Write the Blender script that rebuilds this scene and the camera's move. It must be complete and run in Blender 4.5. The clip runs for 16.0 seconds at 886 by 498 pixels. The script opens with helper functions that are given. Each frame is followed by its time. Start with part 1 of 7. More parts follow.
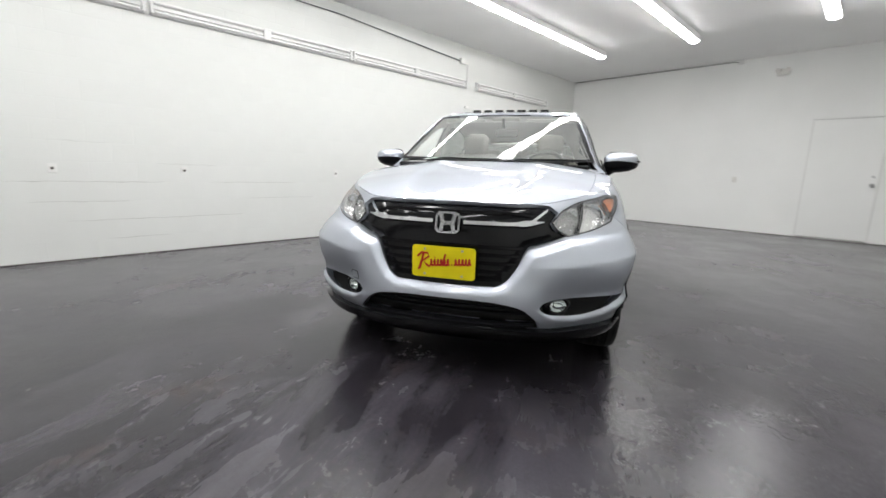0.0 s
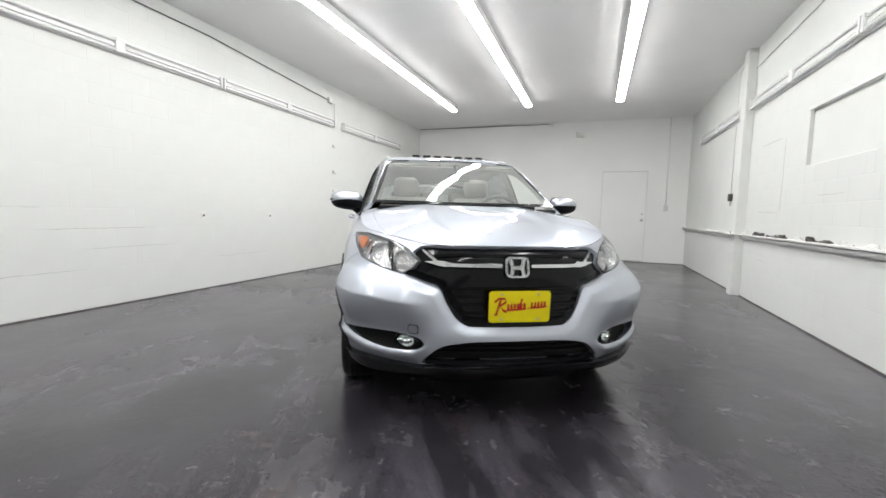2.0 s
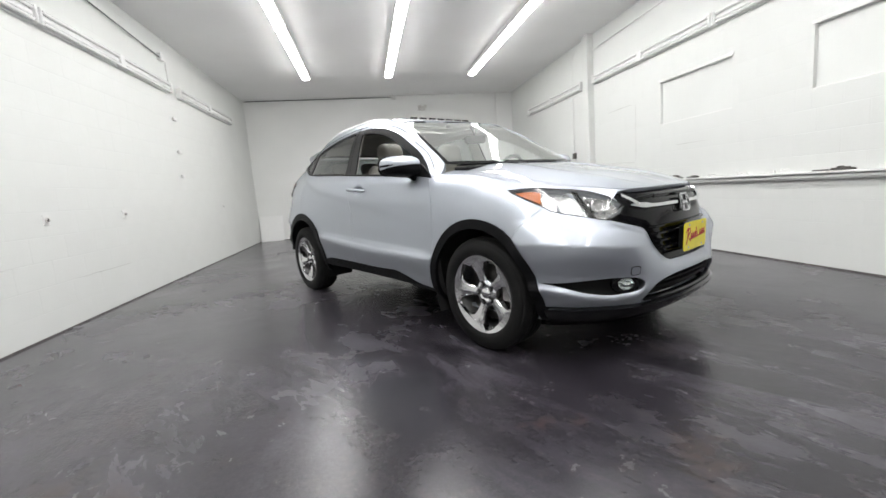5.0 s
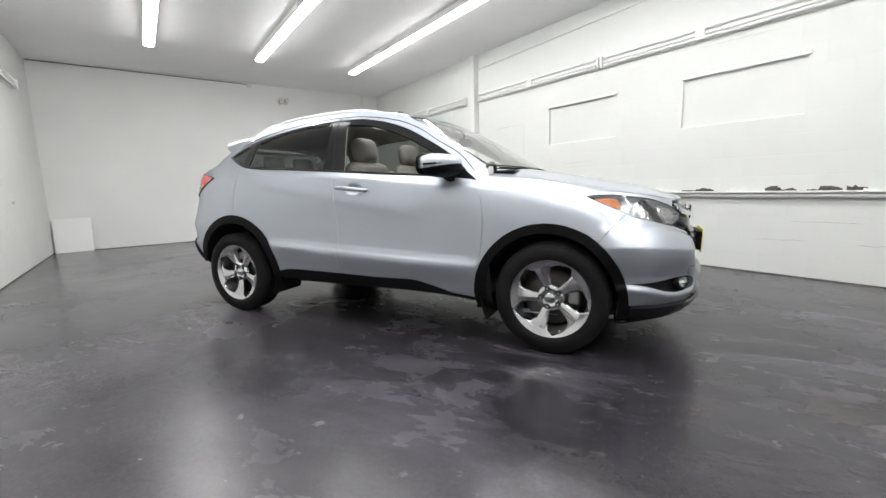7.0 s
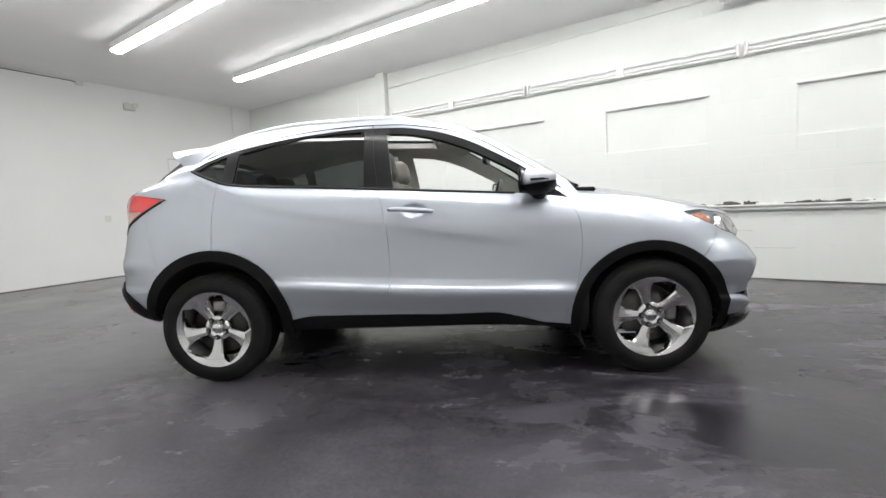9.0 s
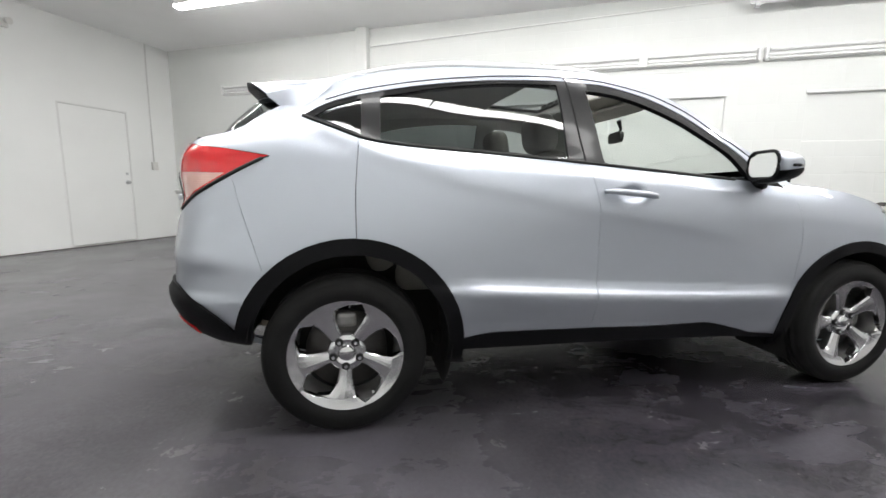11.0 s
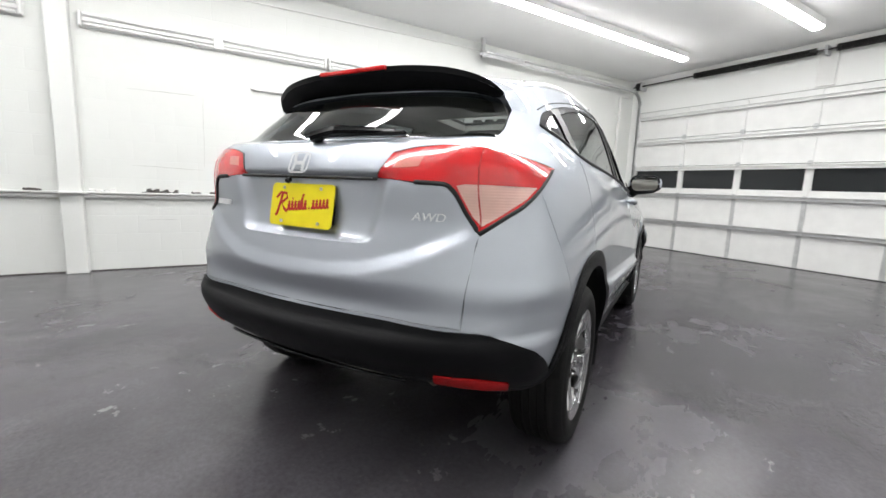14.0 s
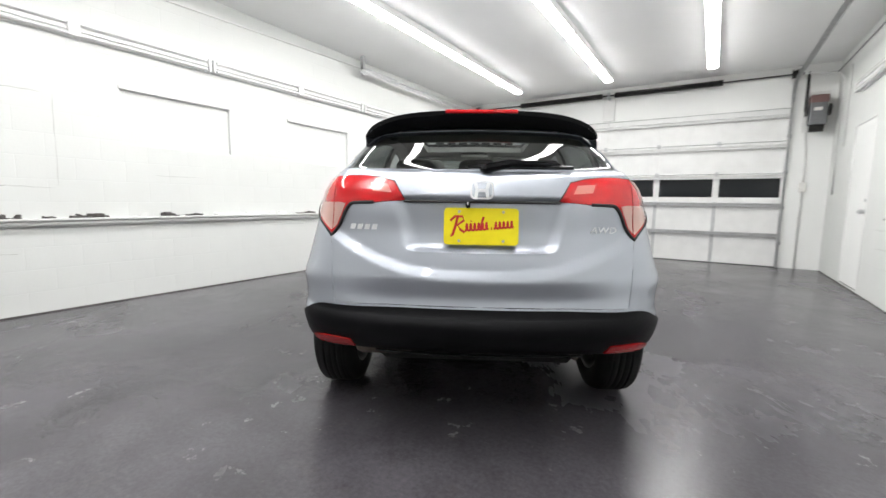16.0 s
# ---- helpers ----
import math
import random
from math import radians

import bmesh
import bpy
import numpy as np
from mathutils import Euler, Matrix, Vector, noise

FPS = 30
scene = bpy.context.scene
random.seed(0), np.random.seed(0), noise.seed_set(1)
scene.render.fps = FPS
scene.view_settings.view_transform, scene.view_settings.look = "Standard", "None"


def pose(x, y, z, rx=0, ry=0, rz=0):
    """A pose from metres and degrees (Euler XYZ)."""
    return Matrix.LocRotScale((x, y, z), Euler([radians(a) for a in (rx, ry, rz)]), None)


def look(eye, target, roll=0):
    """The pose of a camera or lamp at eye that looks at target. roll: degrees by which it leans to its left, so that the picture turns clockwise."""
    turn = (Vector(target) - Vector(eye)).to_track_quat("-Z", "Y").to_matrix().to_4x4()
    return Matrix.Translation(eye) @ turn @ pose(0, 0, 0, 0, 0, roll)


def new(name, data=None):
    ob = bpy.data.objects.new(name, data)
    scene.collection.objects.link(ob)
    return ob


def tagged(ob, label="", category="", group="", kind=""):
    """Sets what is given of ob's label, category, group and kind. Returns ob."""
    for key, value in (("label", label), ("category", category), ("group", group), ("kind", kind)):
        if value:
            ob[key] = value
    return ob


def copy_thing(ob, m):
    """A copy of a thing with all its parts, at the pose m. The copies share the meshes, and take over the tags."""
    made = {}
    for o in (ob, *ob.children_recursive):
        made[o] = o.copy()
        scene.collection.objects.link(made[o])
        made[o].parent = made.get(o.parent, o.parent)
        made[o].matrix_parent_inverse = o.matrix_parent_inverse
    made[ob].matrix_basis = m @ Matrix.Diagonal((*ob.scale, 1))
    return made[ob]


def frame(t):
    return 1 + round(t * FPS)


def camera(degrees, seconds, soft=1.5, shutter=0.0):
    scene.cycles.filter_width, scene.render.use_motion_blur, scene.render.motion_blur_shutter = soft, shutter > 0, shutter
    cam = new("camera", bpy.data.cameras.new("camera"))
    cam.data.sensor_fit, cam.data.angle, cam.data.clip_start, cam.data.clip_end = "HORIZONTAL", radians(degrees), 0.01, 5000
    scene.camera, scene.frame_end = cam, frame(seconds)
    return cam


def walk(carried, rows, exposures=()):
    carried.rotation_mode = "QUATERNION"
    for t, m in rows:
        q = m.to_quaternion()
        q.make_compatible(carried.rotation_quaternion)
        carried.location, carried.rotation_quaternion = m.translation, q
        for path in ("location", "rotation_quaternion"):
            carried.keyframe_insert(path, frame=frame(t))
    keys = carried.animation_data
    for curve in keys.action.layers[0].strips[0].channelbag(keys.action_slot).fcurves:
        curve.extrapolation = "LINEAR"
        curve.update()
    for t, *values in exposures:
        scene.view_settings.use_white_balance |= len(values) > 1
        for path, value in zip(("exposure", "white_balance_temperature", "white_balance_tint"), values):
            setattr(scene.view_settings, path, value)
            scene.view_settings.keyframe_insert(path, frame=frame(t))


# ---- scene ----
cam = camera(93.0, 16.0, shutter=0.3)
PATH = [
    (0, (2.397, -3.194, 1.025), (1.003, -1.807, 0.662), 1.7),
    (0.5, (2.229, -3.35, 1.031), (1.043, -1.786, 0.649), -2.1),
    (1, (2.003, -3.483, 1.022), (0.886, -1.854, 0.704), 0.0),
    (1.5, (1.694, -3.65, 1.05), (0.91, -1.827, 0.8), 1.0),
    (2, (1.362, -3.827, 1.042), (0.685, -1.953, 0.874), 1.4),
    (2.5, (1.017, -3.946, 1.025), (0.393, -2.056, 0.827), 1.0),
    (3, (0.648, -3.985, 1.018), (0.196, -2.058, 0.732), 1.1),
    (5.3, (-0.935, -3.791, 0.942), (-0.411, -1.882, 0.66), -4.1),
    (5.5, (-1.082, -3.71, 0.936), (-0.427, -1.84, 0.659), -3.5),
    (6, (-1.368, -3.572, 0.979), (-0.547, -1.762, 0.755), -1.4),
    (6.5, (-1.694, -3.382, 0.995), (-0.665, -1.687, 0.734), -1.8),
    (7, (-1.974, -3.124, 0.995), (-0.83, -1.51, 0.703), -1.6),
    (7.5, (-2.204, -2.849, 1.009), (-0.906, -1.344, 0.785), -2.4),
    (8, (-2.419, -2.541, 1.025), (-0.949, -1.205, 0.787), -1.5),
    (8.5, (-2.575, -2.168, 1.016), (-1.022, -0.946, 0.711), -2.9),
    (9, (-2.712, -1.805, 1.023), (-1.037, -0.733, 0.812), -2.6),
    (9.5, (-2.79, -1.423, 1.019), (-1.018, -0.524, 0.792), -1.8),
    (10, (-2.822, -0.983, 1.021), (-1.021, -0.145, 0.788), -2.8),
    (10.2, (-2.821, -0.817, 1.02), (-1.006, -0.015, 0.767), -2.2),
    (12.5, (-2.756, 1.069, 1.044), (-0.783, 0.837, 0.81), 2.9),
    (13, (-2.731, 1.442, 1.073), (-0.86, 0.769, 0.862), 0.8),
    (13.5, (-2.639, 1.775, 1.046), (-0.837, 0.951, 0.772), 0.8),
    (14, (-2.521, 2.099, 1.049), (-0.832, 1.069, 0.759), 2.2),
    (14.5, (-2.377, 2.448, 1.052), (-0.855, 1.178, 0.787), -0.6),
    (15, (-2.189, 2.74, 1.047), (-0.805, 1.319, 0.787), 0.3),
    (15.5, (-1.986, 3.027, 1.072), (-0.684, 1.531, 0.815), 0.3),
    (16, (-1.789, 3.292, 1.07), (-0.721, 1.616, 0.843), 0.8),
]
EXPOSURES = [(0.0, 0.0), (5.0, 0.0), (9.0, 0.05), (13.0, 0.17), (16.0, 0.2)]
walk(cam, [(t, look(eye, target, roll)) for t, eye, target, roll in PATH], EXPOSURES)

# ---- world and light ----
LAMP_GLOW = 29.0
world = bpy.data.worlds.new("world")
scene.world = world
world.use_nodes = True
world.node_tree.nodes["Background"].inputs[0].default_value = (0.9, 0.95, 1.0, 1)
world.node_tree.nodes["Background"].inputs[1].default_value = 0.02


# ---- materials ----
def mat(name, color, rough=0.5, metal=0.0, coat=0.0, coat_rough=0.03, bump=0.0, bump_scale=60.0,
        vary=0.0, vary_scale=3.0, trans=0.0, ior=1.45, emit=None, glow=0.0, spec=0.5, rough_vary=0.0, per_piece=0.0, edge=1.0, ribs=0.0):
    """A principled material with two scales of variation in colour, gloss and relief."""
    m = bpy.data.materials.new(name)
    m.use_nodes = True
    nt = m.node_tree
    b = nt.nodes["Principled BSDF"]
    b.inputs["Base Color"].default_value = (*color, 1)
    b.inputs["Roughness"].default_value = rough
    b.inputs["Metallic"].default_value = metal
    b.inputs["Coat Weight"].default_value = coat
    b.inputs["Coat Roughness"].default_value = coat_rough
    b.inputs["Transmission Weight"].default_value = trans
    b.inputs["IOR"].default_value = ior
    b.inputs["Specular IOR Level"].default_value = spec
    if emit:
        b.inputs["Emission Color"].default_value = (*emit, 1)
        b.inputs["Emission Strength"].default_value = glow
    b.inputs["Specular Tint"].default_value = (edge, edge, edge, 1)
    tc = nt.nodes.new("ShaderNodeTexCoord")
    if vary or rough_vary or per_piece:
        big = nt.nodes.new("ShaderNodeTexNoise")
        big.inputs["Scale"].default_value = vary_scale
        big.inputs["Detail"].default_value = 6
        nt.links.new(tc.outputs["Object"], big.inputs["Vector"])
        if vary or per_piece:
            ramp = nt.nodes.new("ShaderNodeMapRange")
            ramp.inputs["From Min"].default_value, ramp.inputs["From Max"].default_value = 0.3, 0.7
            ramp.inputs["To Min"].default_value, ramp.inputs["To Max"].default_value = 1 - vary, 1 + vary
            nt.links.new(big.outputs["Fac"], ramp.inputs["Value"])
            mul = nt.nodes.new("ShaderNodeVectorMath")
            mul.operation = "SCALE"
            mul.inputs[0].default_value = color
            nt.links.new(ramp.outputs["Result"], mul.inputs["Scale"])
            out = mul.outputs["Vector"]
            if per_piece:
                info = nt.nodes.new("ShaderNodeObjectInfo")
                pr = nt.nodes.new("ShaderNodeMapRange")
                pr.inputs["To Min"].default_value, pr.inputs["To Max"].default_value = 1 - per_piece, 1.0
                nt.links.new(info.outputs["Random"], pr.inputs["Value"])
                m2 = nt.nodes.new("ShaderNodeVectorMath")
                m2.operation = "SCALE"
                nt.links.new(out, m2.inputs[0])
                nt.links.new(pr.outputs["Result"], m2.inputs["Scale"])
                out = m2.outputs["Vector"]
            nt.links.new(out, b.inputs["Base Color"])
        if rough_vary:
            rr = nt.nodes.new("ShaderNodeMapRange")
            rr.inputs["From Min"].default_value, rr.inputs["From Max"].default_value = 0.3, 0.7
            rr.inputs["To Min"].default_value, rr.inputs["To Max"].default_value = max(rough - rough_vary, 0.02), rough + rough_vary
            nt.links.new(big.outputs["Fac"], rr.inputs["Value"])
            nt.links.new(rr.outputs["Result"], b.inputs["Roughness"])
    if ribs:
        wave = nt.nodes.new("ShaderNodeTexWave")
        wave.bands_direction = "Z"
        wave.inputs["Scale"].default_value = ribs
        nt.links.new(tc.outputs["Object"], wave.inputs["Vector"])
        rb = nt.nodes.new("ShaderNodeBump")
        rb.inputs["Strength"].default_value, rb.inputs["Distance"].default_value = 0.14, 0.003
        nt.links.new(wave.outputs["Fac"], rb.inputs["Height"])
        nt.links.new(rb.outputs["Normal"], b.inputs["Normal"])
    elif bump:
        fine = nt.nodes.new("ShaderNodeTexNoise")
        fine.inputs["Scale"].default_value = bump_scale
        fine.inputs["Detail"].default_value = 4
        nt.links.new(tc.outputs["Object"], fine.inputs["Vector"])
        bm_ = nt.nodes.new("ShaderNodeBump")
        bm_.inputs["Strength"].default_value = bump
        bm_.inputs["Distance"].default_value = 0.01
        nt.links.new(fine.outputs["Fac"], bm_.inputs["Height"])
        nt.links.new(bm_.outputs["Normal"], b.inputs["Normal"])
    return m


def floor_material():
    """Dark sealed concrete: glossy purple-black sealer deepened by painted shade round the car, dull worn patches, a
    dusting and tyre smears.
    """
    m = bpy.data.materials.new("sealed_concrete")
    m.use_nodes = True
    nt = m.node_tree
    b = nt.nodes["Principled BSDF"]
    tc = nt.nodes.new("ShaderNodeTexCoord")

    def noise_at(scale, detail, rough, stretch=(1, 1, 1), turn=0.0, distort=0.0):
        mp = nt.nodes.new("ShaderNodeMapping")
        mp.vector_type = "TEXTURE"
        mp.inputs["Scale"].default_value = stretch
        mp.inputs["Rotation"].default_value = (0, 0, radians(turn))
        nt.links.new(tc.outputs["Object"], mp.inputs["Vector"])
        n = nt.nodes.new("ShaderNodeTexNoise")
        n.inputs["Scale"].default_value, n.inputs["Detail"].default_value = scale, detail
        n.inputs["Roughness"].default_value, n.inputs["Distortion"].default_value = rough, distort
        nt.links.new(mp.outputs["Vector"], n.inputs["Vector"])
        return n.outputs["Fac"]

    def ramp(value, lo, hi, a, c):
        r = nt.nodes.new("ShaderNodeMapRange")
        r.inputs["From Min"].default_value, r.inputs["From Max"].default_value = lo, hi
        r.inputs["To Min"].default_value, r.inputs["To Max"].default_value = a, c
        nt.links.new(value, r.inputs["Value"])
        return r.outputs["Result"]

    def mix(fac, a, c):
        x = nt.nodes.new("ShaderNodeMix")
        x.data_type = "RGBA"
        nt.links.new(fac, x.inputs["Factor"])
        for socket, value in ((x.inputs["A"], a), (x.inputs["B"], c)):
            if isinstance(value, tuple):
                socket.default_value = (*value, 1)
            else:
                nt.links.new(value, socket)
        return x.outputs["Result"]

    def maths(op, a, c):
        x = nt.nodes.new("ShaderNodeMath")
        x.operation = op
        for n, value in enumerate((a, c)):
            if isinstance(value, float):
                x.inputs[n].default_value = value
            else:
                nt.links.new(value, x.inputs[n])
        return x.outputs["Value"]

    patches = ramp(noise_at(2.4, 8, 0.66, (1.5, 1, 1), 117, 0.4), 0.50, 0.66, 0, 0.9)
    streaks = ramp(noise_at(3.2, 6, 0.58, (2.8, 1.0, 1), 117, 0.45), 0.49, 0.64, 0, 1)
    fine = noise_at(11.0, 7, 0.7, (6.0, 1.0, 1), 121, 0.25)
    where = ramp(noise_at(0.35, 2, 0.5), 0.38, 0.57, 0, 0.75)
    worn = maths("MULTIPLY", maths("MAXIMUM", patches, streaks), where)
    dust_sheen = ramp(noise_at(5.0, 8, 0.7), 0.55, 0.72, 0, 0.6)
    specks = ramp(noise_at(34.0, 4, 0.7), 0.64, 0.72, 0, 1)
    cloud = ramp(noise_at(0.9, 4, 0.55), 0.3, 0.7, 0, 1)
    # oval round the car: dark sealer whose colour also carries the under-car shade
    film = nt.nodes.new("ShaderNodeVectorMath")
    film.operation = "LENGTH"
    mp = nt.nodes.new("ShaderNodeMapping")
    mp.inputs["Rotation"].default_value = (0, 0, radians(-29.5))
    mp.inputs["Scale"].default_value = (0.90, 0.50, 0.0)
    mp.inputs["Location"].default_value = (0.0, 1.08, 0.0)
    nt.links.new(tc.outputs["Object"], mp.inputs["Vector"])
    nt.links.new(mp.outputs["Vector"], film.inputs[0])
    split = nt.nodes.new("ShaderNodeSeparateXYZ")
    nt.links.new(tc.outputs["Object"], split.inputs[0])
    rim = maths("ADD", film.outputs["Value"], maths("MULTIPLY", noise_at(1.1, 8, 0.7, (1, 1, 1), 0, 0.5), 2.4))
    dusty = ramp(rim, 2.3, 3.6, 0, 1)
    # paler to the rear: the walls' reflected sheen is put into the colour
    base = mix(maths("MULTIPLY", dusty, ramp(cloud, 0, 1, 0.75, 1.0)), FLOOR_SEALER_SHADE, mix(ramp(split.outputs["Y"], -4.0, 4.0, 0, 1), FLOOR_MID, FLOOR_REAR_SHEEN))
    spot = nt.nodes.new("ShaderNodeVectorMath")
    spot.operation = "DISTANCE"
    nt.links.new(tc.outputs["Object"], spot.inputs[0])
    spot.inputs[1].default_value = (-1.35, -0.75, 0.0)
    scuffed = maths("ADD", spot.outputs["Value"], maths("MULTIPLY", noise_at(0.8, 3, 0.6), 1.2))
    worn = maths("MULTIPLY", worn, ramp(scuffed, 1.9, 3.0, 1.0, 0.09))
    ahead = nt.nodes.new("ShaderNodeVectorMath")
    ahead.operation = "DISTANCE"
    nt.links.new(tc.outputs["Object"], ahead.inputs[0])
    ahead.inputs[1].default_value = (1.25, -3.1, 0.0)
    walked = ramp(maths("ADD", ahead.outputs["Value"], maths("MULTIPLY", noise_at(0.9, 3, 0.6), 1.2)), 1.3, 2.5, 0.75, 0.0)
    tracks = ramp(noise_at(4.0, 6, 0.62, (3.5, 1.0, 1), 117, 0.5), 0.44, 0.62, 0, 1)
    worn = maths("MAXIMUM", worn, maths("MULTIPLY", tracks, walked))
    base = mix(worn, base, FLOOR_WORN)
    base = mix(maths("MULTIPLY", ramp(fine, 0.50, 0.78, 0, 0.10), ramp(noise_at(0.9, 3, 0.5), 0.40, 0.62, 0.1, 1.0)), base, (0.105, 0.098, 0.110))
    base = mix(ramp(fine, 0.46, 0.28, 0, 0.12), base, (0.020, 0.018, 0.021))
    base = mix(maths("MULTIPLY", ramp(noise_at(1.4, 6, 0.7), 0.58, 0.70, 0, 0.35), ramp(split.outputs["Y"], -1.4, -2.4, 0, 1)), base, (0.115, 0.075, 0.055))
    base = mix(maths("MULTIPLY", dust_sheen, 0.55), base, (0.085, 0.075, 0.072))
    base = mix(maths("MULTIPLY", specks, 0.35), base, (0.17, 0.16, 0.15))
    grain = nt.nodes.new("ShaderNodeVectorMath")
    grain.operation = "SCALE"
    nt.links.new(base, grain.inputs[0])
    nt.links.new(maths("MULTIPLY", ramp(noise_at(1.7, 6, 0.62, (1.3, 1, 1), 117), 0.3, 0.7, 0.74, 1.26), ramp(noise_at(48.0, 5, 0.75), 0.3, 0.7, 0.80, 1.22)), grain.inputs["Scale"])
    nt.links.new(grain.outputs["Vector"], b.inputs["Base Color"])
    r0 = ramp(noise_at(0.8, 4, 0.6), 0.3, 0.7, FLOOR_GLOSS[0], FLOOR_GLOSS[1])
    r1 = maths("ADD", r0, maths("MULTIPLY", worn, FLOOR_GLOSS[2]))
    r2 = maths("ADD", maths("ADD", r1, maths("MULTIPLY", dust_sheen, 0.10)), ramp(fine, 0.3, 0.7, -0.015, 0.02))
    nt.links.new(r2, b.inputs["Roughness"])
    b.inputs["Specular IOR Level"].default_value = 0.5
    h = maths("ADD", maths("MULTIPLY", worn, -0.25), maths("MULTIPLY", noise_at(22.0, 5, 0.6), 0.5))
    h = maths("ADD", h, maths("MULTIPLY", noise_at(2.5, 2, 0.5), 2.0))
    h = maths("ADD", h, maths("MULTIPLY", noise_at(75.0, 4, 0.7), 0.28))
    bp = nt.nodes.new("ShaderNodeBump")
    bp.inputs["Strength"].default_value, bp.inputs["Distance"].default_value = 0.22, 0.01
    nt.links.new(h, bp.inputs["Height"])
    nt.links.new(bp.outputs["Normal"], b.inputs["Normal"])
    return m


def pane(name, tint, index=1.5, rough=0.0, haze=0.0):
    """Thin glass: clear or tinted straight through, with a real glass sheen."""
    m = bpy.data.materials.new(name)
    m.use_nodes = True
    nt = m.node_tree
    nt.nodes.remove(nt.nodes["Principled BSDF"])
    clear, gloss, mix = nt.nodes.new("ShaderNodeBsdfTransparent"), nt.nodes.new("ShaderNodeBsdfGlossy"), nt.nodes.new("ShaderNodeMixShader")
    f0 = ((index - 1) / (index + 1)) ** 2
    weight, power, scale_ = nt.nodes.new("ShaderNodeLayerWeight"), nt.nodes.new("ShaderNodeMath"), nt.nodes.new("ShaderNodeMapRange")
    weight.inputs["Blend"].default_value = 0.5
    power.operation = "POWER"
    power.inputs[1].default_value = 4.0
    scale_.inputs["To Min"].default_value, scale_.inputs["To Max"].default_value = f0, 1.0
    nt.links.new(weight.outputs["Facing"], power.inputs[0])
    nt.links.new(power.outputs[0], scale_.inputs["Value"])
    clear.inputs["Color"].default_value = (*tint, 1)
    gloss.inputs["Roughness"].default_value = rough
    nt.links.new(scale_.outputs["Result"], mix.inputs[0])
    nt.links.new(clear.outputs[0], mix.inputs[1])
    nt.links.new(gloss.outputs[0], mix.inputs[2])
    out = mix.outputs[0]
    # pale veil painted over the glass to brighten it, beyond any dusty film
    if haze:
        dust_sheen, both_ = nt.nodes.new("ShaderNodeBsdfDiffuse"), nt.nodes.new("ShaderNodeMixShader")
        dust_sheen.inputs["Color"].default_value = (0.8, 0.82, 0.8, 1)
        both_.inputs[0].default_value = haze
        nt.links.new(out, both_.inputs[1])
        nt.links.new(dust_sheen.outputs[0], both_.inputs[2])
        out = both_.outputs[0]
    nt.links.new(out, nt.nodes["Material Output"].inputs["Surface"])
    return m


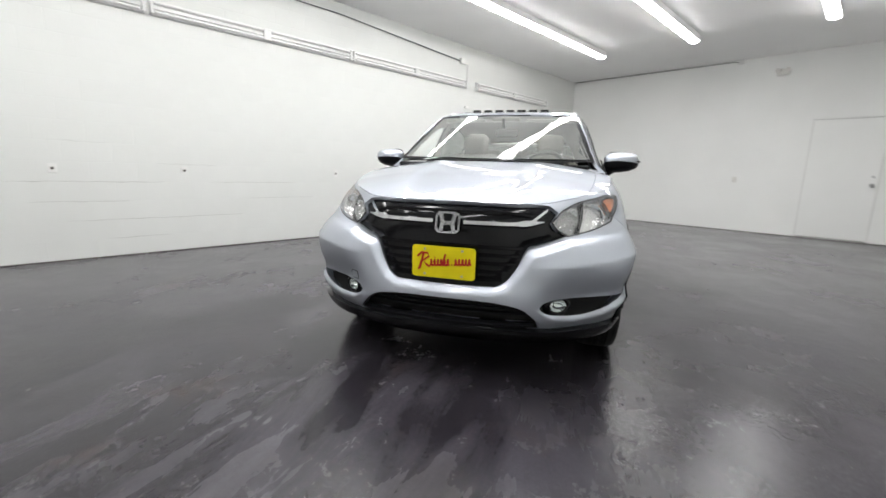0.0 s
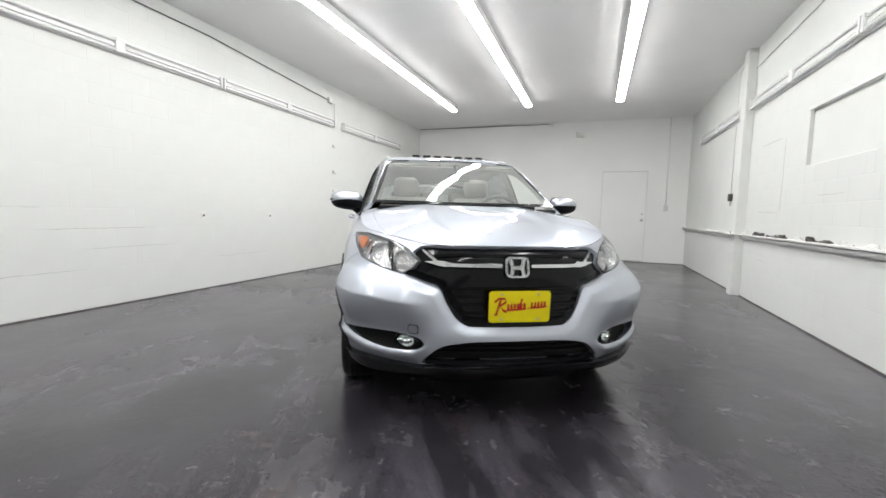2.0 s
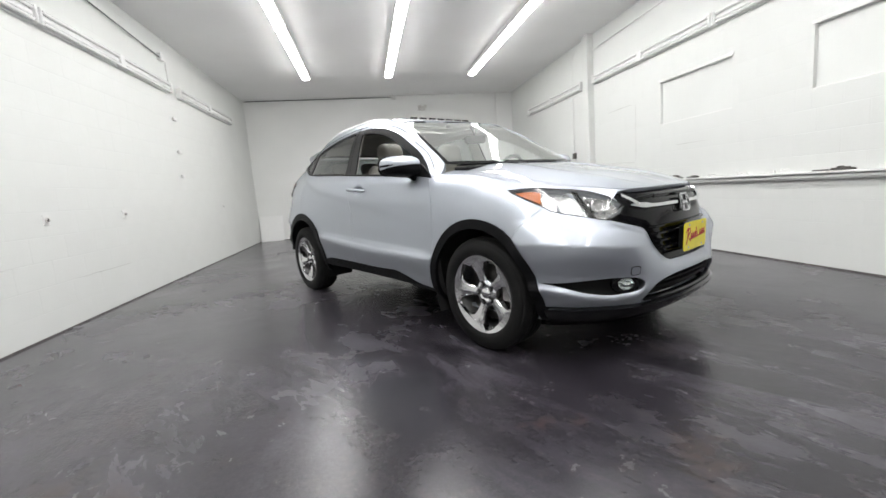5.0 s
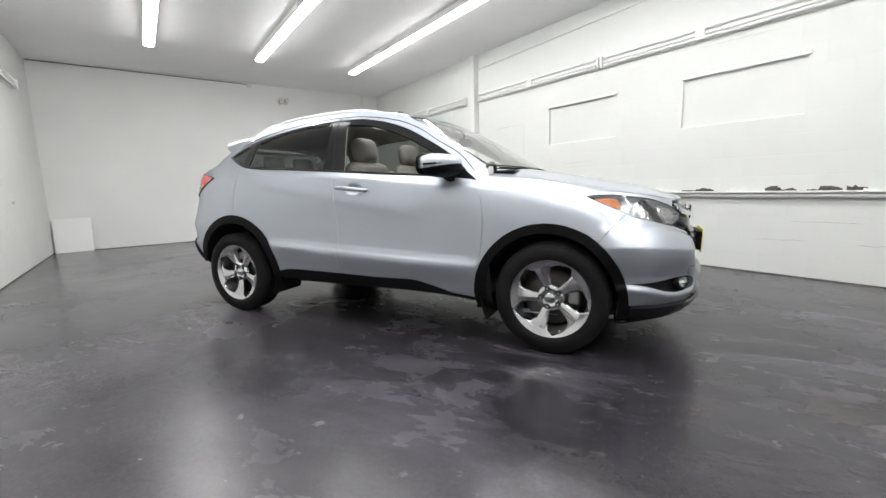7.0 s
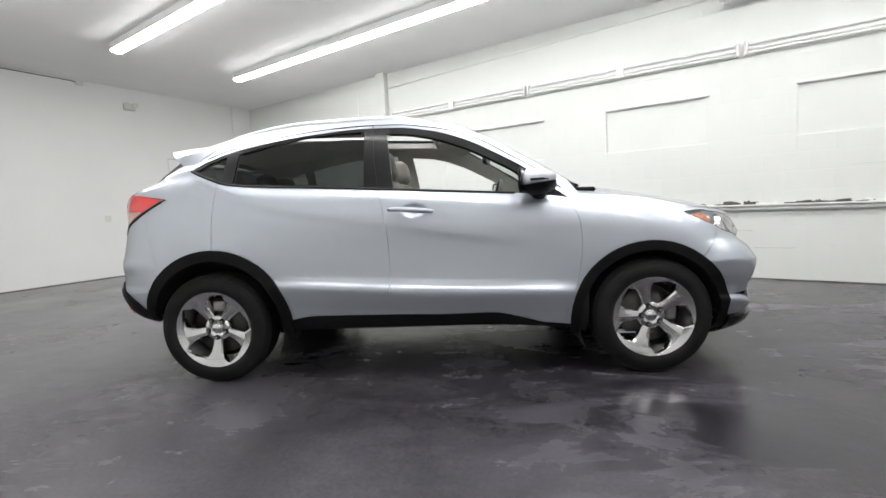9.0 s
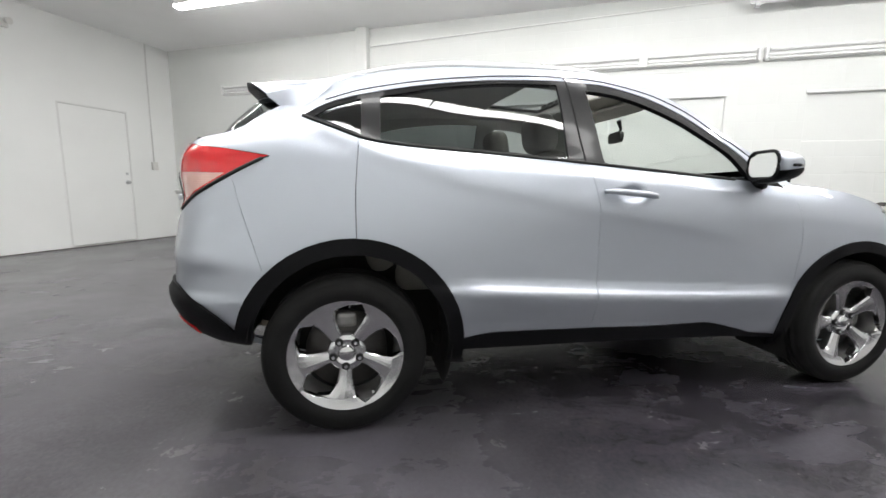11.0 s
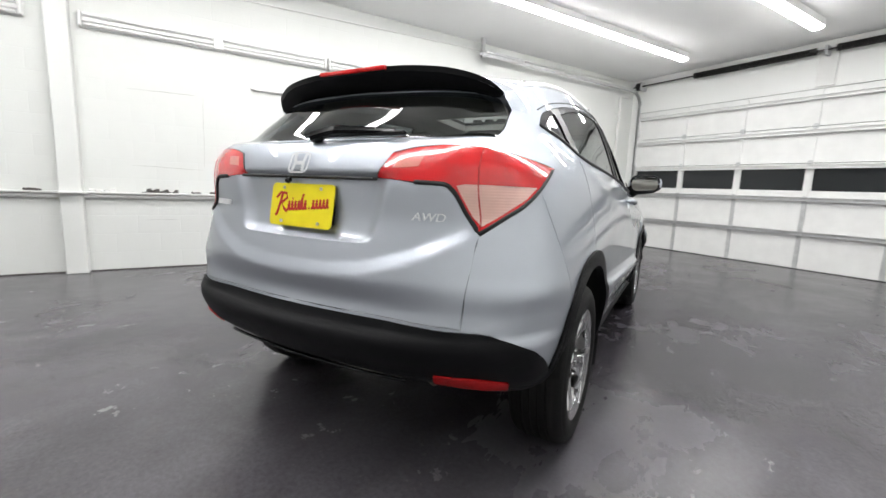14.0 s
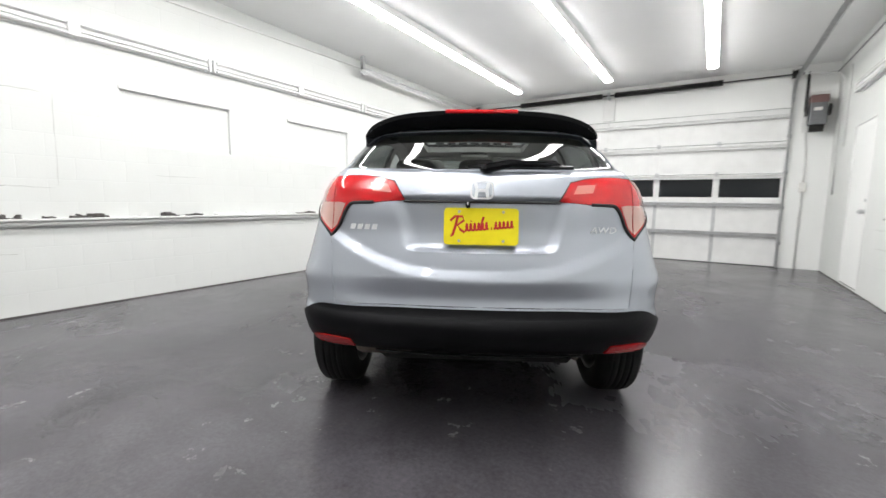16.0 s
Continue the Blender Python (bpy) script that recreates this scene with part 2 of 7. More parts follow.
FLOOR_SEALER_SHADE, FLOOR_MID, FLOOR_WORN = (0.022, 0.0195, 0.025), (0.064, 0.060, 0.068), (0.092, 0.085, 0.102)
FLOOR_REAR_SHEEN = (0.090, 0.085, 0.095)
FLOOR_GLOSS = (0.17, 0.30, 0.09)
M = dict(
    wall=mat("white_block_paint", (0.715, 0.725, 0.705), 0.55, bump=0.10, bump_scale=45, vary=0.03, vary_scale=1.3, per_piece=0.015),
    plaster=mat("white_wall_paint", (0.86, 0.865, 0.85), 0.6, bump=0.12, bump_scale=90, vary=0.03, vary_scale=0.8),
    ceiling=mat("ceiling_paint", (0.89, 0.89, 0.885), 0.6, bump=0.1, bump_scale=70, vary=0.04, vary_scale=0.6),
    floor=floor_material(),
    white_metal=mat("white_enamel", (0.78, 0.78, 0.77), 0.35, bump=0.05, vary=0.04, vary_scale=5),
    white_trim=mat("white_trim_paint", (0.76, 0.76, 0.745), 0.4, bump=0.1, bump_scale=120, vary=0.03),
    tube=mat("unlit_tube_glass", (0.85, 0.85, 0.84), 0.15, spec=0.6),
    diffuser=mat("lit_diffuser", (0.9, 0.9, 0.9), 0.4, emit=(1.0, 0.995, 0.985), glow=LAMP_GLOW),
    zinc=mat("galvanised_steel", (0.52, 0.525, 0.53), 0.42, 0.4, bump=0.1, bump_scale=30, vary=0.12, vary_scale=12),
    dark_steel=mat("dark_spring_steel", (0.035, 0.034, 0.033), 0.45, 0.6, vary=0.3, vary_scale=20),
    dark_paint=mat("peeled_dark_paint", (0.07, 0.065, 0.06), 0.6, vary=0.4, vary_scale=40),
    crack=mat("grey_crack_dirt", (0.42, 0.41, 0.39), 0.8, vary=0.3, vary_scale=20),
    grime_shade=mat("joint_grime_shade", (0.10, 0.09, 0.085), 0.8, vary=0.4, vary_scale=6),
    grey_box=mat("grey_motor_housing", (0.16, 0.165, 0.17), 0.45, 0.2, vary=0.1, vary_scale=20),
    red_cover=mat("dull_red_cover", (0.20, 0.115, 0.105), 0.5, vary=0.1),
    dark_glass=mat("tinted_door_pane", (0.012, 0.014, 0.016), 0.12, spec=0.5),
    paint=mat("silver_blue_car_paint", (0.49, 0.522, 0.58), 0.44, 0.80, coat=1.0, coat_rough=0.004, edge=0.40),
    black_gloss=mat("gloss_black_plastic", (0.006, 0.006, 0.007), 0.10, spec=0.28),
    black_plastic=mat("grained_black_plastic", (0.006, 0.006, 0.007), 0.5, spec=0.13, bump=0.15, bump_scale=400, vary=0.15, vary_scale=8),
    pillar=mat("gloss_black_pillar_film", (0.009, 0.009, 0.010), 0.30, coat=0.16, coat_rough=0.06, spec=0.28, vary=0.05),
    seal=mat("black_rubber_seal", (0.012, 0.012, 0.012), 0.6, vary=0.1),
    # near-black colour puts deep shade into gaps, wells and pockets
    void=mat("shade_black_inner", (0.008, 0.008, 0.008), 0.9, vary=0.1),
    rubber=mat("tyre_rubber", (0.010, 0.010, 0.010), 0.66, spec=0.22, bump=0.12, bump_scale=180, vary=0.25, vary_scale=10),
    alloy=mat("polished_alloy", (0.66, 0.66, 0.67), 0.17, 1.0, vary=0.05, vary_scale=8),
    barrel=mat("dusty_cast_alloy", (0.30, 0.295, 0.29), 0.42, 0.8, vary=0.25, vary_scale=14),
    iron=mat("cast_iron_disc", (0.06, 0.057, 0.055), 0.4, 0.8, vary=0.2, vary_scale=20),
    chrome=mat("chrome", (0.82, 0.83, 0.84), 0.06, 1.0, vary=0.02),
    silver=mat("satin_silver_plastic", (0.80, 0.81, 0.82), 0.30, 0.35, vary=0.03),
    glass=pane("clear_glass", (0.93, 0.97, 0.95)),
    # haze here: some dust, mostly the bright ceiling's sheen painted in
    screen=pane("windscreen_glass", (0.91, 0.965, 0.93), 1.9, haze=0.13),
    tint=pane("privacy_glass", (0.26, 0.285, 0.28), 1.6),
    # haze here only lightens the headlight
    lens=pane("clear_lens", (0.95, 0.95, 0.95), 1.5, haze=0.04),
    reflector=mat("lamp_reflector", (0.88, 0.88, 0.88), 0.09, 0.85, bump=0.7, bump_scale=55),
    amber=mat("amber_lens", (0.60, 0.16, 0.03), 0.12, bump=0.3, bump_scale=140, coat=0.8),
    red_lens=mat("red_tail_lens", (0.62, 0.009, 0.013), 0.14, coat=1.0, vary=0.12, vary_scale=9, bump=0.08, bump_scale=90),
    pale_red_lens=mat("pale_red_lens", (0.75, 0.24, 0.20), 0.14, coat=1.0, bump=0.4, bump_scale=120, vary=0.1),
    pale_lens=mat("pale_ribbed_lens", (0.70, 0.42, 0.36), 0.16, coat=1.0, vary=0.06, vary_scale=14, ribs=36),
    dull_red=mat("red_reflector", (0.42, 0.009, 0.011), 0.25, bump=0.2, bump_scale=300, vary=0.2, vary_scale=40),
    yellow=mat("yellow_plate_paint", (0.82, 0.70, 0.008), 0.32, vary=0.05, vary_scale=15),
    red_ink=mat("red_plate_lettering", (0.45, 0.012, 0.012), 0.4, vary=0.05),
    seat=mat("grey_beige_leather", (0.21, 0.20, 0.18), 0.5, bump=0.2, bump_scale=220, vary=0.08, vary_scale=6),
    headliner=mat("pale_headliner_cloth", (0.66, 0.65, 0.62), 0.9, bump=0.2, bump_scale=500, vary=0.05),
    dash=mat("dark_dashboard_vinyl", (0.075, 0.073, 0.070), 0.6, bump=0.2, bump_scale=300, vary=0.1),
    mirror=mat("mirror_glass", (0.85, 0.86, 0.87), 0.02, 1.0),
    board=mat("white_foam_board", (0.90, 0.90, 0.89), 0.6, vary=0.03, vary_scale=2),
    rust=mat("heat_stained_steel", (0.20, 0.17, 0.14), 0.4, 0.8, vary=0.3, vary_scale=20),
    plastic_white=mat("white_switch_plastic", (0.72, 0.71, 0.68), 0.4, vary=0.05, vary_scale=20),
)


# ---- mesh helpers ----
def part(name, bm, material, parent=None, label="", smooth=False):
    """Links a bmesh as one mesh object under a thing or a part."""
    me = bpy.data.meshes.new(name)
    bm.to_mesh(me)
    bm.free()
    for m in material if isinstance(material, (list, tuple)) else [material]:
        me.materials.append(m)
    if smooth:
        for p in me.polygons:
            p.use_smooth = True
    ob = new(name, me)
    if parent:
        ob.parent = parent
    if label:
        tagged(ob, label)
    return ob


def empty(name, m=None):
    ob = new(name)
    ob.empty_display_size = 0.1
    if m is not None:
        ob.matrix_world = m
    return ob


def add_box(bm, lo, hi, bevel=0.0, seg=1, mi=0):
    c = [(a + b) / 2 for a, b in zip(lo, hi)]
    s = [b - a for a, b in zip(lo, hi)]
    r = bmesh.ops.create_cube(bm, size=1, matrix=Matrix.LocRotScale(c, None, s))
    vs = r["verts"]
    if bevel:
        es = list({e for v in vs for e in v.link_edges})
        out = bmesh.ops.bevel(bm, geom=es, offset=bevel, segments=seg, affect="EDGES", profile=0.5)
        vs = [v for v in out["verts"]] or vs
    if mi:
        for f in {f for v in vs for f in v.link_faces}:
            f.material_index = mi
    return vs


def box(lo, hi, bevel=0.0, seg=1):
    bm = bmesh.new()
    add_box(bm, lo, hi, bevel, seg)
    return bm


def add_cyl(bm, p0, p1, r, seg=16, r2=None, caps=True):
    p0, p1 = Vector(p0), Vector(p1)
    d = p1 - p0
    q = d.to_track_quat("Z", "Y").to_matrix().to_4x4()
    out = bmesh.ops.create_cone(bm, cap_ends=caps, segments=seg, radius1=r, radius2=r if r2 is None else r2, depth=d.length,
                                matrix=Matrix.Translation((p0 + p1) / 2) @ q)
    return out["verts"]


def cyl(p0, p1, r, seg=16, r2=None):
    bm = bmesh.new()
    add_cyl(bm, p0, p1, r, seg, r2)
    return bm


def add_tube(bm, path, r, seg=10, closed=False):
    """A round pipe along a path of points."""
    pts = [Vector(p) for p in path]
    rings = []
    up = Vector((0, 0, 1))
    for i, p in enumerate(pts):
        a = pts[i - 1] if i or closed else p
        b = pts[(i + 1) % len(pts)] if i + 1 < len(pts) or closed else p
        d = (b - a).normalized()
        side = d.cross(up)
        if side.length < 1e-3:
            side = d.cross(Vector((1, 0, 0)))
        side.normalize()
        over = side.cross(d)
        rad = r[i] if isinstance(r, (list, tuple)) else r
        rings.append([bm.verts.new(p + rad * (math.cos(k * 2 * math.pi / seg) * side + math.sin(k * 2 * math.pi / seg) * over)) for k in range(seg)])
    n = len(rings)
    for i in range(n if closed else n - 1):
        a, b = rings[i], rings[(i + 1) % n]
        for k in range(seg):
            bm.faces.new((a[k], a[(k + 1) % seg], b[(k + 1) % seg], b[k]))
    if not closed:
        bm.faces.new(list(reversed(rings[0])))
        bm.faces.new(rings[-1])
    return rings


def tube(path, r, seg=10):
    bm = bmesh.new()
    add_tube(bm, path, r, seg)
    return bm


def bend(path, radius=0.06, steps=5):
    """Rounds the inner corners of a path."""
    pts = [Vector(p) for p in path]
    out = [pts[0]]
    for a, b, c in zip(pts, pts[1:], pts[2:]):
        k = min(radius, (b - a).length / 2, (c - b).length / 2)
        s, e = b + (a - b).normalized() * k, b + (c - b).normalized() * k
        for i in range(steps + 1):
            t = i / steps
            out.append(s * (1 - t) ** 2 + b * 2 * t * (1 - t) + e * t * t)
    return out + [pts[-1]]


def add_lathe(bm, profile, seg=48, axis="X", mi=0):
    """Turns a profile of (radius, along) about an axis through the origin."""
    rings = []
    for r, a in profile:
        ring = []
        for k in range(seg):
            c, s = math.cos(2 * math.pi * k / seg), math.sin(2 * math.pi * k / seg)
            co = (a, r * c, r * s) if axis == "X" else (r * c, r * s, a)
            ring.append(bm.verts.new(co))
        rings.append(ring)
    for a, b in zip(rings, rings[1:]):
        for k in range(seg):
            f = bm.faces.new((a[k], a[(k + 1) % seg], b[(k + 1) % seg], b[k]))
            f.material_index = mi
            f.smooth = True
    return rings


def add_prism(bm, outline, lift, flip=False):
    """Extrudes a flat outline: lift(u, v, k) gives the place of an outline point on the front (k=1) and back (k=0)."""
    a = [bm.verts.new(lift(u, v, 1)) for u, v in outline]
    b = [bm.verts.new(lift(u, v, 0)) for u, v in outline]
    n = len(outline)
    faces = [bm.faces.new(a), bm.faces.new(list(reversed(b)))]
    for k in range(n):
        faces.append(bm.faces.new((b[k], b[(k + 1) % n], a[(k + 1) % n], a[k])))
    bmesh.ops.recalc_face_normals(bm, faces=faces)
    return faces


def rounded(w, h, r, steps=5):
    """The outline of a rounded rectangle about the origin."""
    out = []
    for cx, cy, a0 in ((w / 2 - r, h / 2 - r, 0), (-w / 2 + r, h / 2 - r, 90), (-w / 2 + r, -h / 2 + r, 180), (w / 2 - r, -h / 2 + r, 270)):
        for k in range(steps + 1):
            a = radians(a0 + 90 * k / steps)
            out.append((cx + r * math.cos(a), cy + r * math.sin(a)))
    return out


# ---- the garage: shell ----
XW, XE, YN, YS, ZC, TH = -3.345, 3.29, 7.10, -5.94, 3.345, 0.2
DOOR_X0, DOOR_X1, DOOR_Z = -2.78, 3.09, 2.70
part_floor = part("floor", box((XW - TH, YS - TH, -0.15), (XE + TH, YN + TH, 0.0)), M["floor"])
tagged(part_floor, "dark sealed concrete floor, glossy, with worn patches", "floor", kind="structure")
bm = bmesh.new()
add_box(bm, (XW - TH, YS - TH, ZC), (XE + TH, YN + TH, ZC + 0.15))
tagged(part("ceiling", bm, M["ceiling"]), "smooth white painted ceiling", "ceiling", kind="structure")


def add_wall_grid(bm, axis, plane, back, spans, heights, holes):
    """A wall of thickness plane..back, cut along spans and heights, leaving the holes (a0, a1, z0, z1) out."""
    cuts_a = sorted({*spans, *[h[0] for h in holes], *[h[1] for h in holes]})
    cuts_z = sorted({*heights, *[h[2] for h in holes], *[h[3] for h in holes]})
    lo, hi = min(plane, back), max(plane, back)
    for a0, a1 in zip(cuts_a, cuts_a[1:]):
        for z0, z1 in zip(cuts_z, cuts_z[1:]):
            ca, cz = (a0 + a1) / 2, (z0 + z1) / 2
            if any(h[0] < ca < h[1] and h[2] < cz < h[3] for h in holes):
                continue
            if axis == "x":
                add_box(bm, (lo, a0, z0), (hi, a1, z1))
            else:
                add_box(bm, (a0, lo, z0), (a1, hi, z1))
    bmesh.ops.remove_doubles(bm, verts=bm.verts, dist=1e-5)
    inner = {}
    for f in bm.faces:
        key = tuple(sorted(tuple(round(c, 4) for c in v.co) for v in f.verts))
        inner.setdefault(key, []).append(f)
    bmesh.ops.delete(bm, geom=[f for fs in inner.values() if len(fs) > 1 for f in fs], context="FACES")


WINDOWS = [(0.24, 1.37), (-1.75, -0.61), (-3.75, -2.57)]
WIN_Z = (1.59, 2.14)
SIDE_DOOR = (-4.62, -3.74, 0.03, 2.15)
BACK_DOOR = (1.46, 2.44, 0.02, 2.14)
bm = bmesh.new()
add_wall_grid(bm, "x", XW, XW - TH, (YS - TH, YN + TH), (0, ZC), [SIDE_DOOR])
wall_west = tagged(part("wall_west", bm, M["wall"]), "white painted concrete block wall", "wall", kind="structure")
bm = bmesh.new()
add_wall_grid(bm, "x", XE, XE + TH, (YS - TH, YN + TH), (0, ZC), [(*w, *WIN_Z) for w in WINDOWS])
wall_east = tagged(part("wall_east", bm, M["wall"]), "white painted concrete block wall with walled-up windows", "wall", kind="structure")
bm = bmesh.new()
add_wall_grid(bm, "y", YN, YN + TH, (XW, XE), (0, ZC), [BACK_DOOR])
wall_north = tagged(part("wall_north", bm, M["plaster"]), "smooth white painted end wall", "wall", kind="structure")
bm = bmesh.new()
add_wall_grid(bm, "y", YS, YS - TH, (XW, XE), (0, ZC), [(DOOR_X0, DOOR_X1, -0.01, DOOR_Z)])
wall_south = tagged(part("wall_south", bm, M["plaster"]), "white painted wall above the roller door", "wall", kind="structure")

# walled-up windows: a recessed panel of two boards in a plain reveal, with a head strip
for n, (y0, y1) in enumerate(WINDOWS):
    w = empty(f"window_{n + 1}", Matrix.Translation((XE, (y0 + y1) / 2, WIN_Z[0])))
    tagged(w, "walled-up window recess painted white", "window", kind="structure")
    ym, hw, h = 0.0, (y1 - y0) / 2, WIN_Z[1] - WIN_Z[0]
    for s in (-1, 1):
        a, b = sorted((0.0, s * hw))
        part("panel", box((0.035, a, 0.0), (0.10, b, h)), M["wall"], w)
    part("window_frame", box((-0.012, -hw - 0.02, h - 0.002), (0.034, hw + 0.02, h + 0.035), 0.004), M["white_trim"], w)
    part("window_sill", box((0.0, -hw, -0.001), (0.034, hw, 0.012), 0.003), M["white_trim"], w)

# thin dark joint where the walls stand on the floor
for name, lo, hi in (("baseboard", (XW, YS, 0.0), (XW + 0.006, YN, 0.012)), ("baseboard", (XE - 0.006, YS, 0.0), (XE, YN, 0.012)),
                     ("baseboard", (XW + 0.006, YN - 0.006, 0.0), (XE - 0.006, YN, 0.012))):
    tagged(part(name, box(lo, hi), M["grime_shade"]), "grimy dark joint along the wall's foot", "joint", kind="structure")


def flush_door(name, width, height, m, knob_side, label):
    d = empty(name, m)
    tagged(d, label, "door", kind="structure")
    part("leaf", box((-width / 2 + 0.012, -0.01, 0.012), (width / 2 - 0.012, 0.032, height - 0.012), 0.003), M["plaster"], d)
    for s in (-1, 1):
        part("jamb", box((s * width / 2 - 0.012, -0.02, 0), (s * width / 2 + 0.012, 0.06, height), 0.002), M["seal"] if s == 0 else M["white_trim"], d)
    part("head", box((-width / 2 - 0.012, -0.02, height - 0.008), (width / 2 + 0.012, 0.06, height + 0.012), 0.002), M["white_trim"], d)
    # dark strips painted in for the shade above and below the leaf
    part("shadow_gap", box((-width / 2 + 0.012, 0.0, height - 0.013), (width / 2 - 0.012, 0.03, height - 0.008)), M["grime_shade"], d)
    part("threshold_gap", box((-width / 2 + 0.012, -0.004, 0.0), (width / 2 - 0.012, 0.03, 0.012)), M["grime_shade"], d)
    bm = bmesh.new()
    x = knob_side * (width / 2 - 0.075)
    add_cyl(bm, (x, -0.01, 0.98), (x, -0.035, 0.98), 0.013, 12)
    bmesh.ops.create_uvsphere(bm, u_segments=14, v_segments=10, radius=0.028, matrix=Matrix.Translation((x, -0.052, 0.98)))
    add_cyl(bm, (x, -0.009, 0.98), (x, -0.014, 0.98), 0.034, 16)
    part("door_knob", bm, M["zinc"], d, smooth=True)
    part("deadbolt", cyl((x, -0.009, 1.12), (x, -0.022, 1.12), 0.022, 14), M["zinc"], d)
    return d


flush_door("door_1", BACK_DOOR[1] - BACK_DOOR[0], BACK_DOOR[3] - BACK_DOOR[2], Matrix.Translation(((BACK_DOOR[0] + BACK_DOOR[1]) / 2, YN + 0.012, 0.02)), 1,
           "flush white painted door, closed, in the end wall")
flush_door("door_2", SIDE_DOOR[1] - SIDE_DOOR[0], SIDE_DOOR[3] - SIDE_DOOR[2], Matrix.Translation((XW - 0.012, (SIDE_DOOR[0] + SIDE_DOOR[1]) / 2, 0.03)) @ pose(0, 0, 0, 0, 0, 90), 1,
           "flush white side door, closed, in the block wall")

# ---- ceiling lamps: three rows of four wraparound fittings ----
ROWS_X, LAMP_Y = (-1.625, -0.04, 1.67), (-4.90, 4.94)
LAMP_L = (LAMP_Y[1] - LAMP_Y[0]) / 4


def ceiling_lamp():
    lamp = empty("ceiling_lamp")
    tagged(lamp, "long white wraparound fluorescent ceiling lamp, lit", "lamp", "ceiling lamps")
    h = LAMP_L / 2
    part("housing", box((-0.077, -h + 0.02, -0.090), (0.077, h - 0.02, 0.0), 0.006), M["white_metal"], lamp)
    bm = bmesh.new()
    prof = [(-0.071, -0.088), (-0.071, -0.097), (-0.060, -0.110), (-0.04, -0.123), (0.0, -0.127), (0.04, -0.123), (0.060, -0.110), (0.071, -0.097), (0.071, -0.088)]
    a = [bm.verts.new((x, -h + 0.018, z)) for x, z in prof]
    b = [bm.verts.new((x, h - 0.018, z)) for x, z in prof]
    for k in range(len(prof) - 1):
        bm.faces.new((a[k], b[k], b[k + 1], a[k + 1]))
    bm.faces.new((a[-1], b[-1], b[0], a[0]))
    bm.faces.new(list(reversed(a)))
    bm.faces.new(b)
    bmesh.ops.recalc_face_normals(bm, faces=bm.faces)
    part("diffuser", bm, M["diffuser"], lamp, "glowing white prismatic diffuser")
    for s in (-1, 1):
        part("end_cap", box((-0.074, s * h - 0.012, -0.12), (0.074, s * h + 0.012, -0.002), 0.006), M["white_metal"], lamp)
    return lamp


first = ceiling_lamp()
first.matrix_world = Matrix.Translation((ROWS_X[0], LAMP_Y[0] + LAMP_L / 2, ZC))
for x in ROWS_X:
    for k in range(4):
        if (x, k) != (ROWS_X[0], 0):
            copy_thing(first, Matrix.Translation((x, LAMP_Y[0] + LAMP_L * (k + 0.5), ZC)))


# ---- unlit twin-tube strip lights along both long walls ----
def strip_light(length):
    s = empty("strip_light")
    tagged(s, "unlit white twin-tube strip light on the wall", "wall lamp", "strip lights on the walls")
    h = length / 2
    part("back_plate", box((0.0, -h, -0.075), (0.03, h, 0.075), 0.006), M["white_metal"], s)
    part("spine", box((0.028, -h + 0.01, -0.02), (0.06, h - 0.01, 0.02), 0.01, 2), M["white_metal"], s)
    for z in (-0.047, 0.047):
        part("fluorescent_tube", cyl((0.062, -h + 0.03, z), (0.062, h - 0.03, z), 0.017, 12), M["tube"], s, smooth=False)
    for e in (-1, 1):
        part("lamp_holder", box((0.0, e * h - 0.015, -0.075), (0.085, e * h + 0.015, 0.075), 0.012, 2), M["white_metal"], s)
    part("middle_clip", box((0.02, -0.05, -0.07), (0.084, 0.05, 0.07), 0.012, 2), M["white_metal"], s)
    return s


STRIPS = [(5.84, 3.38), (2.95, 0.49), (0.42, -2.01), (-2.09, -4.57)]
proto = strip_light(2.46)
made = 0
for wall_x, rz in ((XW, 0), (XE, 180)):
    for y0, y1 in STRIPS:
        if wall_x == XW and y0 == 5.84:
            y0, y1 = 5.80, 3.20
        mid = (y0 + y1) / 2
        z = 2.66 if wall_x == XW else 2.585
        place = pose(wall_x, mid, z, 0, 0, rz)
        if made == 0:
            proto.matrix_world = place
        else:
            copy_thing(proto, place)
        made += 1


# ---- pipes, conduits, ledge and small wall fittings ----
def pipe(name, path, r, material, label, category="pipe", group="", clips=(), radius=0.06):
    p = part(name, tube(bend(path, radius), r, 10), M[material], smooth=True)
    tagged(p, label, category, group)
    for c, n in clips:
        bm = bmesh.new()
        add_box(bm, [a - 0.014 - r * (1 - abs(k)) for a, k in zip(c, n)], [a + 0.014 + r * (1 - abs(k)) for a, k in zip(c, n)], 0.003)
        part("pipe_clip", bm, M[material], p)
    return p


xe = XE - 0.05
tagged(part("pilaster", box((XE - 0.115, 3.03, 0.0), (XE, 3.215, ZC), 0.006), M["wall"]), "white painted pier standing out from the block wall", "pilaster", kind="structure")
pipe("conduit", [(XE - 0.012, 3.76, 1.40), (XE - 0.012, 3.76, 3.20), (XE - 0.012, 3.56, 3.30)], 0.005, "white_trim", "thin white conduit rising up the wall", radius=0.12)
pipe("conduit", [(XE - 0.014, 3.28, 3.08), (XE - 0.014, -1.7, 3.22), (XE - 0.014, -5.2, 3.26)], 0.009, "white_trim", "thin white conduit high along the wall")
pipe("conduit", [(XE - 0.03, YN, 0.82), (XE - 0.03, -5.50, 0.82), (XE - 0.03, -5.50, 3.0), (XE - 0.03, -5.78, 3.02)], 0.028, "white_trim",
     "white painted pipe run along the wall at hip height", radius=0.09)
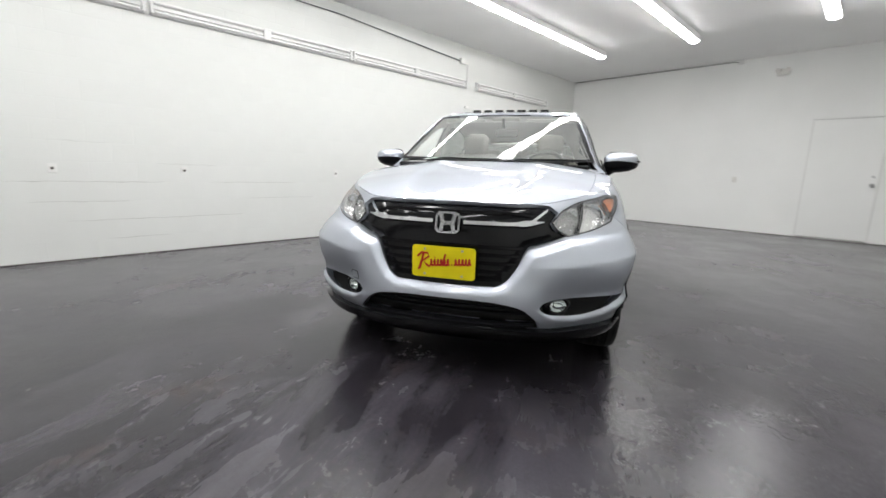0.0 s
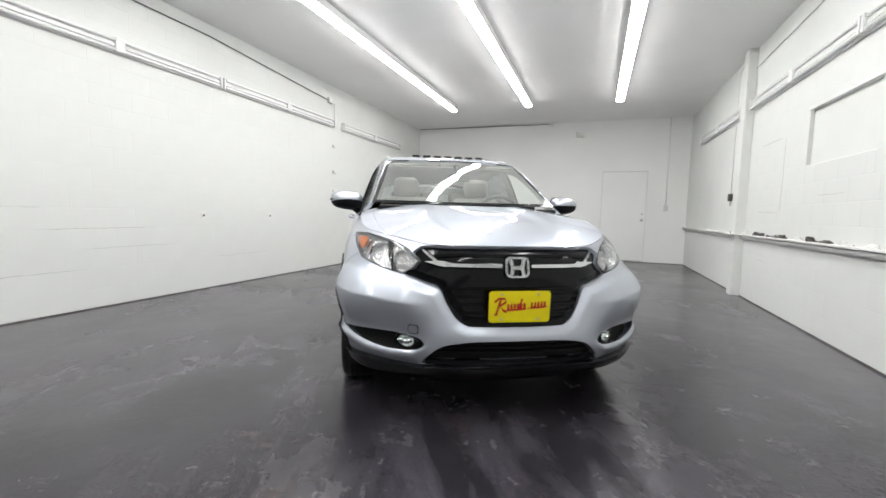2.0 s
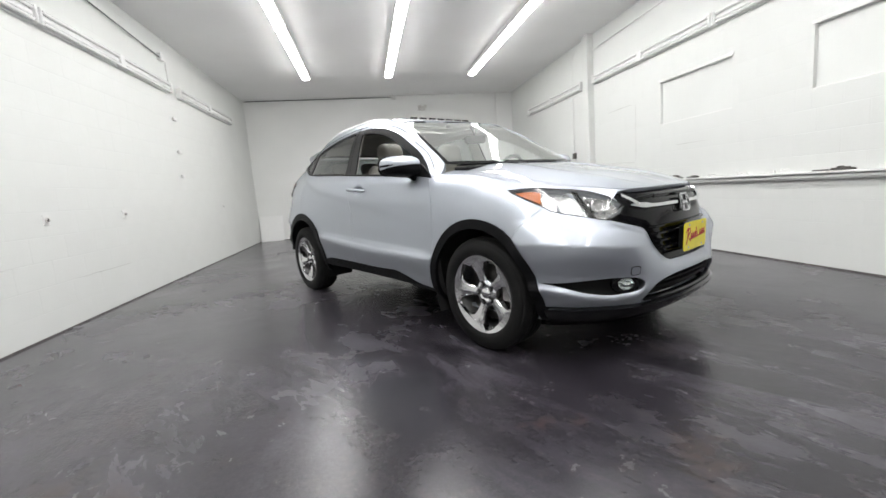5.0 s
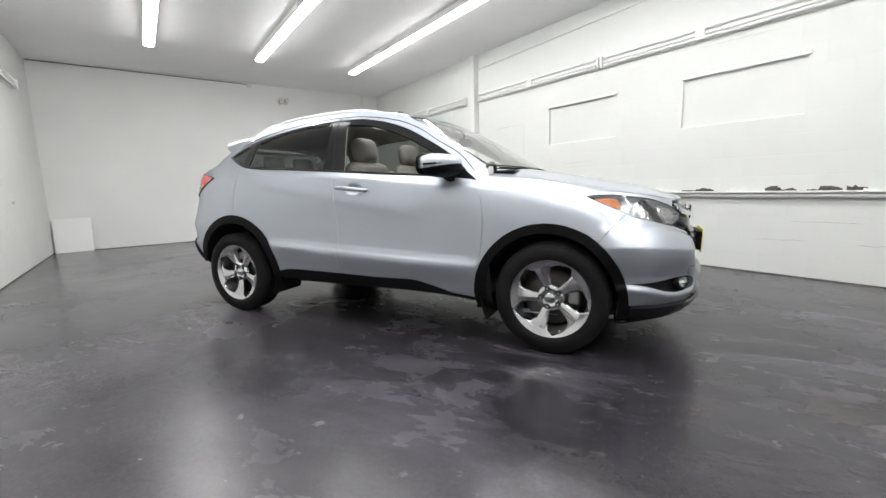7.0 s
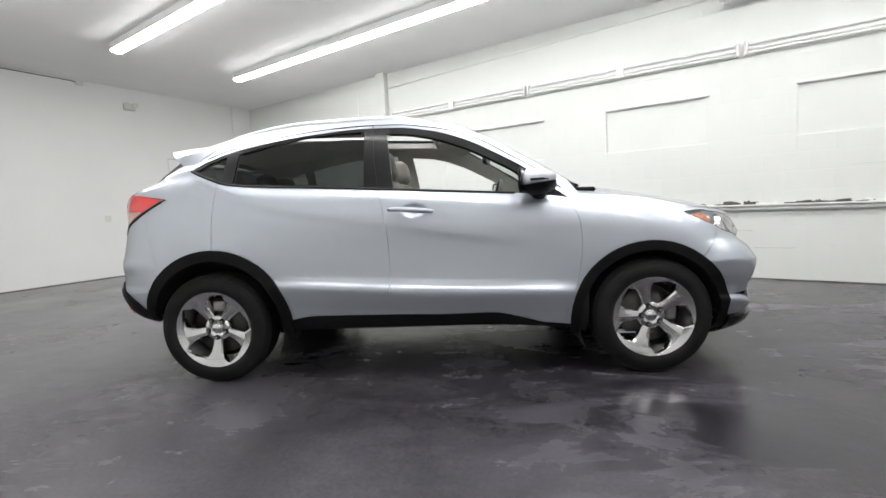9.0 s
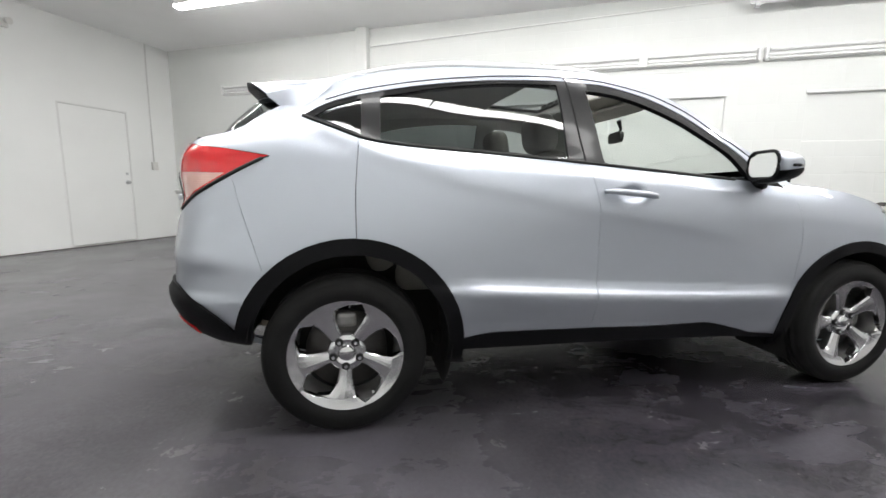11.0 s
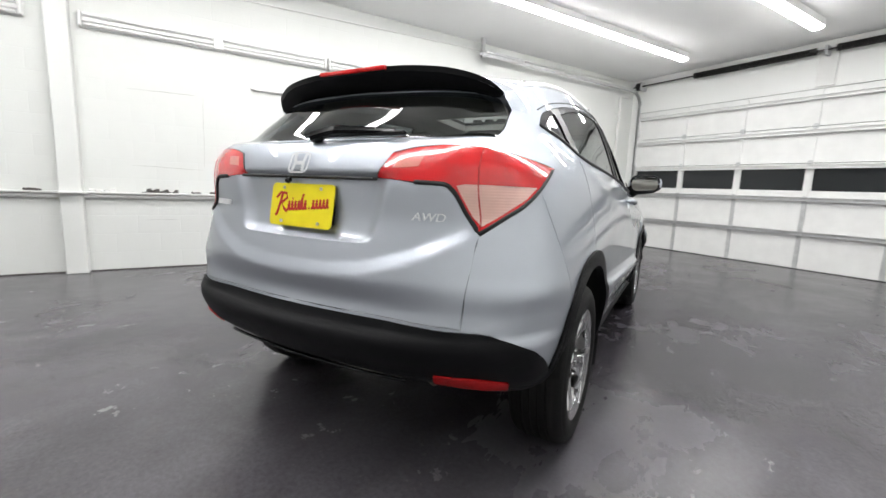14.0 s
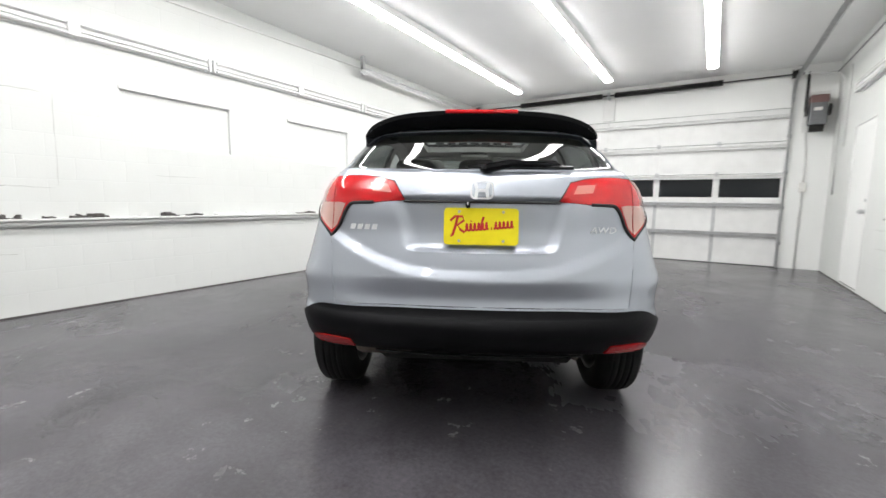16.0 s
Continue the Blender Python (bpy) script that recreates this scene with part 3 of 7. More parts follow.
pipe("conduit", [(XW + 0.03, YS, 3.20), (XW + 0.03, 0.3, 3.19), (XW + 0.03, 2.85, 3.04)], 0.008, "grey_box", "thin dark cable strung high along the wall")
tagged(part("junction_box", box((XW, 2.80, 3.0), (XW + 0.06, 2.92, 3.10), 0.006), M["white_trim"]), "small white junction box on the wall", "junction box")
pipe("conduit", [(XW + 0.015, 3.02, 2.72), (XW + 0.015, 3.02, 3.02)], 0.009, "white_trim", "thin white conduit up the block wall")
for z in (2.22, 1.75, 1.4):
    tagged(part("conduit_clip", box((XW, 2.97, z), (XW + 0.035, 3.07, z + 0.05), 0.006), M["white_trim"]), "small painted metal clip on the wall", "clip", "clips on the conduit")
pipe("cable", [(XW + 0.02, YN - 0.012, ZC - 0.012), (0.1, YN - 0.012, ZC - 0.03), (0.22, YN - 0.012, ZC - 0.05)], 0.008, "grey_box", "dark cable along the top of the end wall")
tagged(part("junction_box", box((0.16, YN - 0.05, ZC - 0.085), (0.26, YN, ZC - 0.015), 0.005), M["white_trim"]), "small white junction box under the ceiling", "junction box")
pipe("conduit", [(2.85, YN - 0.014, ZC), (2.85, YN - 0.014, 1.35)], 0.011, "white_trim", "thin white conduit down the end wall")
tagged(part("switch_box", box((2.80, YN - 0.05, 1.22), (2.90, YN, 1.36), 0.006), M["plastic_white"]), "white light switch beside the door", "switch")
tagged(part("wall_socket", box((0.34, YN - 0.02, 0.98), (0.42, YN, 1.09), 0.006), M["plastic_white"]), "white wall socket on the end wall", "socket", "wall sockets")

# ledge: angle iron with flaking paint and crumbs of old paint and debris lying on it
tagged(part("wall_ledge", box((XE - 0.085, -4.9, 0.845), (XE, YN, 0.865), 0.004), M["white_trim"]), "narrow white painted ledge along the block wall", "ledge")
tagged(part("wall_ledge", box((XE - 0.19, 2.99, 0.846), (XE - 0.115, 3.25, 0.866), 0.004), M["white_trim"]), "short white ledge carried round the pier", "ledge")
rng = random.Random(4)


def debris(name, y, size, material, label, category):
    for k in range(max(3, int(size / 0.018))):
        bm = bmesh.new()
        a = rng.uniform(-size, size)
        n = rng.randint(6, 9)
        l, w, h = rng.uniform(0.03, 0.09), rng.uniform(0.018, 0.036), rng.choice((0.016, 0.026, 0.042)) * rng.uniform(0.7, 1.2)
        ring = [(math.cos(2 * math.pi * q / n) * rng.uniform(0.6, 1.0), math.sin(2 * math.pi * q / n) * rng.uniform(0.6, 1.0)) for q in range(n)]
        add_prism(bm, ring, lambda u, v, q: (XE - 0.045 + w * u, y + a + l * v, 0.865 + q * h * (0.6 + 0.4 * math.sin(7 * u + 11 * v + k))))
        tagged(part(name, bm, M[material]), label, category, "scraps on the ledge")


for y, size, what in ((2.35, 0.07, "dark_paint"), (2.02, 0.05, "dark_paint"), (1.72, 0.16, "dark_paint"), (1.25, 0.06, "white_trim"), (0.85, 0.2, "dark_paint"), (0.42, 0.1, "white_trim"), (0.1, 0.06, "white_trim"),
                      (-0.35, 0.1, "white_trim"), (-0.86, 0.14, "dark_paint"), (-1.25, 0.05, "white_trim"), (-1.62, 0.08, "dark_paint"), (-1.95, 0.08, "dark_paint"), (-2.3, 0.1, "white_trim"), (-2.7, 0.1, "dark_paint"),
                      (-2.21, 0.05, "dark_paint"), (-2.58, 0.06, "dark_paint"), (-2.83, 0.06, "dark_paint"), (-3.01, 0.05, "dark_paint"), (-3.16, 0.04, "dark_paint"), (-3.34, 0.04, "dark_paint"), (2.47, 0.03, "dark_paint"), (2.26, 0.05, "dark_paint"), (3.40, 0.06, "dark_paint"), (-3.2, 0.1, "white_trim"), (2.9, 0.1, "white_trim"), (3.9, 0.1, "white_trim"), (4.8, 0.1, "white_trim"), (5.7, 0.1, "white_trim")):
    if what == "dark_paint":
        debris("scrap_metal", y, size, what, "dark rusty scraps lying on the wall ledge", "scrap")
    else:
        debris("plaster_crumbs", y, size, what, "pale plaster crumbs lying on the wall ledge", "crumbs")

# wall sockets low on the long walls
for y in (-2.98, -1.83, 0.17, 1.33, 4.6):
    s = empty("wall_socket", Matrix.Translation((XW, y, 0.945)))
    tagged(s, "small painted-over wall socket box", "socket", "wall sockets")
    part("back_box", box((0.0, -0.035, -0.045), (0.012, 0.035, 0.045), 0.004), M["white_trim"], s)
    part("cover", cyl((0.012, 0, 0), (0.022, 0, 0), 0.022, 16), M["plastic_white"], s)
    part("knockout", cyl((0.022, 0, 0), (0.024, 0, 0), 0.015, 12), M["grime_shade"], s)
d = empty("wall_switch", Matrix.Translation((XE, 3.73, 1.39)))
tagged(d, "dark switch box with a short conduit on the wall", "switch")
part("back_box", box((-0.05, -0.04, -0.055), (0, 0.04, 0.055), 0.006), M["dark_paint"], d)
part("conduit_stub", cyl((-0.025, 0, -0.055), (-0.025, 0, -0.13), 0.012, 10), M["white_trim"], d)

# twin-head emergency light on the end wall
e = empty("emergency_light", Matrix.Translation((0.90, YN, 3.02)))
tagged(e, "small white twin-head emergency light on the wall", "emergency light")
part("back_box", box((-0.09, -0.06, -0.055), (0.09, 0, 0.055), 0.012, 2), M["plastic_white"], e)
for s in (-1, 1):
    part("lamp_head", cyl((s * 0.06, -0.06, 0.03), (s * 0.07, -0.12, 0.02), 0.035, 14, 0.045), M["plastic_white"], e)

# white board leaning in the corner
b = part("foam_board", box((-0.27, -0.012, 0.0), (0.27, 0.0, 0.62), 0.003), M["board"])
b.matrix_world = pose(-3.04, YN - 0.14, 0.002, -11, 0, 2)
tagged(b, "plain white board leaning against the end wall", "board")


# ---- the sectional door ----
door = empty("garage_door", Matrix.Translation((0, YS, 0)))
tagged(door, "white sectional overhead garage door, closed, with a row of dark panes", "garage door")
SEC = DOOR_Z / 5
COLS = [DOOR_X0 + k * (DOOR_X1 - DOOR_X0) / 6 for k in range(7)]
for r in range(5):
    z0, z1 = r * SEC + 0.004, (r + 1) * SEC - 0.004
    if r == 2:
        p0, p1 = 1.205, 1.59
        sec = part("door_section", box((DOOR_X0 + 0.004, -0.05, z0), (DOOR_X1 - 0.004, -0.01, p0)), M["white_metal"], door)
        part("top_rail", box((DOOR_X0 + 0.004, -0.05, p1), (DOOR_X1 - 0.004, -0.01, max(z1, p1 + 0.01))), M["white_metal"], sec)
        for k, x in enumerate(COLS):
            part("glazing_bar", box((x - 0.05 if k else x + 0.004, -0.05, p0), (x + 0.05 if k < 6 else x - 0.004, -0.01, p1)), M["white_metal"], sec)
        for x0, x1 in zip(COLS, COLS[1:]):
            part("pane", box((x0 + 0.05, -0.036, p0), (x1 - 0.05, -0.03, p1)), M["dark_glass"], sec, "dark window pane")
    else:
        sec = part("door_section", box((DOOR_X0 + 0.004, -0.05, z0), (DOOR_X1 - 0.004, -0.01, z1), 0.004), M["white_metal"], door)
    for k, x in enumerate(COLS):
        w = 0.028
        part("stile", box((x - w if k else x + 0.004, -0.011, z0 + 0.01), (x + w if k < 6 else x - 0.004, 0.006, z1 - 0.01), 0.002), M["zinc" if r < 2 else "white_metal"], sec)
for z in (0.555, 1.075, 1.565, 2.08, 2.57):
    bm = bmesh.new()
    add_box(bm, (DOOR_X0 + 0.01, 0.006, z - 0.03), (DOOR_X1 - 0.01, 0.014, z + 0.03))
    add_box(bm, (DOOR_X0 + 0.01, 0.006, z + 0.022), (DOOR_X1 - 0.01, 0.055, z + 0.03))
    add_box(bm, (DOOR_X0 + 0.01, 0.006, z - 0.03), (DOOR_X1 - 0.01, 0.055, z - 0.022))
    part("strut", bm, M["white_metal"] if z > 1.2 else M["zinc"], door)
for z in (SEC, 2 * SEC, 3 * SEC, 4 * SEC):
    for x in COLS[1:-1]:
        bm = bmesh.new()
        add_box(bm, (x - 0.03, 0.006, z - 0.04), (x + 0.03, 0.016, z + 0.04), 0.002)
        add_cyl(bm, (x - 0.035, 0.02, z), (x + 0.035, 0.02, z), 0.010, 8)
        part("hinge", bm, M["zinc"], door)
part("bottom_seal", box((DOOR_X0, -0.05, 0.0), (DOOR_X1, -0.005, 0.012)), M["seal"], door)
part("top_seal", box((DOOR_X0, -0.05, DOOR_Z - 0.004), (DOOR_X1, -0.002, DOOR_Z + 0.004)), M["seal"], door)

for s, x in ((-1, DOOR_X0), (1, DOOR_X1)):
    t = empty("door_track", Matrix.Translation((x, YS, 0)))
    tagged(t, "galvanised steel door track with brackets", "door track", "door tracks")
    bm = bmesh.new()
    add_box(bm, (-0.008, 0.005, 0.0), (0.012, 0.06, 2.80))
    add_box(bm, (-0.02 if s > 0 else 0.0, 0.052, 0.0), (0.02, 0.06, 2.80))
    part("vertical_track", bm, M["zinc"], t)
    path = [(0, 0.035, 2.78)] + [(0, 0.035 + 0.30 * (1 - math.cos(radians(a))), 2.78 + 0.30 * math.sin(radians(a))) for a in range(10, 91, 10)] + [(0, 4.1, 3.10)]
    bm = bmesh.new()
    for a, c in zip(path, path[1:]):
        a, c = Vector(a), Vector(c)
        d_ = (c - a).normalized()
        n = Vector((0, -d_.z, d_.y))
        for off, w in ((0.0, 0.026), (0.045, 0.004)):
            vs = []
            for q in (a, c):
                for dx in (-0.022, 0.022):
                    vs.append(bm.verts.new(q + Vector((dx, 0, 0)) + n * off))
            bm.faces.new((vs[0], vs[1], vs[3], vs[2]))
    bmesh.ops.solidify(bm, geom=bm.faces[:], thickness=0.004)
    add_box(bm, (-0.024, 0.33, 3.08), (-0.020, 4.1, 3.13))
    part("horizontal_track", bm, M["zinc"], t)
    bm = bmesh.new()
    add_box(bm, (-0.03, 4.01, 3.05), (0.025, 4.06, ZC), 0.002)
    add_box(bm, (-0.03, 3.2, 3.13), (0.025, 4.06, 3.17), 0.002)
    part("hanger", bm, M["zinc"], t)
    for z in (0.4, 1.0, 1.6, 2.2):
        part("bracket", box((-0.03, 0.0, z), (0.03, 0.03, z + 0.06), 0.003), M["zinc"], t)

shaft = empty("spring_shaft", Matrix.Translation((0, YS + 0.14, 3.20)))
tagged(shaft, "torsion spring shaft with black coil springs above the door", "spring shaft")
part("shaft", cyl((DOOR_X0 - 0.1, 0, 0), (DOOR_X1 + 0.1, 0, 0), 0.013, 12), M["dark_steel"], shaft)


def coil(x0, x1, r, turns):
    bm = bmesh.new()
    n = turns * 8
    pts = [(x0 + (x1 - x0) * k / n, r * math.cos(k * math.pi / 4), r * math.sin(k * math.pi / 4)) for k in range(n + 1)]
    add_tube(bm, pts, 0.011, 5)
    return bm


part("coil_spring", coil(0.28, 1.95, 0.042, 72), M["dark_steel"], shaft)
part("coil_spring", coil(-1.75, -0.02, 0.042, 72), M["dark_steel"], shaft)
for x in (0.28, 1.95, -1.75, -0.02):
    part("winding_cone", cyl((x - 0.03, 0, 0), (x + 0.03, 0, 0), 0.05, 14), M["dark_steel"], shaft)
part("centre_bracket", box((0.11, -0.14, -0.07), (0.15, 0.03, 0.06), 0.004), M["zinc"], shaft)
for x in (DOOR_X0 + 0.02, DOOR_X1 - 0.02):
    bm = bmesh.new()
    add_lathe(bm, [(0.02, -0.035), (0.075, -0.035), (0.08, -0.025), (0.06, -0.02), (0.062, 0.02), (0.08, 0.03), (0.02, 0.035)], 20)
    bmesh.ops.translate(bm, verts=bm.verts, vec=(x, 0, 0))
    part("cable_drum", bm, M["dark_steel"], shaft)
    part("end_bracket", box((x - 0.07, -0.14, -0.08), (x - 0.05, 0.05, 0.08), 0.004), M["zinc"], shaft)
tagged(part("door_post", box((0.02, YS, DOOR_Z + 0.02), (0.24, YS + 0.03, ZC), 0.004), M["white_trim"]), "white painted spring pad post above the door", "post")
tagged(part("trim", box((XW, YS, ZC - 0.14), (XE, YS + 0.06, ZC), 0.005), M["white_trim"]), "white painted boxing under the ceiling", "trim", kind="structure")

op = empty("door_opener", Matrix.Translation((-3.08, YS, 2.30)))
tagged(op, "wall-mounted garage door motor with a grey housing", "door opener")
part("mounting_plate", box((-0.17, 0.0, -0.02), (0.15, 0.012, 0.62), 0.003), M["white_trim"], op)
part("housing", box((-0.12, 0.06, 0.06), (0.10, 0.26, 0.50), 0.018, 2), M["grey_box"], op)
part("cover", box((-0.125, 0.05, 0.40), (0.105, 0.268, 0.525), 0.018, 2), M["red_cover"], op)
part("label_plate", box((-0.05, 0.26, 0.28), (0.05, 0.263, 0.33)), M["plastic_white"], op)
part("motor", cyl((-0.10, 0.15, 0.02), (0.08, 0.15, 0.02), 0.06, 18), M["dark_steel"], op, smooth=False)
for s in (-0.16, 0.13):
    part("chain_wheel", cyl((s - 0.01, 0.14, 0.3), (s + 0.01, 0.14, 0.3), 0.09, 20), M["dark_steel"], op)
part("drive_chain", tube([(0.14, 0.07, 0.3), (0.14, 0.08, 0.9), (0.14, 0.2, 0.9), (0.14, 0.21, 0.3)], 0.012, 6), M["dark_steel"], op)
pipe("conduit", [(-3.02, YS + 0.02, 0.0), (-3.02, YS + 0.02, 1.9), (-2.98, YS + 0.02, 2.28)], 0.014, "white_trim", "white conduit down the wall below the opener")
tagged(part("switch_box", box((-3.07, YS, 1.30), (-2.97, YS + 0.06, 1.46), 0.008), M["plastic_white"]), "door push-button box on the conduit", "switch")
pipe("conduit", [(XW + 0.03, -5.45, 1.25), (XW + 0.03, -5.45, 3.05), (-3.0, -5.6, 3.15), (-2.9, YS + 0.1, 3.2)], 0.013, "white_trim", "white conduit beside the opener", radius=0.12)
pipe("conduit", [(XW + 0.02, -5.15, 1.95), (XW + 0.02, -5.15, 3.1)], 0.010, "white_trim", "thin white conduit near the side door")


# cracks along the old joints of the block wall
def crack(wall, x, y0, y1, z0, z1, width, seed):
    rr = random.Random(seed)
    up = abs(z1 - z0) > abs(y1 - y0)
    n = max(6, int(max(abs(y1 - y0), abs(z1 - z0)) / 0.04))
    out = 0.0024 if x < 0 else -0.0024
    bm = bmesh.new()
    prev = None
    for k in range(n + 1):
        t = k / n
        y = y0 + (y1 - y0) * t + (rr.uniform(-0.005, 0.005) if up else 0)
        z = z0 + (z1 - z0) * t + (0 if up else rr.uniform(-0.005, 0.005))
        w = width * rr.uniform(0.25, 1.0) * min(1, 6 * t + 0.15, 6 * (1 - t) + 0.15)
        ring = [bm.verts.new((x + d, y + (e * w if up else 0), z + (0 if up else e * w))) for d, e in ((0, -1), (0, 1), (out, 1), (out, -1))]
        if prev:
            for q in range(4):
                bm.faces.new((prev[q], prev[(q + 1) % 4], ring[(q + 1) % 4], ring[q]))
        prev = ring
    bmesh.ops.recalc_face_normals(bm, faces=bm.faces)
    part("crack", bm, M["crack"], wall, "hairline crack in the paint")


for n, c in enumerate(((2.62, 1.98, 1.972, 1.982, .0035), (2.60, 1.92, 1.160, 1.142, .0035), (1.90, 1.905, 1.97, 1.16, .0024), (-1.73, -2.26, .560, .560, .003), (-1.41, -1.86, .360, .372, .003),
                       (-2.21, -2.62, .360, .368, .003), (1.1, .6, 1.30, 1.295, .002), (-.2, -.9, .72, .715, .002), (2.5, 2.2, .56, .56, .002), (-3.0, -3.5, 1.25, 1.24, .0022), (-.75, -1.35, 2.45, 2.44, .002))):
    crack(wall_east, XE, *c, n)
for n, c in enumerate(((-3.35, -2.05, .815, .810, .0032), (-3.2, -2.35, .612, .606, .0026), (-2.95, -1.15, .408, .404, .0028), (-1.55, -.45, .812, .808, .0026), (-2.1, -1.45, 1.018, 1.012, .0022),
                       (-1.2, -.2, .610, .606, .0022), (.4, 1.3, .405, .408, .002), (-2.6, -2.0, .205, .203, .003), (-3.0, -2.5, 1.222, 1.218, .002))):
    crack(wall_west, XW, *c, 40 + n)


# ---- the car: surfaces ----
from mathutils.geometry import delaunay_2d_cdt

car = empty("car", pose(0, 0, 0, 0, 0, 29.5))
tagged(car, "silver-blue compact crossover car with black trim and open front windows", "car")


def slopes(t, p):
    """Shape-preserving slopes for a row of points (t, p)."""
    h, d = np.diff(t), np.diff(p, axis=0) / np.diff(t)[:, None]
    m = np.zeros_like(p)
    m[0], m[-1] = d[0], d[-1]
    w1, w2 = (2 * h[1:] + h[:-1])[:, None], (h[1:] + 2 * h[:-1])[:, None]
    with np.errstate(divide="ignore", invalid="ignore"):
        hm = (w1 + w2) / (w1 / d[:-1] + w2 / d[1:])
    m[1:-1] = np.where(d[:-1] * d[1:] > 0, hm, 0.0)
    for k in (0, -1):
        if p.shape[1] == 3 and len(p) > 4 and abs(p[k][0]) < 1e-6 and abs(p[k - 1 if k else 1][0]) > 0.1:
            m[k][1:] = 0.0  # level across the car's middle
    return m


def spline(p, n):
    """n points along a smooth line through p (k, 3), evenly spaced in chord length."""
    p = np.asarray(p, float)
    t = np.r_[0, np.cumsum(np.linalg.norm(np.diff(p.reshape(len(p), -1), axis=0), axis=1) + 1e-6)]
    return hermite(t, p, np.linspace(0, t[-1], n))


def hermite(t, p, x):
    m = slopes(t, p)
    k = np.clip(np.searchsorted(t, x, side="right") - 1, 0, len(t) - 2)
    h = (t[k + 1] - t[k])[:, None]
    s = ((x - t[k]) / (t[k + 1] - t[k]))[:, None]
    return (2 * s**3 - 3 * s**2 + 1) * p[k] + (s**3 - 2 * s**2 + s) * h * m[k] + (-2 * s**3 + 3 * s**2) * p[k + 1] + (s**3 - s**2) * h * m[k + 1]


def soften(g, axis, times):
    """Blurs a grid of places along an axis, holding its ends."""
    for _ in range(times):
        g = np.moveaxis(g, axis, 0)
        first, last = g[:1].copy(), g[-1:].copy()
        for end, near in ((first, g[1:2]), (last, g[-2:-1])):
            flat = np.abs(end[..., :1]) < 1e-6
            end[..., 1:] = np.where(flat & (axis == 1), 0.5 * end[..., 1:] + 0.5 * near[..., 1:], end[..., 1:])
        g = np.concatenate([first, 0.25 * g[:-2] + 0.5 * g[1:-1] + 0.25 * g[2:], last])
        g = np.moveaxis(g, 0, axis)
    return g


class Sheet:
    """A smooth sheet through a net of places net[row][column]; u runs along the columns, v along the rows, both 0 to 1."""

    def __init__(self, net, nu=260, nv=120, blur=(10, 5)):
        net = np.asarray(net, float)
        rows, cols = net.shape[:2]
        tu = np.r_[0, np.cumsum(np.linalg.norm(np.diff(net, axis=1), axis=2).mean(0))]
        tv = np.r_[0, np.cumsum(np.linalg.norm(np.diff(net, axis=0), axis=2).mean(1))]
        self.lu, self.lv = tu[-1], tv[-1]
        self.ku, self.kv = tu / tu[-1], tv / tv[-1]
        a = np.stack([hermite(tu, net[r], np.linspace(0, tu[-1], nu)) for r in range(rows)])
        g = np.stack([hermite(tv, a[:, c], np.linspace(0, tv[-1], nv)) for c in range(nu)], 1)
        self.g = soften(soften(g, 1, blur[0]), 0, blur[1])
        self.nu, self.nv = nu, nv
        self.finish()

    def finish(self):
        gu, gv = np.gradient(self.g, axis=1), np.gradient(self.g, axis=0)
        n = np.cross(gu, gv)
        n[..., 0] = np.where(np.abs(self.g[..., 0]) < 1e-5, 0.0, n[..., 0])
        self.n = n / (np.linalg.norm(n, axis=2, keepdims=True) + 1e-12)

    def at(self, uv, grid=None):
        grid = self.g if grid is None else grid
        uv = np.asarray(uv, float)
        x, y = np.clip(uv[:, 0], 0, 1) * (self.nu - 1), np.clip(uv[:, 1], 0, 1) * (self.nv - 1)
        i, j = np.minimum(x.astype(int), self.nu - 2), np.minimum(y.astype(int), self.nv - 2)
        a, b = (x - i)[:, None], (y - j)[:, None]
        return (1 - a) * (1 - b) * grid[j, i] + a * (1 - b) * grid[j, i + 1] + (1 - a) * b * grid[j + 1, i] + a * b * grid[j + 1, i + 1]

    def normal(self, uv):
        n = self.at(uv, self.n)
        return n / (np.linalg.norm(n, axis=1, keepdims=True) + 1e-12)

    def uv(self, pts, axes, u0=0.0, u1=1.0):
        """The (u, v) of points given by two of their coordinates, within the stretch u0..u1."""
        i0, i1 = int(u0 * (self.nu - 1)), int(u1 * (self.nu - 1))
        sub = self.g[:, i0:i1 + 1][:, :, list(axes)]
        out = []
        for p in pts:
            d = ((sub - np.asarray(p)) ** 2).sum(2)
            j, i = np.unravel_index(np.argmin(d), d.shape)
            w = np.array([(i + i0) / (self.nu - 1), j / (self.nv - 1)])
            for _ in range(6):
                e = 1e-4
                b = np.clip(w, e, 1 - e)
                q = self.at([b, b + (e, 0), b + (0, e)])[:, list(axes)]
                jac = np.stack([(q[1] - q[0]) / e, (q[2] - q[0]) / e], 1)
                if abs(np.linalg.det(jac)) < 1e-6:
                    break
                step = np.linalg.solve(jac, np.asarray(p) - q[0])
                w = np.clip(b + np.clip(step, -0.02, 0.02), 0, 1)
            out.append(w)
        return np.array(out)


def curve2(pts, step=0.02, closed=False, sharp=()):
    """A smooth flat line through points, broken at the sharp ones."""
    pts = [tuple(p) for p in pts]
    if closed:
        pts = pts + [pts[0]]
    breaks = [0] + [k for k in sharp if 0 < k < len(pts) - 1] + [len(pts) - 1]
    out = []
    for a, b in zip(breaks, breaks[1:]):
        seg = np.array(pts[a:b + 1])
        length = np.linalg.norm(np.diff(seg, axis=0), axis=1).sum()
        q = spline(seg, max(2, int(length / step) + 1)) if len(seg) > 2 else np.linspace(seg[0], seg[1], max(2, int(length / step) + 1))
        out += [tuple(p) for p in q[:-1]]
    return out if closed else out + [pts[-1]]


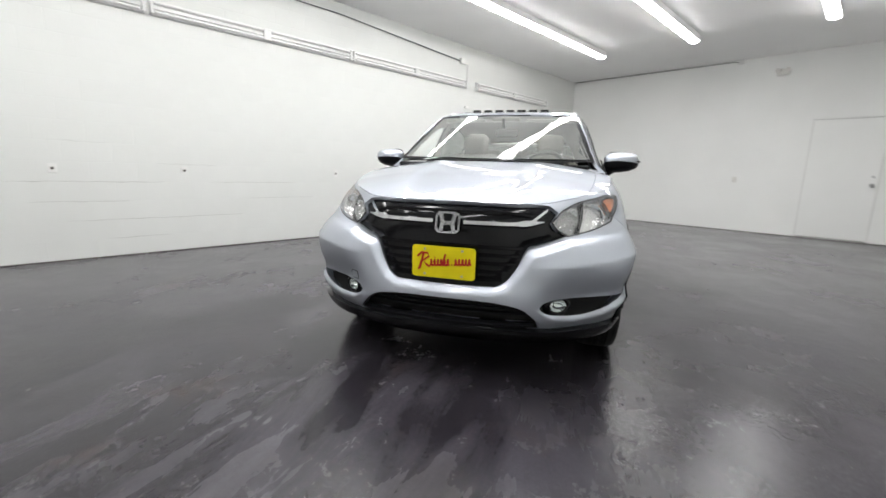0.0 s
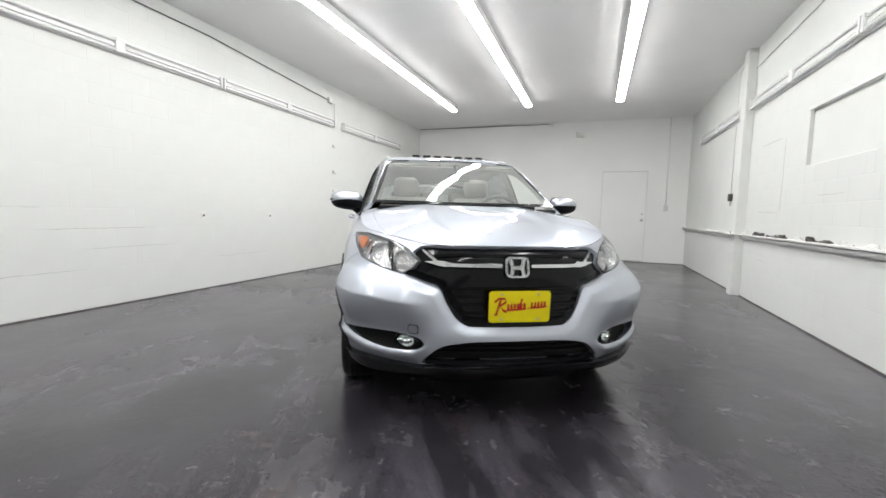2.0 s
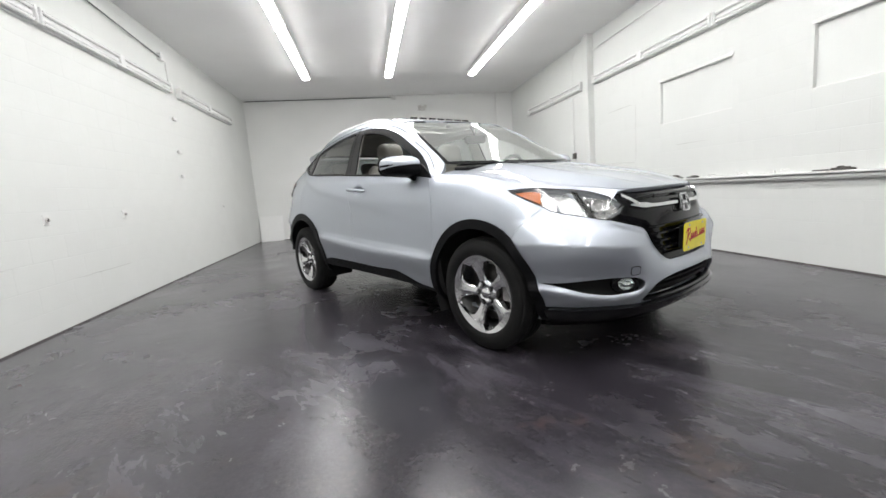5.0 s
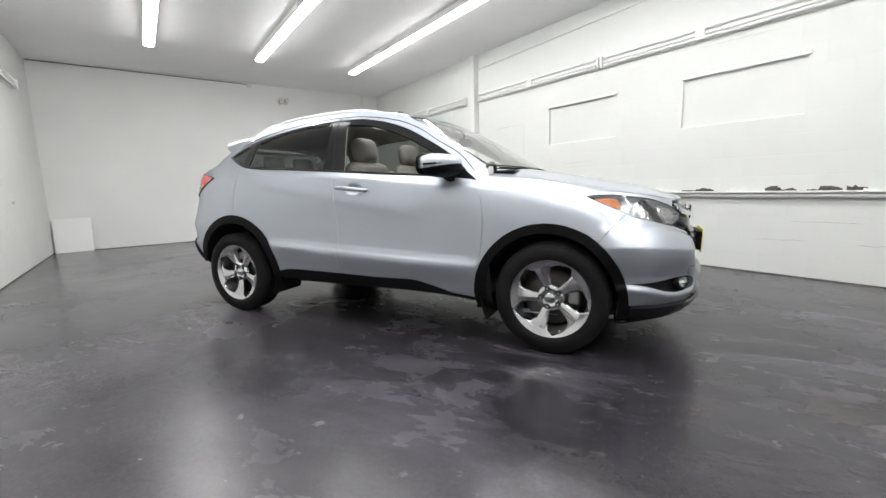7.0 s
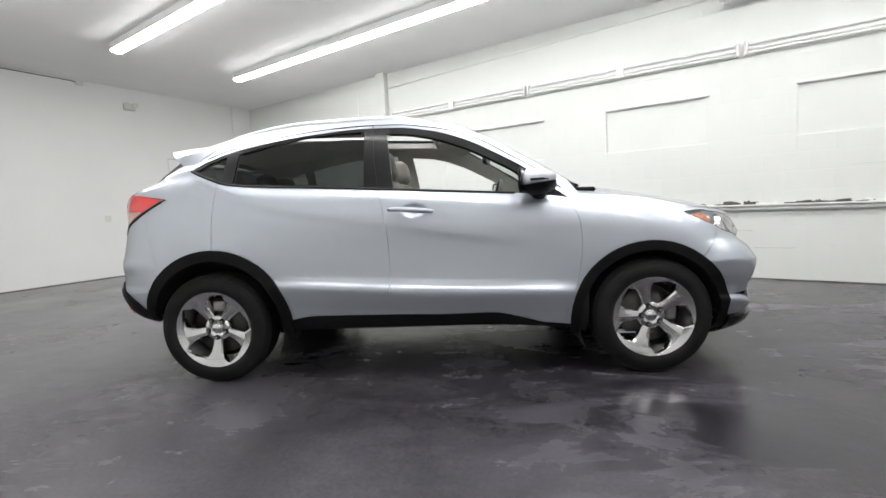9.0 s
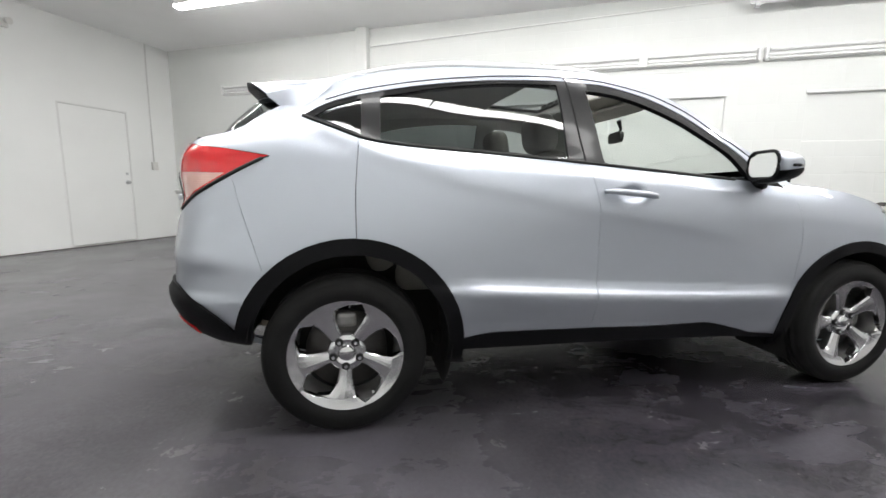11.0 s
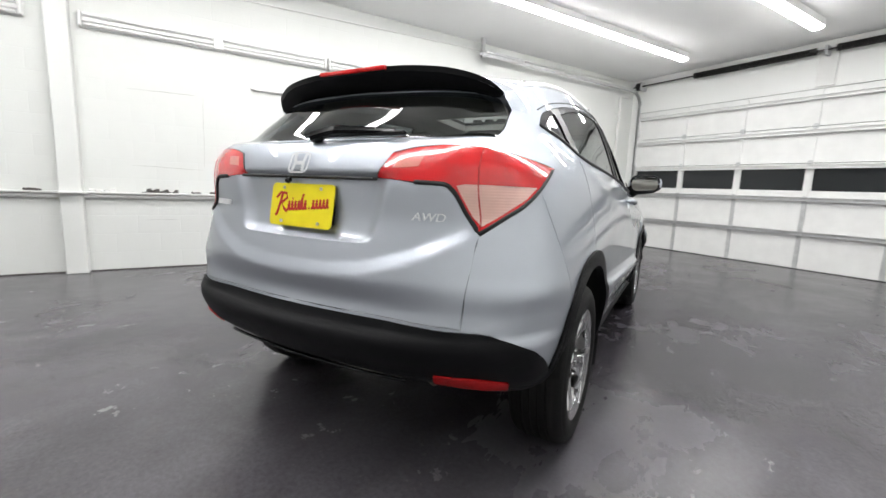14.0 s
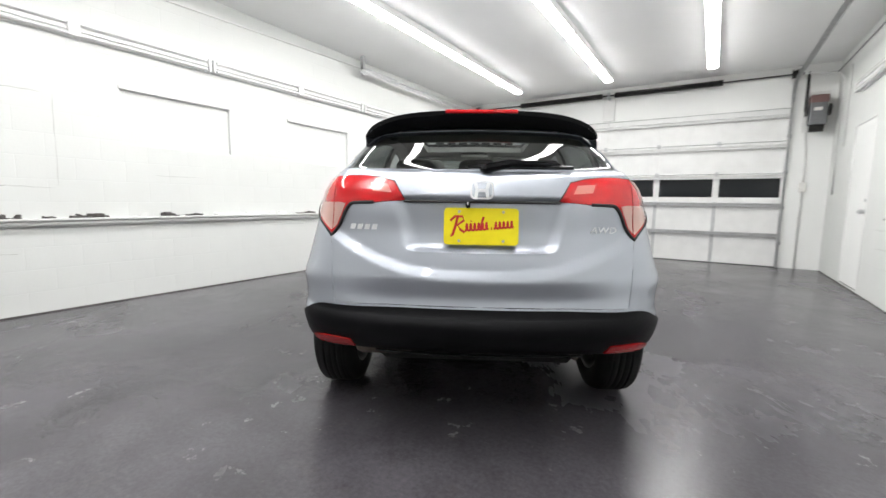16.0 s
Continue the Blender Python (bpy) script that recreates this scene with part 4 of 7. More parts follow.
def inside(poly, p):
    x, y = p
    c = False
    for (x0, y0), (x1, y1) in zip(poly, poly[1:] + poly[:1]):
        if (y0 > y) != (y1 > y) and x < (x1 - x0) * (y - y0) / (y1 - y0) + x0:
            c = not c
    return c


def cut_sheet(sheet, regions, lines=(), domain=None, step=0.03):
    """Splits a sheet along the outlines of its regions: {key: (uv points, triangles)}. regions: (key, closed uv outline), the first that holds a place has it."""
    s = np.array([sheet.lu, sheet.lv])
    verts, edges = [], []

    def ring(pts, closed):
        base = len(verts)
        verts.extend(tuple(np.asarray(p) * s) for p in pts)
        n = len(pts)
        edges.extend((base + k, base + (k + 1) % n) for k in range(n if closed else n - 1))

    frame_ = domain or [(0, 0), (1, 0), (1, 1), (0, 1)]
    if domain is None:
        fine = []
        for a, b in zip(frame_, frame_[1:] + frame_[:1]):
            n = max(2, int(np.linalg.norm((np.array(b) - a) * s) / step))
            fine += [tuple(np.array(a) + (np.array(b) - a) * k / n) for k in range(n)]
        ring(fine, True)
    else:
        ring(frame_, True)
    for _, poly in regions:
        ring(poly, True)
    for line in lines:
        ring(line, False)
    hard = np.array(verts)
    nu, nv = max(3, int(s[0] / step)), max(3, int(s[1] / step))
    gu, gv = np.meshgrid(np.linspace(0, 1, nu + 1)[1:-1], np.linspace(0, 1, nv + 1)[1:-1])
    grid = np.stack([gu.ravel(), gv.ravel()], 1) * s
    keep = []
    for k in range(0, len(grid), 500):
        d = ((grid[k:k + 500, None] - hard[None]) ** 2).sum(2).min(1)
        keep.append(d > (0.45 * step) ** 2)
    grid = grid[np.concatenate(keep)]
    allv = [Vector(v) for v in np.concatenate([hard, grid])]
    v, _, f, *_ = delaunay_2d_cdt(allv, edges, [], 0, 1e-6)
    v = np.array([(p.x, p.y) for p in v]) / s
    out = {}
    dom = [tuple(p) for p in frame_]
    polys = [(key, [tuple(p) for p in poly], np.min(poly, axis=0), np.max(poly, axis=0)) for key, poly in regions]
    for tri in f:
        c = v[list(tri)].mean(0)
        if domain is not None and not inside(dom, c):
            continue
        a = v[tri[1]] - v[tri[0]]
        b = v[tri[2]] - v[tri[0]]
        if abs(a[0] * b[1] - a[1] * b[0]) < 1e-10:
            continue
        key = "rest"
        for k, poly, lo, hi in polys:
            if (c >= lo).all() and (c <= hi).all() and inside(poly, c):
                key = k
                break
        out.setdefault(key, []).append(tri)
    return v, out


def skin(sheet, v, tris, off=0.0, gap=0.0, flange=0.0, sides=(1,), hold=(), flip=False):
    """Vertices, normals and faces of one panel, with a turned-in edge, for one or both sides of the car."""
    used = sorted({k for t in tris for k in t})
    index = {k: n for n, k in enumerate(used)}
    uv = v[used]
    p, n = sheet.at(uv), sheet.normal(uv)
    if flip:
        n = -n
    p = p + n * off
    faces = [tuple(index[k] for k in (t if not flip else t[::-1])) for t in tris]
    count = {}
    for f in faces:
        for a, b in zip(f, f[1:] + f[:1]):
            count[(a, b)] = count.get((a, b), 0) + 1
    rim = [(a, b) for a, b in count if (b, a) not in count]
    rim = [(a, b) for a, b in rim if not (abs(p[a][0]) < 2e-3 and abs(p[b][0]) < 2e-3)]
    if gap:
        cen = {}
        for f in faces:
            c = p[list(f)].mean(0)
            for k in f:
                cen.setdefault(k, []).append(c)
        for k in {k for e in rim for k in e}:
            d = np.mean(cen[k], axis=0) - p[k]
            d -= n[k] * (d @ n[k])
            l = np.linalg.norm(d)
            if l > 1e-9 and abs(p[k][0]) > 2e-3:
                p[k] = p[k] + d / l * gap
    normals = [tuple(x) for x in n]
    pts = [tuple(x) for x in p]
    if flange:
        top, low = {}, {}
        for k in {k for e in rim for k in e}:
            top[k] = len(pts)
            pts.append(tuple(p[k]))
            normals.append((0, 0, 0))
            low[k] = len(pts)
            pts.append(tuple(p[k] - n[k] * flange))
            normals.append((0, 0, 0))
        for a, b in rim:
            faces.append((top[b], top[a], low[a], low[b]))
    return pts, normals, faces


def panel(name, pieces, material, parent, label="", sides=(1, -1)):
    """One mesh from skins, given for the +x side and mirrored where asked."""
    V, N, F = [], [], []
    for pts, normals, faces in pieces:
        for s in sides:
            base = len(V)
            V += [(s * x, y, z) for x, y, z in pts]
            N += [(s * x, y, z) for x, y, z in normals]
            F += [tuple(base + k for k in (f if s > 0 else f[::-1])) for f in faces]
    me = bpy.data.meshes.new(name)
    me.from_pydata(V, [], F)
    me.polygons.foreach_set("use_smooth", [True] * len(me.polygons))
    me.update()
    me.normals_split_custom_set_from_vertices(N)
    me.materials.append(material)
    ob = new(name, me)
    ob.parent = parent
    if label:
        tagged(ob, label)
    return ob


def both(name, pieces, material, parent, label=""):
    """The panel on either side of the car, each an object of its own."""
    return [panel(name, pieces, material, parent, label, (s,)) for s in (1, -1)]


# the net: columns from the nose's middle round the side to the tail's middle, rows from the sill up
LOW = [  # each column: nine places (x, y, z) from the underside to the belt
    [(0, -1.98, .22), (0, -2.095, .30), (0, -2.125, .40), (0, -2.12, .47), (0, -2.095, .53), (0, -2.075, .66), (0, -2.06, .79), (0, -2.03, .85), (0, -1.985, .885)],
    [(.25, -1.97, .22), (.25, -2.08, .30), (.25, -2.11, .40), (.25, -2.105, .47), (.25, -2.08, .53), (.25, -2.06, .66), (.25, -2.04, .79), (.25, -2.015, .85), (.25, -1.975, .885)],
    [(.42, -1.92, .22), (.43, -2.03, .29), (.43, -2.06, .40), (.43, -2.06, .47), (.43, -2.055, .54), (.43, -2.03, .67), (.43, -1.99, .79), (.425, -1.96, .85), (.42, -1.925, .888)],
    [(.55, -1.85, .22), (.58, -1.96, .28), (.585, -1.965, .40), (.588, -1.960, .47), (.590, -1.970, .555), (.584, -1.957, .67), (.565, -1.895, .79), (.555, -1.865, .86), (.54, -1.83, .908)],
    [(.66, -1.76, .22), (.715, -1.855, .275), (.728, -1.88, .40), (.733, -1.878, .47), (.743, -1.886, .56), (.736, -1.862, .68), (.71, -1.785, .79), (.68, -1.735, .875), (.645, -1.70, .930)],
    [(.74, -1.66, .22), (.79, -1.735, .275), (.822, -1.775, .40), (.832, -1.772, .47), (.850, -1.765, .56), (.848, -1.715, .68), (.82, -1.62, .80), (.785, -1.57, .885), (.735, -1.53, .955)],
    [(.76, -1.50, .22), (.82, -1.53, .28), (.855, -1.56, .40), (.865, -1.56, .50), (.87, -1.55, .57), (.867, -1.51, .70), (.852, -1.46, .82), (.815, -1.43, .91), (.76, -1.40, .985)],
    [(.78, -1.22, .22), (.835, -1.22, .28), (.865, -1.22, .40), (.875, -1.22, .50), (.876, -1.22, .57), (.877, -1.22, .72), (.862, -1.21, .86), (.825, -1.20, .955), (.77, -1.19, 1.025)],
    [(.78, -.93, .22), (.832, -.93, .285), (.860, -.93, .40), (.871, -.93, .50), (.865, -.93, .55), (.865, -.93, .72), (.863, -.93, .86), (.832, -.92, .98), (.768, -.90, 1.05)],
    [(.78, -.48, .22), (.830, -.48, .290), (.858, -.48, .40), (.876, -.48, .505), (.864, -.48, .55), (.864, -.48, .72), (.865, -.48, .87), (.842, -.50, 1.005), (.800, -.50, 1.066)],
    [(.78, .20, .22), (.830, .20, .295), (.858, .20, .41), (.878, .20, .535), (.864, .20, .58), (.864, .20, .74), (.867, .20, .90), (.848, .20, 1.06), (.808, .20, 1.124)],
    [(.78, .75, .23), (.832, .75, .30), (.862, .75, .43), (.881, .75, .575), (.868, .75, .62), (.868, .75, .78), (.866, .75, .92), (.842, .75, 1.08), (.795, .75, 1.163)],
    [(.78, 1.20, .26), (.84, 1.20, .33), (.872, 1.20, .46), (.884, 1.20, .59), (.881, 1.20, .65), (.876, 1.20, .80), (.855, 1.20, .95), (.812, 1.20, 1.11), (.758, 1.20, 1.20)],
    [(.76, 1.50, .32), (.822, 1.50, .38), (.858, 1.51, .48), (.874, 1.52, .60), (.872, 1.52, .67), (.858, 1.53, .80), (.825, 1.53, .96), (.772, 1.52, 1.12), (.722, 1.50, 1.21)],
    [(0.68, 1.71, 0.365), (0.77, 1.755, 0.395), (0.814, 1.775, 0.46), (0.828, 1.8, 0.57), (0.833, 1.8, 0.7), (0.802, 1.81, 0.8), (0.757, 1.81, 0.95), (0.718, 1.8, 1.11), (0.672, 1.745, 1.195)],
    [(0.58, 1.795, 0.385), (0.67, 1.87, 0.41), (0.712, 1.912, 0.46), (0.73, 1.945, 0.57), (0.725, 1.945, 0.69), (0.69, 1.94, 0.8), (0.655, 1.93, 0.94), (0.633, 1.925, 1.11), (0.602, 1.868, 1.2)],
    [(0.4, 1.83, 0.4), (0.47, 1.94, 0.423), (0.5, 2, 0.465), (0.51, 2.05, 0.57), (0.505, 2.035, 0.68), (0.485, 2.02, 0.8), (0.465, 2, 0.95), (0.45, 1.985, 1.07), (0.43, 1.935, 1.19)],
    [(0.22, 1.86, 0.405), (0.24, 1.98, 0.427), (0.25, 2.047, 0.47), (0.25, 2.1, 0.57), (0.25, 2.075, 0.68), (0.24, 2.065, 0.8), (0.235, 2.035, 0.95), (0.23, 2.02, 1.07), (0.22, 1.968, 1.187)],
    [(0, 1.87, 0.405), (0, 1.995, 0.428), (0, 2.062, 0.47), (0, 2.12, 0.57), (0, 2.09, 0.68), (0, 2.08, 0.8), (0, 2.045, 0.95), (0, 2.03, 1.07), (0, 1.978, 1.185)],
]
HIGH = [  # the columns from the windscreen pillar back: four places from above the belt to the roof's edge
    [(.705, -.865, 1.115), (.655, -.64, 1.265), (.610, -.42, 1.405), (.570, -.24, 1.497)],
    [(.770, -.46, 1.130), (.715, -.32, 1.285), (.655, -.15, 1.425), (.580, -.02, 1.540)],
    [(.778, .20, 1.20), (.732, .22, 1.33), (.672, .24, 1.46), (.585, .28, 1.565)],
    [(.762, .75, 1.245), (.715, .75, 1.345), (.658, .75, 1.445), (.580, .76, 1.553)],
    [(.715, 1.20, 1.275), (.680, 1.20, 1.34), (.632, 1.18, 1.415), (.555, 1.15, 1.510)],
    [(.680, 1.475, 1.265), (.650, 1.45, 1.315), (.600, 1.42, 1.375), (.525, 1.38, 1.455)],
    [(.635, 1.675, 1.245), (.608, 1.633, 1.293), (.570, 1.585, 1.345), (.505, 1.52, 1.415)],
    [(.575, 1.785, 1.228), (.558, 1.725, 1.283), (.533, 1.660, 1.340), (.498, 1.605, 1.394)],
    [(.405, 1.865, 1.210), (.390, 1.810, 1.272), (.370, 1.750, 1.338), (.345, 1.690, 1.398)],
    [(.21, 1.905, 1.203), (.20, 1.845, 1.270), (.19, 1.780, 1.338), (.17, 1.720, 1.400)],
    [(0, 1.920, 1.200), (0, 1.860, 1.268), (0, 1.795, 1.338), (0, 1.735, 1.400)],
]
FRONT = Sheet(np.array(LOW[:11]).transpose(1, 0, 2), 520, 220, (150, 70))
SIDE = Sheet(np.array([a + b for a, b in zip(LOW[8:], HIGH)]).transpose(1, 0, 2), 600, 300, (110, 9))


def dent(sheet, weight, depth):
    """Moves the places of a sheet along its normals by depth * weight(x, y, z)."""
    w = weight(sheet.g[..., 0], sheet.g[..., 1], sheet.g[..., 2])
    sheet.g = sheet.g - sheet.n * (depth * w)[..., None]
    sheet.finish()


def step01(x, a, b):
    t = np.clip((x - a) / (b - a), 0, 1)
    return t * t * (3 - 2 * t)


def away(x, z, line):
    """Distance in the front or rear view from a broken line of (x, z)."""
    best = np.full(x.shape, 9.0)
    for (x0, z0), (x1, z1) in zip(line, line[1:]):
        dx, dz = x1 - x0, z1 - z0
        t = np.clip(((x - x0) * dx + (z - z0) * dz) / (dx * dx + dz * dz), 0, 1)
        best = np.minimum(best, np.hypot(x - x0 - t * dx, z - z0 - t * dz))
    return best


# tailgate: hollow round the number plate, and a swept pressing from below the lamps
dent(SIDE, lambda x, y, z: (y > 1.6) * step01(x, .375 - .30 * (1.06 - z), .315 - .30 * (1.06 - z)) * step01(z, .868, .898) * step01(z, 1.09, 1.068), .026)


def swept(x, z):
    line = np.interp(x, [0, .15, .30, .45, .55, .64, .75], [.742, .745, .762, .808, .855, .90, .93])
    return np.clip((z - line) / .05, 0, 1) * step01(z, 1.07, .93)


dent(SIDE, lambda x, y, z: (y > 1.6) * swept(x, z) * step01(x, .74, .60), .018)
# bumper ledge at the tail
dent(SIDE, lambda x, y, z: (y > 1.55) * step01(z, .574, .604) * step01(z, .76, .66) * step01(y, 1.6, 1.85) * (1 - .6 * step01(x, .35, .60)), .034)
# doors: hollow between the lower pressing and the shoulder
dent(SIDE, lambda x, y, z: (y < 1.0) * (y > -.95) * step01(z, .56, .66) * step01(z, .92, .76) * step01(y, -.85, -.5) * step01(y, .95, .55), .003)


def shoulder(x, y, z):
    line = np.interp(y, [-.75, -.48, -.16, .22, .48, .80, .97, 1.12, 1.25, 1.38], [.765, .812, .874, .936, .985, 1.036, 1.080, 1.130, 1.185, 1.245])
    d = z - line
    on = (.55 * step01(y, -.9, .0) + .45 * step01(y, .1, .9)) * step01(y, 1.46, 1.34)
    return on * np.where(d > 0, np.exp(-(d / .060) ** 2), np.exp(-(d / .038) ** 2))


dent(SIDE, shoulder, -.0075)


def pressing(x, y, z):
    d = z - np.interp(y, [-.80, .21, .80], [.508, .553, .588])
    on = step01(y, -.90, -.72) * step01(y, .92, .70) * (x > .5)
    return on * np.where(d > 0, np.clip(1 - d / .055, 0, 1), np.clip(1 + d / .13, 0, 1))


dent(SIDE, pressing, -.017)
SIDE.g = soften(soften(SIDE.g, 0, 1), 1, 6)
SIDE.finish()
# finger bowl behind the door handle
dent(SIDE, lambda x, y, z: (x > .5) * step01(np.hypot((y - .055) / .080, (z - .997) / .044), 1.0, .35), .018)
# nose: a soft crease round the corner below the headlight


def corner(x, y, z):
    d = z - np.interp(x, [.36, .60, .79, .86], [.600, .612, .634, .648])
    return (y < -1.2) * step01(x, .38, .56) * step01(y, -1.5, -1.66) * np.where(d > 0, np.clip(1 - d / .12, 0, 1), np.clip(1 + d / .15, 0, 1))


dent(FRONT, corner, -.037)
# nose: chamfer falling in towards the grille, lip below the lamp pockets
MOUTH = [(.76, .785), (.66, .757), (.553, .742), (.45, .706), (.379, .682), (.335, .60), (.285, .530), (.235, .506), (0, .503)]
dent(FRONT, lambda x, y, z: (y < -1.5) * np.clip(1 - away(x, z, MOUTH) / .042, 0, 1) * step01(x, .74, .46) * (.45 + .55 * step01(z, .50, .62)), .028)


def lip(x, y, z):
    d = z - np.interp(x, [.44, .50, .60, .72, .835], [.412, .384, .376, .396, .440]) + .018
    return (y < -1.55) * step01(x, .42, .50) * np.where(d > 0, np.exp(-(d / .016) ** 2), np.exp(-(d / .035) ** 2))


dent(FRONT, lip, -.021)
FRONT.g = soften(soften(FRONT.g, 0, 1), 1, 4)
FRONT.finish()

# ---- outlines on the skin ----
SU = lambda pts: [tuple(p) for p in SIDE.uv(pts, (1, 2), 0.0, 0.80)]
RU = lambda pts: [tuple(p) for p in SIDE.uv(pts, (0, 2), 0.60, 1.0)]
FU = lambda pts: [tuple(p) for p in FRONT.uv(pts, (0, 2), 0.0, 0.62)]
FS = lambda pts: [tuple(p) for p in FRONT.uv(pts, (1, 2), 0.25, 1.0)]


def arc(cy, cz, r, a0, a1, n=26, squash=1.0):
    return [(cy + r * math.cos(radians(a0 + (a1 - a0) * k / n)), cz + squash * r * math.sin(radians(a0 + (a1 - a0) * k / n))) for k in range(n + 1)]


DLO_LOW = [(-.80, 1.046), (-.526, 1.072), (-.17, 1.098), (.25, 1.129), (.62, 1.155), (1.08, 1.186), (1.20, 1.203), (1.32, 1.244), (1.458, 1.298)]
DLO_TOP = [(1.37, 1.350), (1.22, 1.398), (.86, 1.464), (.575, 1.494), (.365, 1.503), (.155, 1.501), (-.045, 1.474), (-.248, 1.412), (-.447, 1.311), (-.61, 1.213)]
dlo = SU(curve2(DLO_LOW + DLO_TOP, 0.02, True, (0, 8)))
win_front = SU(curve2([(.170, 1.123), (-.17, 1.104), (-.50, 1.079), (-.645, 1.068), (-.572, 1.176), (-.405, 1.280), (-.23, 1.366), (-.04, 1.430), (.09, 1.454), (.215, 1.462)], 0.02, True, (3, 9)))
win_rear = SU(curve2([(.345, 1.143), (.350, 1.484), (.57, 1.478), (.86, 1.446), (1.145, 1.388), (1.150, 1.199), (.62, 1.166)], 0.02, True, (1, 4, 5)))
win_quarter = SU(curve2([(1.225, 1.224), (1.225, 1.378), (1.345, 1.335), (1.412, 1.297), (1.35, 1.272), (1.29, 1.246)], 0.02, True, (1, 3)))
ARCH_F, ARCH_R = (-1.268, .333), (1.268, .355)
RF, RR = (.388, .442), (.396, .460)
FENDER_LINE = [(-.79, 1.040), (-.835, 1.0), (-.876, .917), (-.89, .773), (-.873, .613), (-.823, .418), (-.80, .30), (-.80, .20)]
sill_top = [(.83, .375), (.668, .400), (.226, .395), (-.141, .387), (-.372, .390), (-.535, .357), (-.665, .320), (-.83, .300)]
sill = SU(curve2(sill_top, .03) + curve2([(-.83, .282), (-.56, .306), (0, .320), (.83, .330)], .05))
below_sill = SU([(.86, .330), (.5, .327), (0, .320), (-.56, .306), (-.83, .282)]) + [(0.0, 0.0), (SIDE.ku[4], 0.0)]
arch_r_out = SU(arc(*ARCH_R, RR[1], -8, 188) + [(.80, .27), (1.70, .31)])
arch_r_in = SU(arc(*ARCH_R, RR[0], -20, 200) + [(.90, .24), (1.64, .28)])
door_f = SU(curve2([(-.79, 1.044), (-.842, 1.0), (-.876, .917), (-.89, .773), (-.873, .613), (-.823, .418), (-.80, .322)], .03)
            + curve2(sill_top[::-1][1:7], .03) + curve2([(.219, .398), (.206, .686), (.215, .915), (.262, 1.127)], .03) + curve2([(.25, 1.127), (-.17, 1.097), (-.526, 1.070)], .03))
rear_edge = [(1.235, 1.212), (1.252, .957), (1.250, .803), (1.10, .772), (.95, .674), (.86, .545), (.815, .39)]
door_r = SU(curve2([(.262, 1.130), (.215, .915), (.206, .686), (.219, .398)], .03) + curve2([(.23, .397), (.668, .401), (.80, .38)], .03) + curve2(rear_edge[::-1], .03, sharp=(4,))
            + curve2([(1.19, 1.201), (1.08, 1.187), (.62, 1.156)], .03))
# tail lamp outline: over the corner, so given by its places on the skin
tail_top = RU(curve2([(.316, 1.073), (.365, 1.150), (.44, 1.167), (.53, 1.174), (.63, 1.170)], .012, sharp=(1,))) + SU(curve2([(1.86, 1.163), (1.76, 1.152), (1.66, 1.138), (1.575, 1.125)], .015))
tail_low = SU(curve2([(1.60, 1.117), (1.66, 1.086), (1.74, 1.042), (1.80, 1.008), (1.86, .974)], .015)) + RU(curve2([(.648, .915), (.61, .965), (.572, 1.035), (.545, 1.058), (.45, 1.062)], .015, sharp=()))
tail = tail_top + tail_low
tail_reverse = RU(curve2([(.372, 1.102), (.392, 1.138), (.468, 1.142), (.455, 1.108)], .012, True, (1, 2, 3)))
tail_pale = SU([(1.740, 1.057), (1.80, 1.021), (1.86, .988)]) + RU([(.650, .936), (.622, .966), (.588, 1.034), (.578, 1.055), (.60, 1.060), (.66, 1.060)])
tailgate = RU(curve2([(0.0, .640), (.40, .636), (.56, .632), (.622, .630)], .03) + curve2([(.627, .66), (.64, .80), (.648, .915)], .03) + curve2([(.63, .94), (.572, 1.035), (.545, 1.058), (.45, 1.062), (.316, 1.073), (.365, 1.150), (.44, 1.167), (.60, 1.173)], .012, sharp=(4, 5))
              + [(.634, 1.196), (.623, 1.213)] + curve2([(.40, 1.209), (.20, 1.207), (0, 1.206)], .03))
GLASS_R = curve2([(0, 1.207), (.20, 1.208), (.40, 1.210), (.622, 1.214), (.609, 1.275), (.582, 1.346), (.548, 1.386), (.34, 1.394), (0, 1.397)], .02, sharp=(3, 6))
glass_r = RU(GLASS_R)
bumper_low = SU(curve2([(1.66, .365), (1.70, .43), (1.76, .50), (1.83, .555)], .03)) + RU(curve2([(.735, .600), (.69, .618), (.56, .622), (.30, .628), (0, .630)], .03)) + RU([(0, .408), (.24, .408), (.42, .403), (.60, .390)])
bumper_r = SU(curve2([(1.60, .69), (1.635, .80), (1.68, .93), (1.715, 1.05)], .03)) + SU([(1.76, 1.028), (1.82, .996), (1.86, .972)]) + RU(curve2([(.648, .912), (.64, .80), (.630, .66)], .03) + curve2([(.627, .628), (.50, .632), (0, .638)], .03) + [(0, .44), (.3, .44)]) + SU([(1.86, .44), (1.70, .40)])
reflector_r = RU(curve2([(.535, .443), (.55, .482), (.66, .482), (.745, .462), (.735, .432), (.65, .436)], .02, True, (0, 1, 3, 4)))
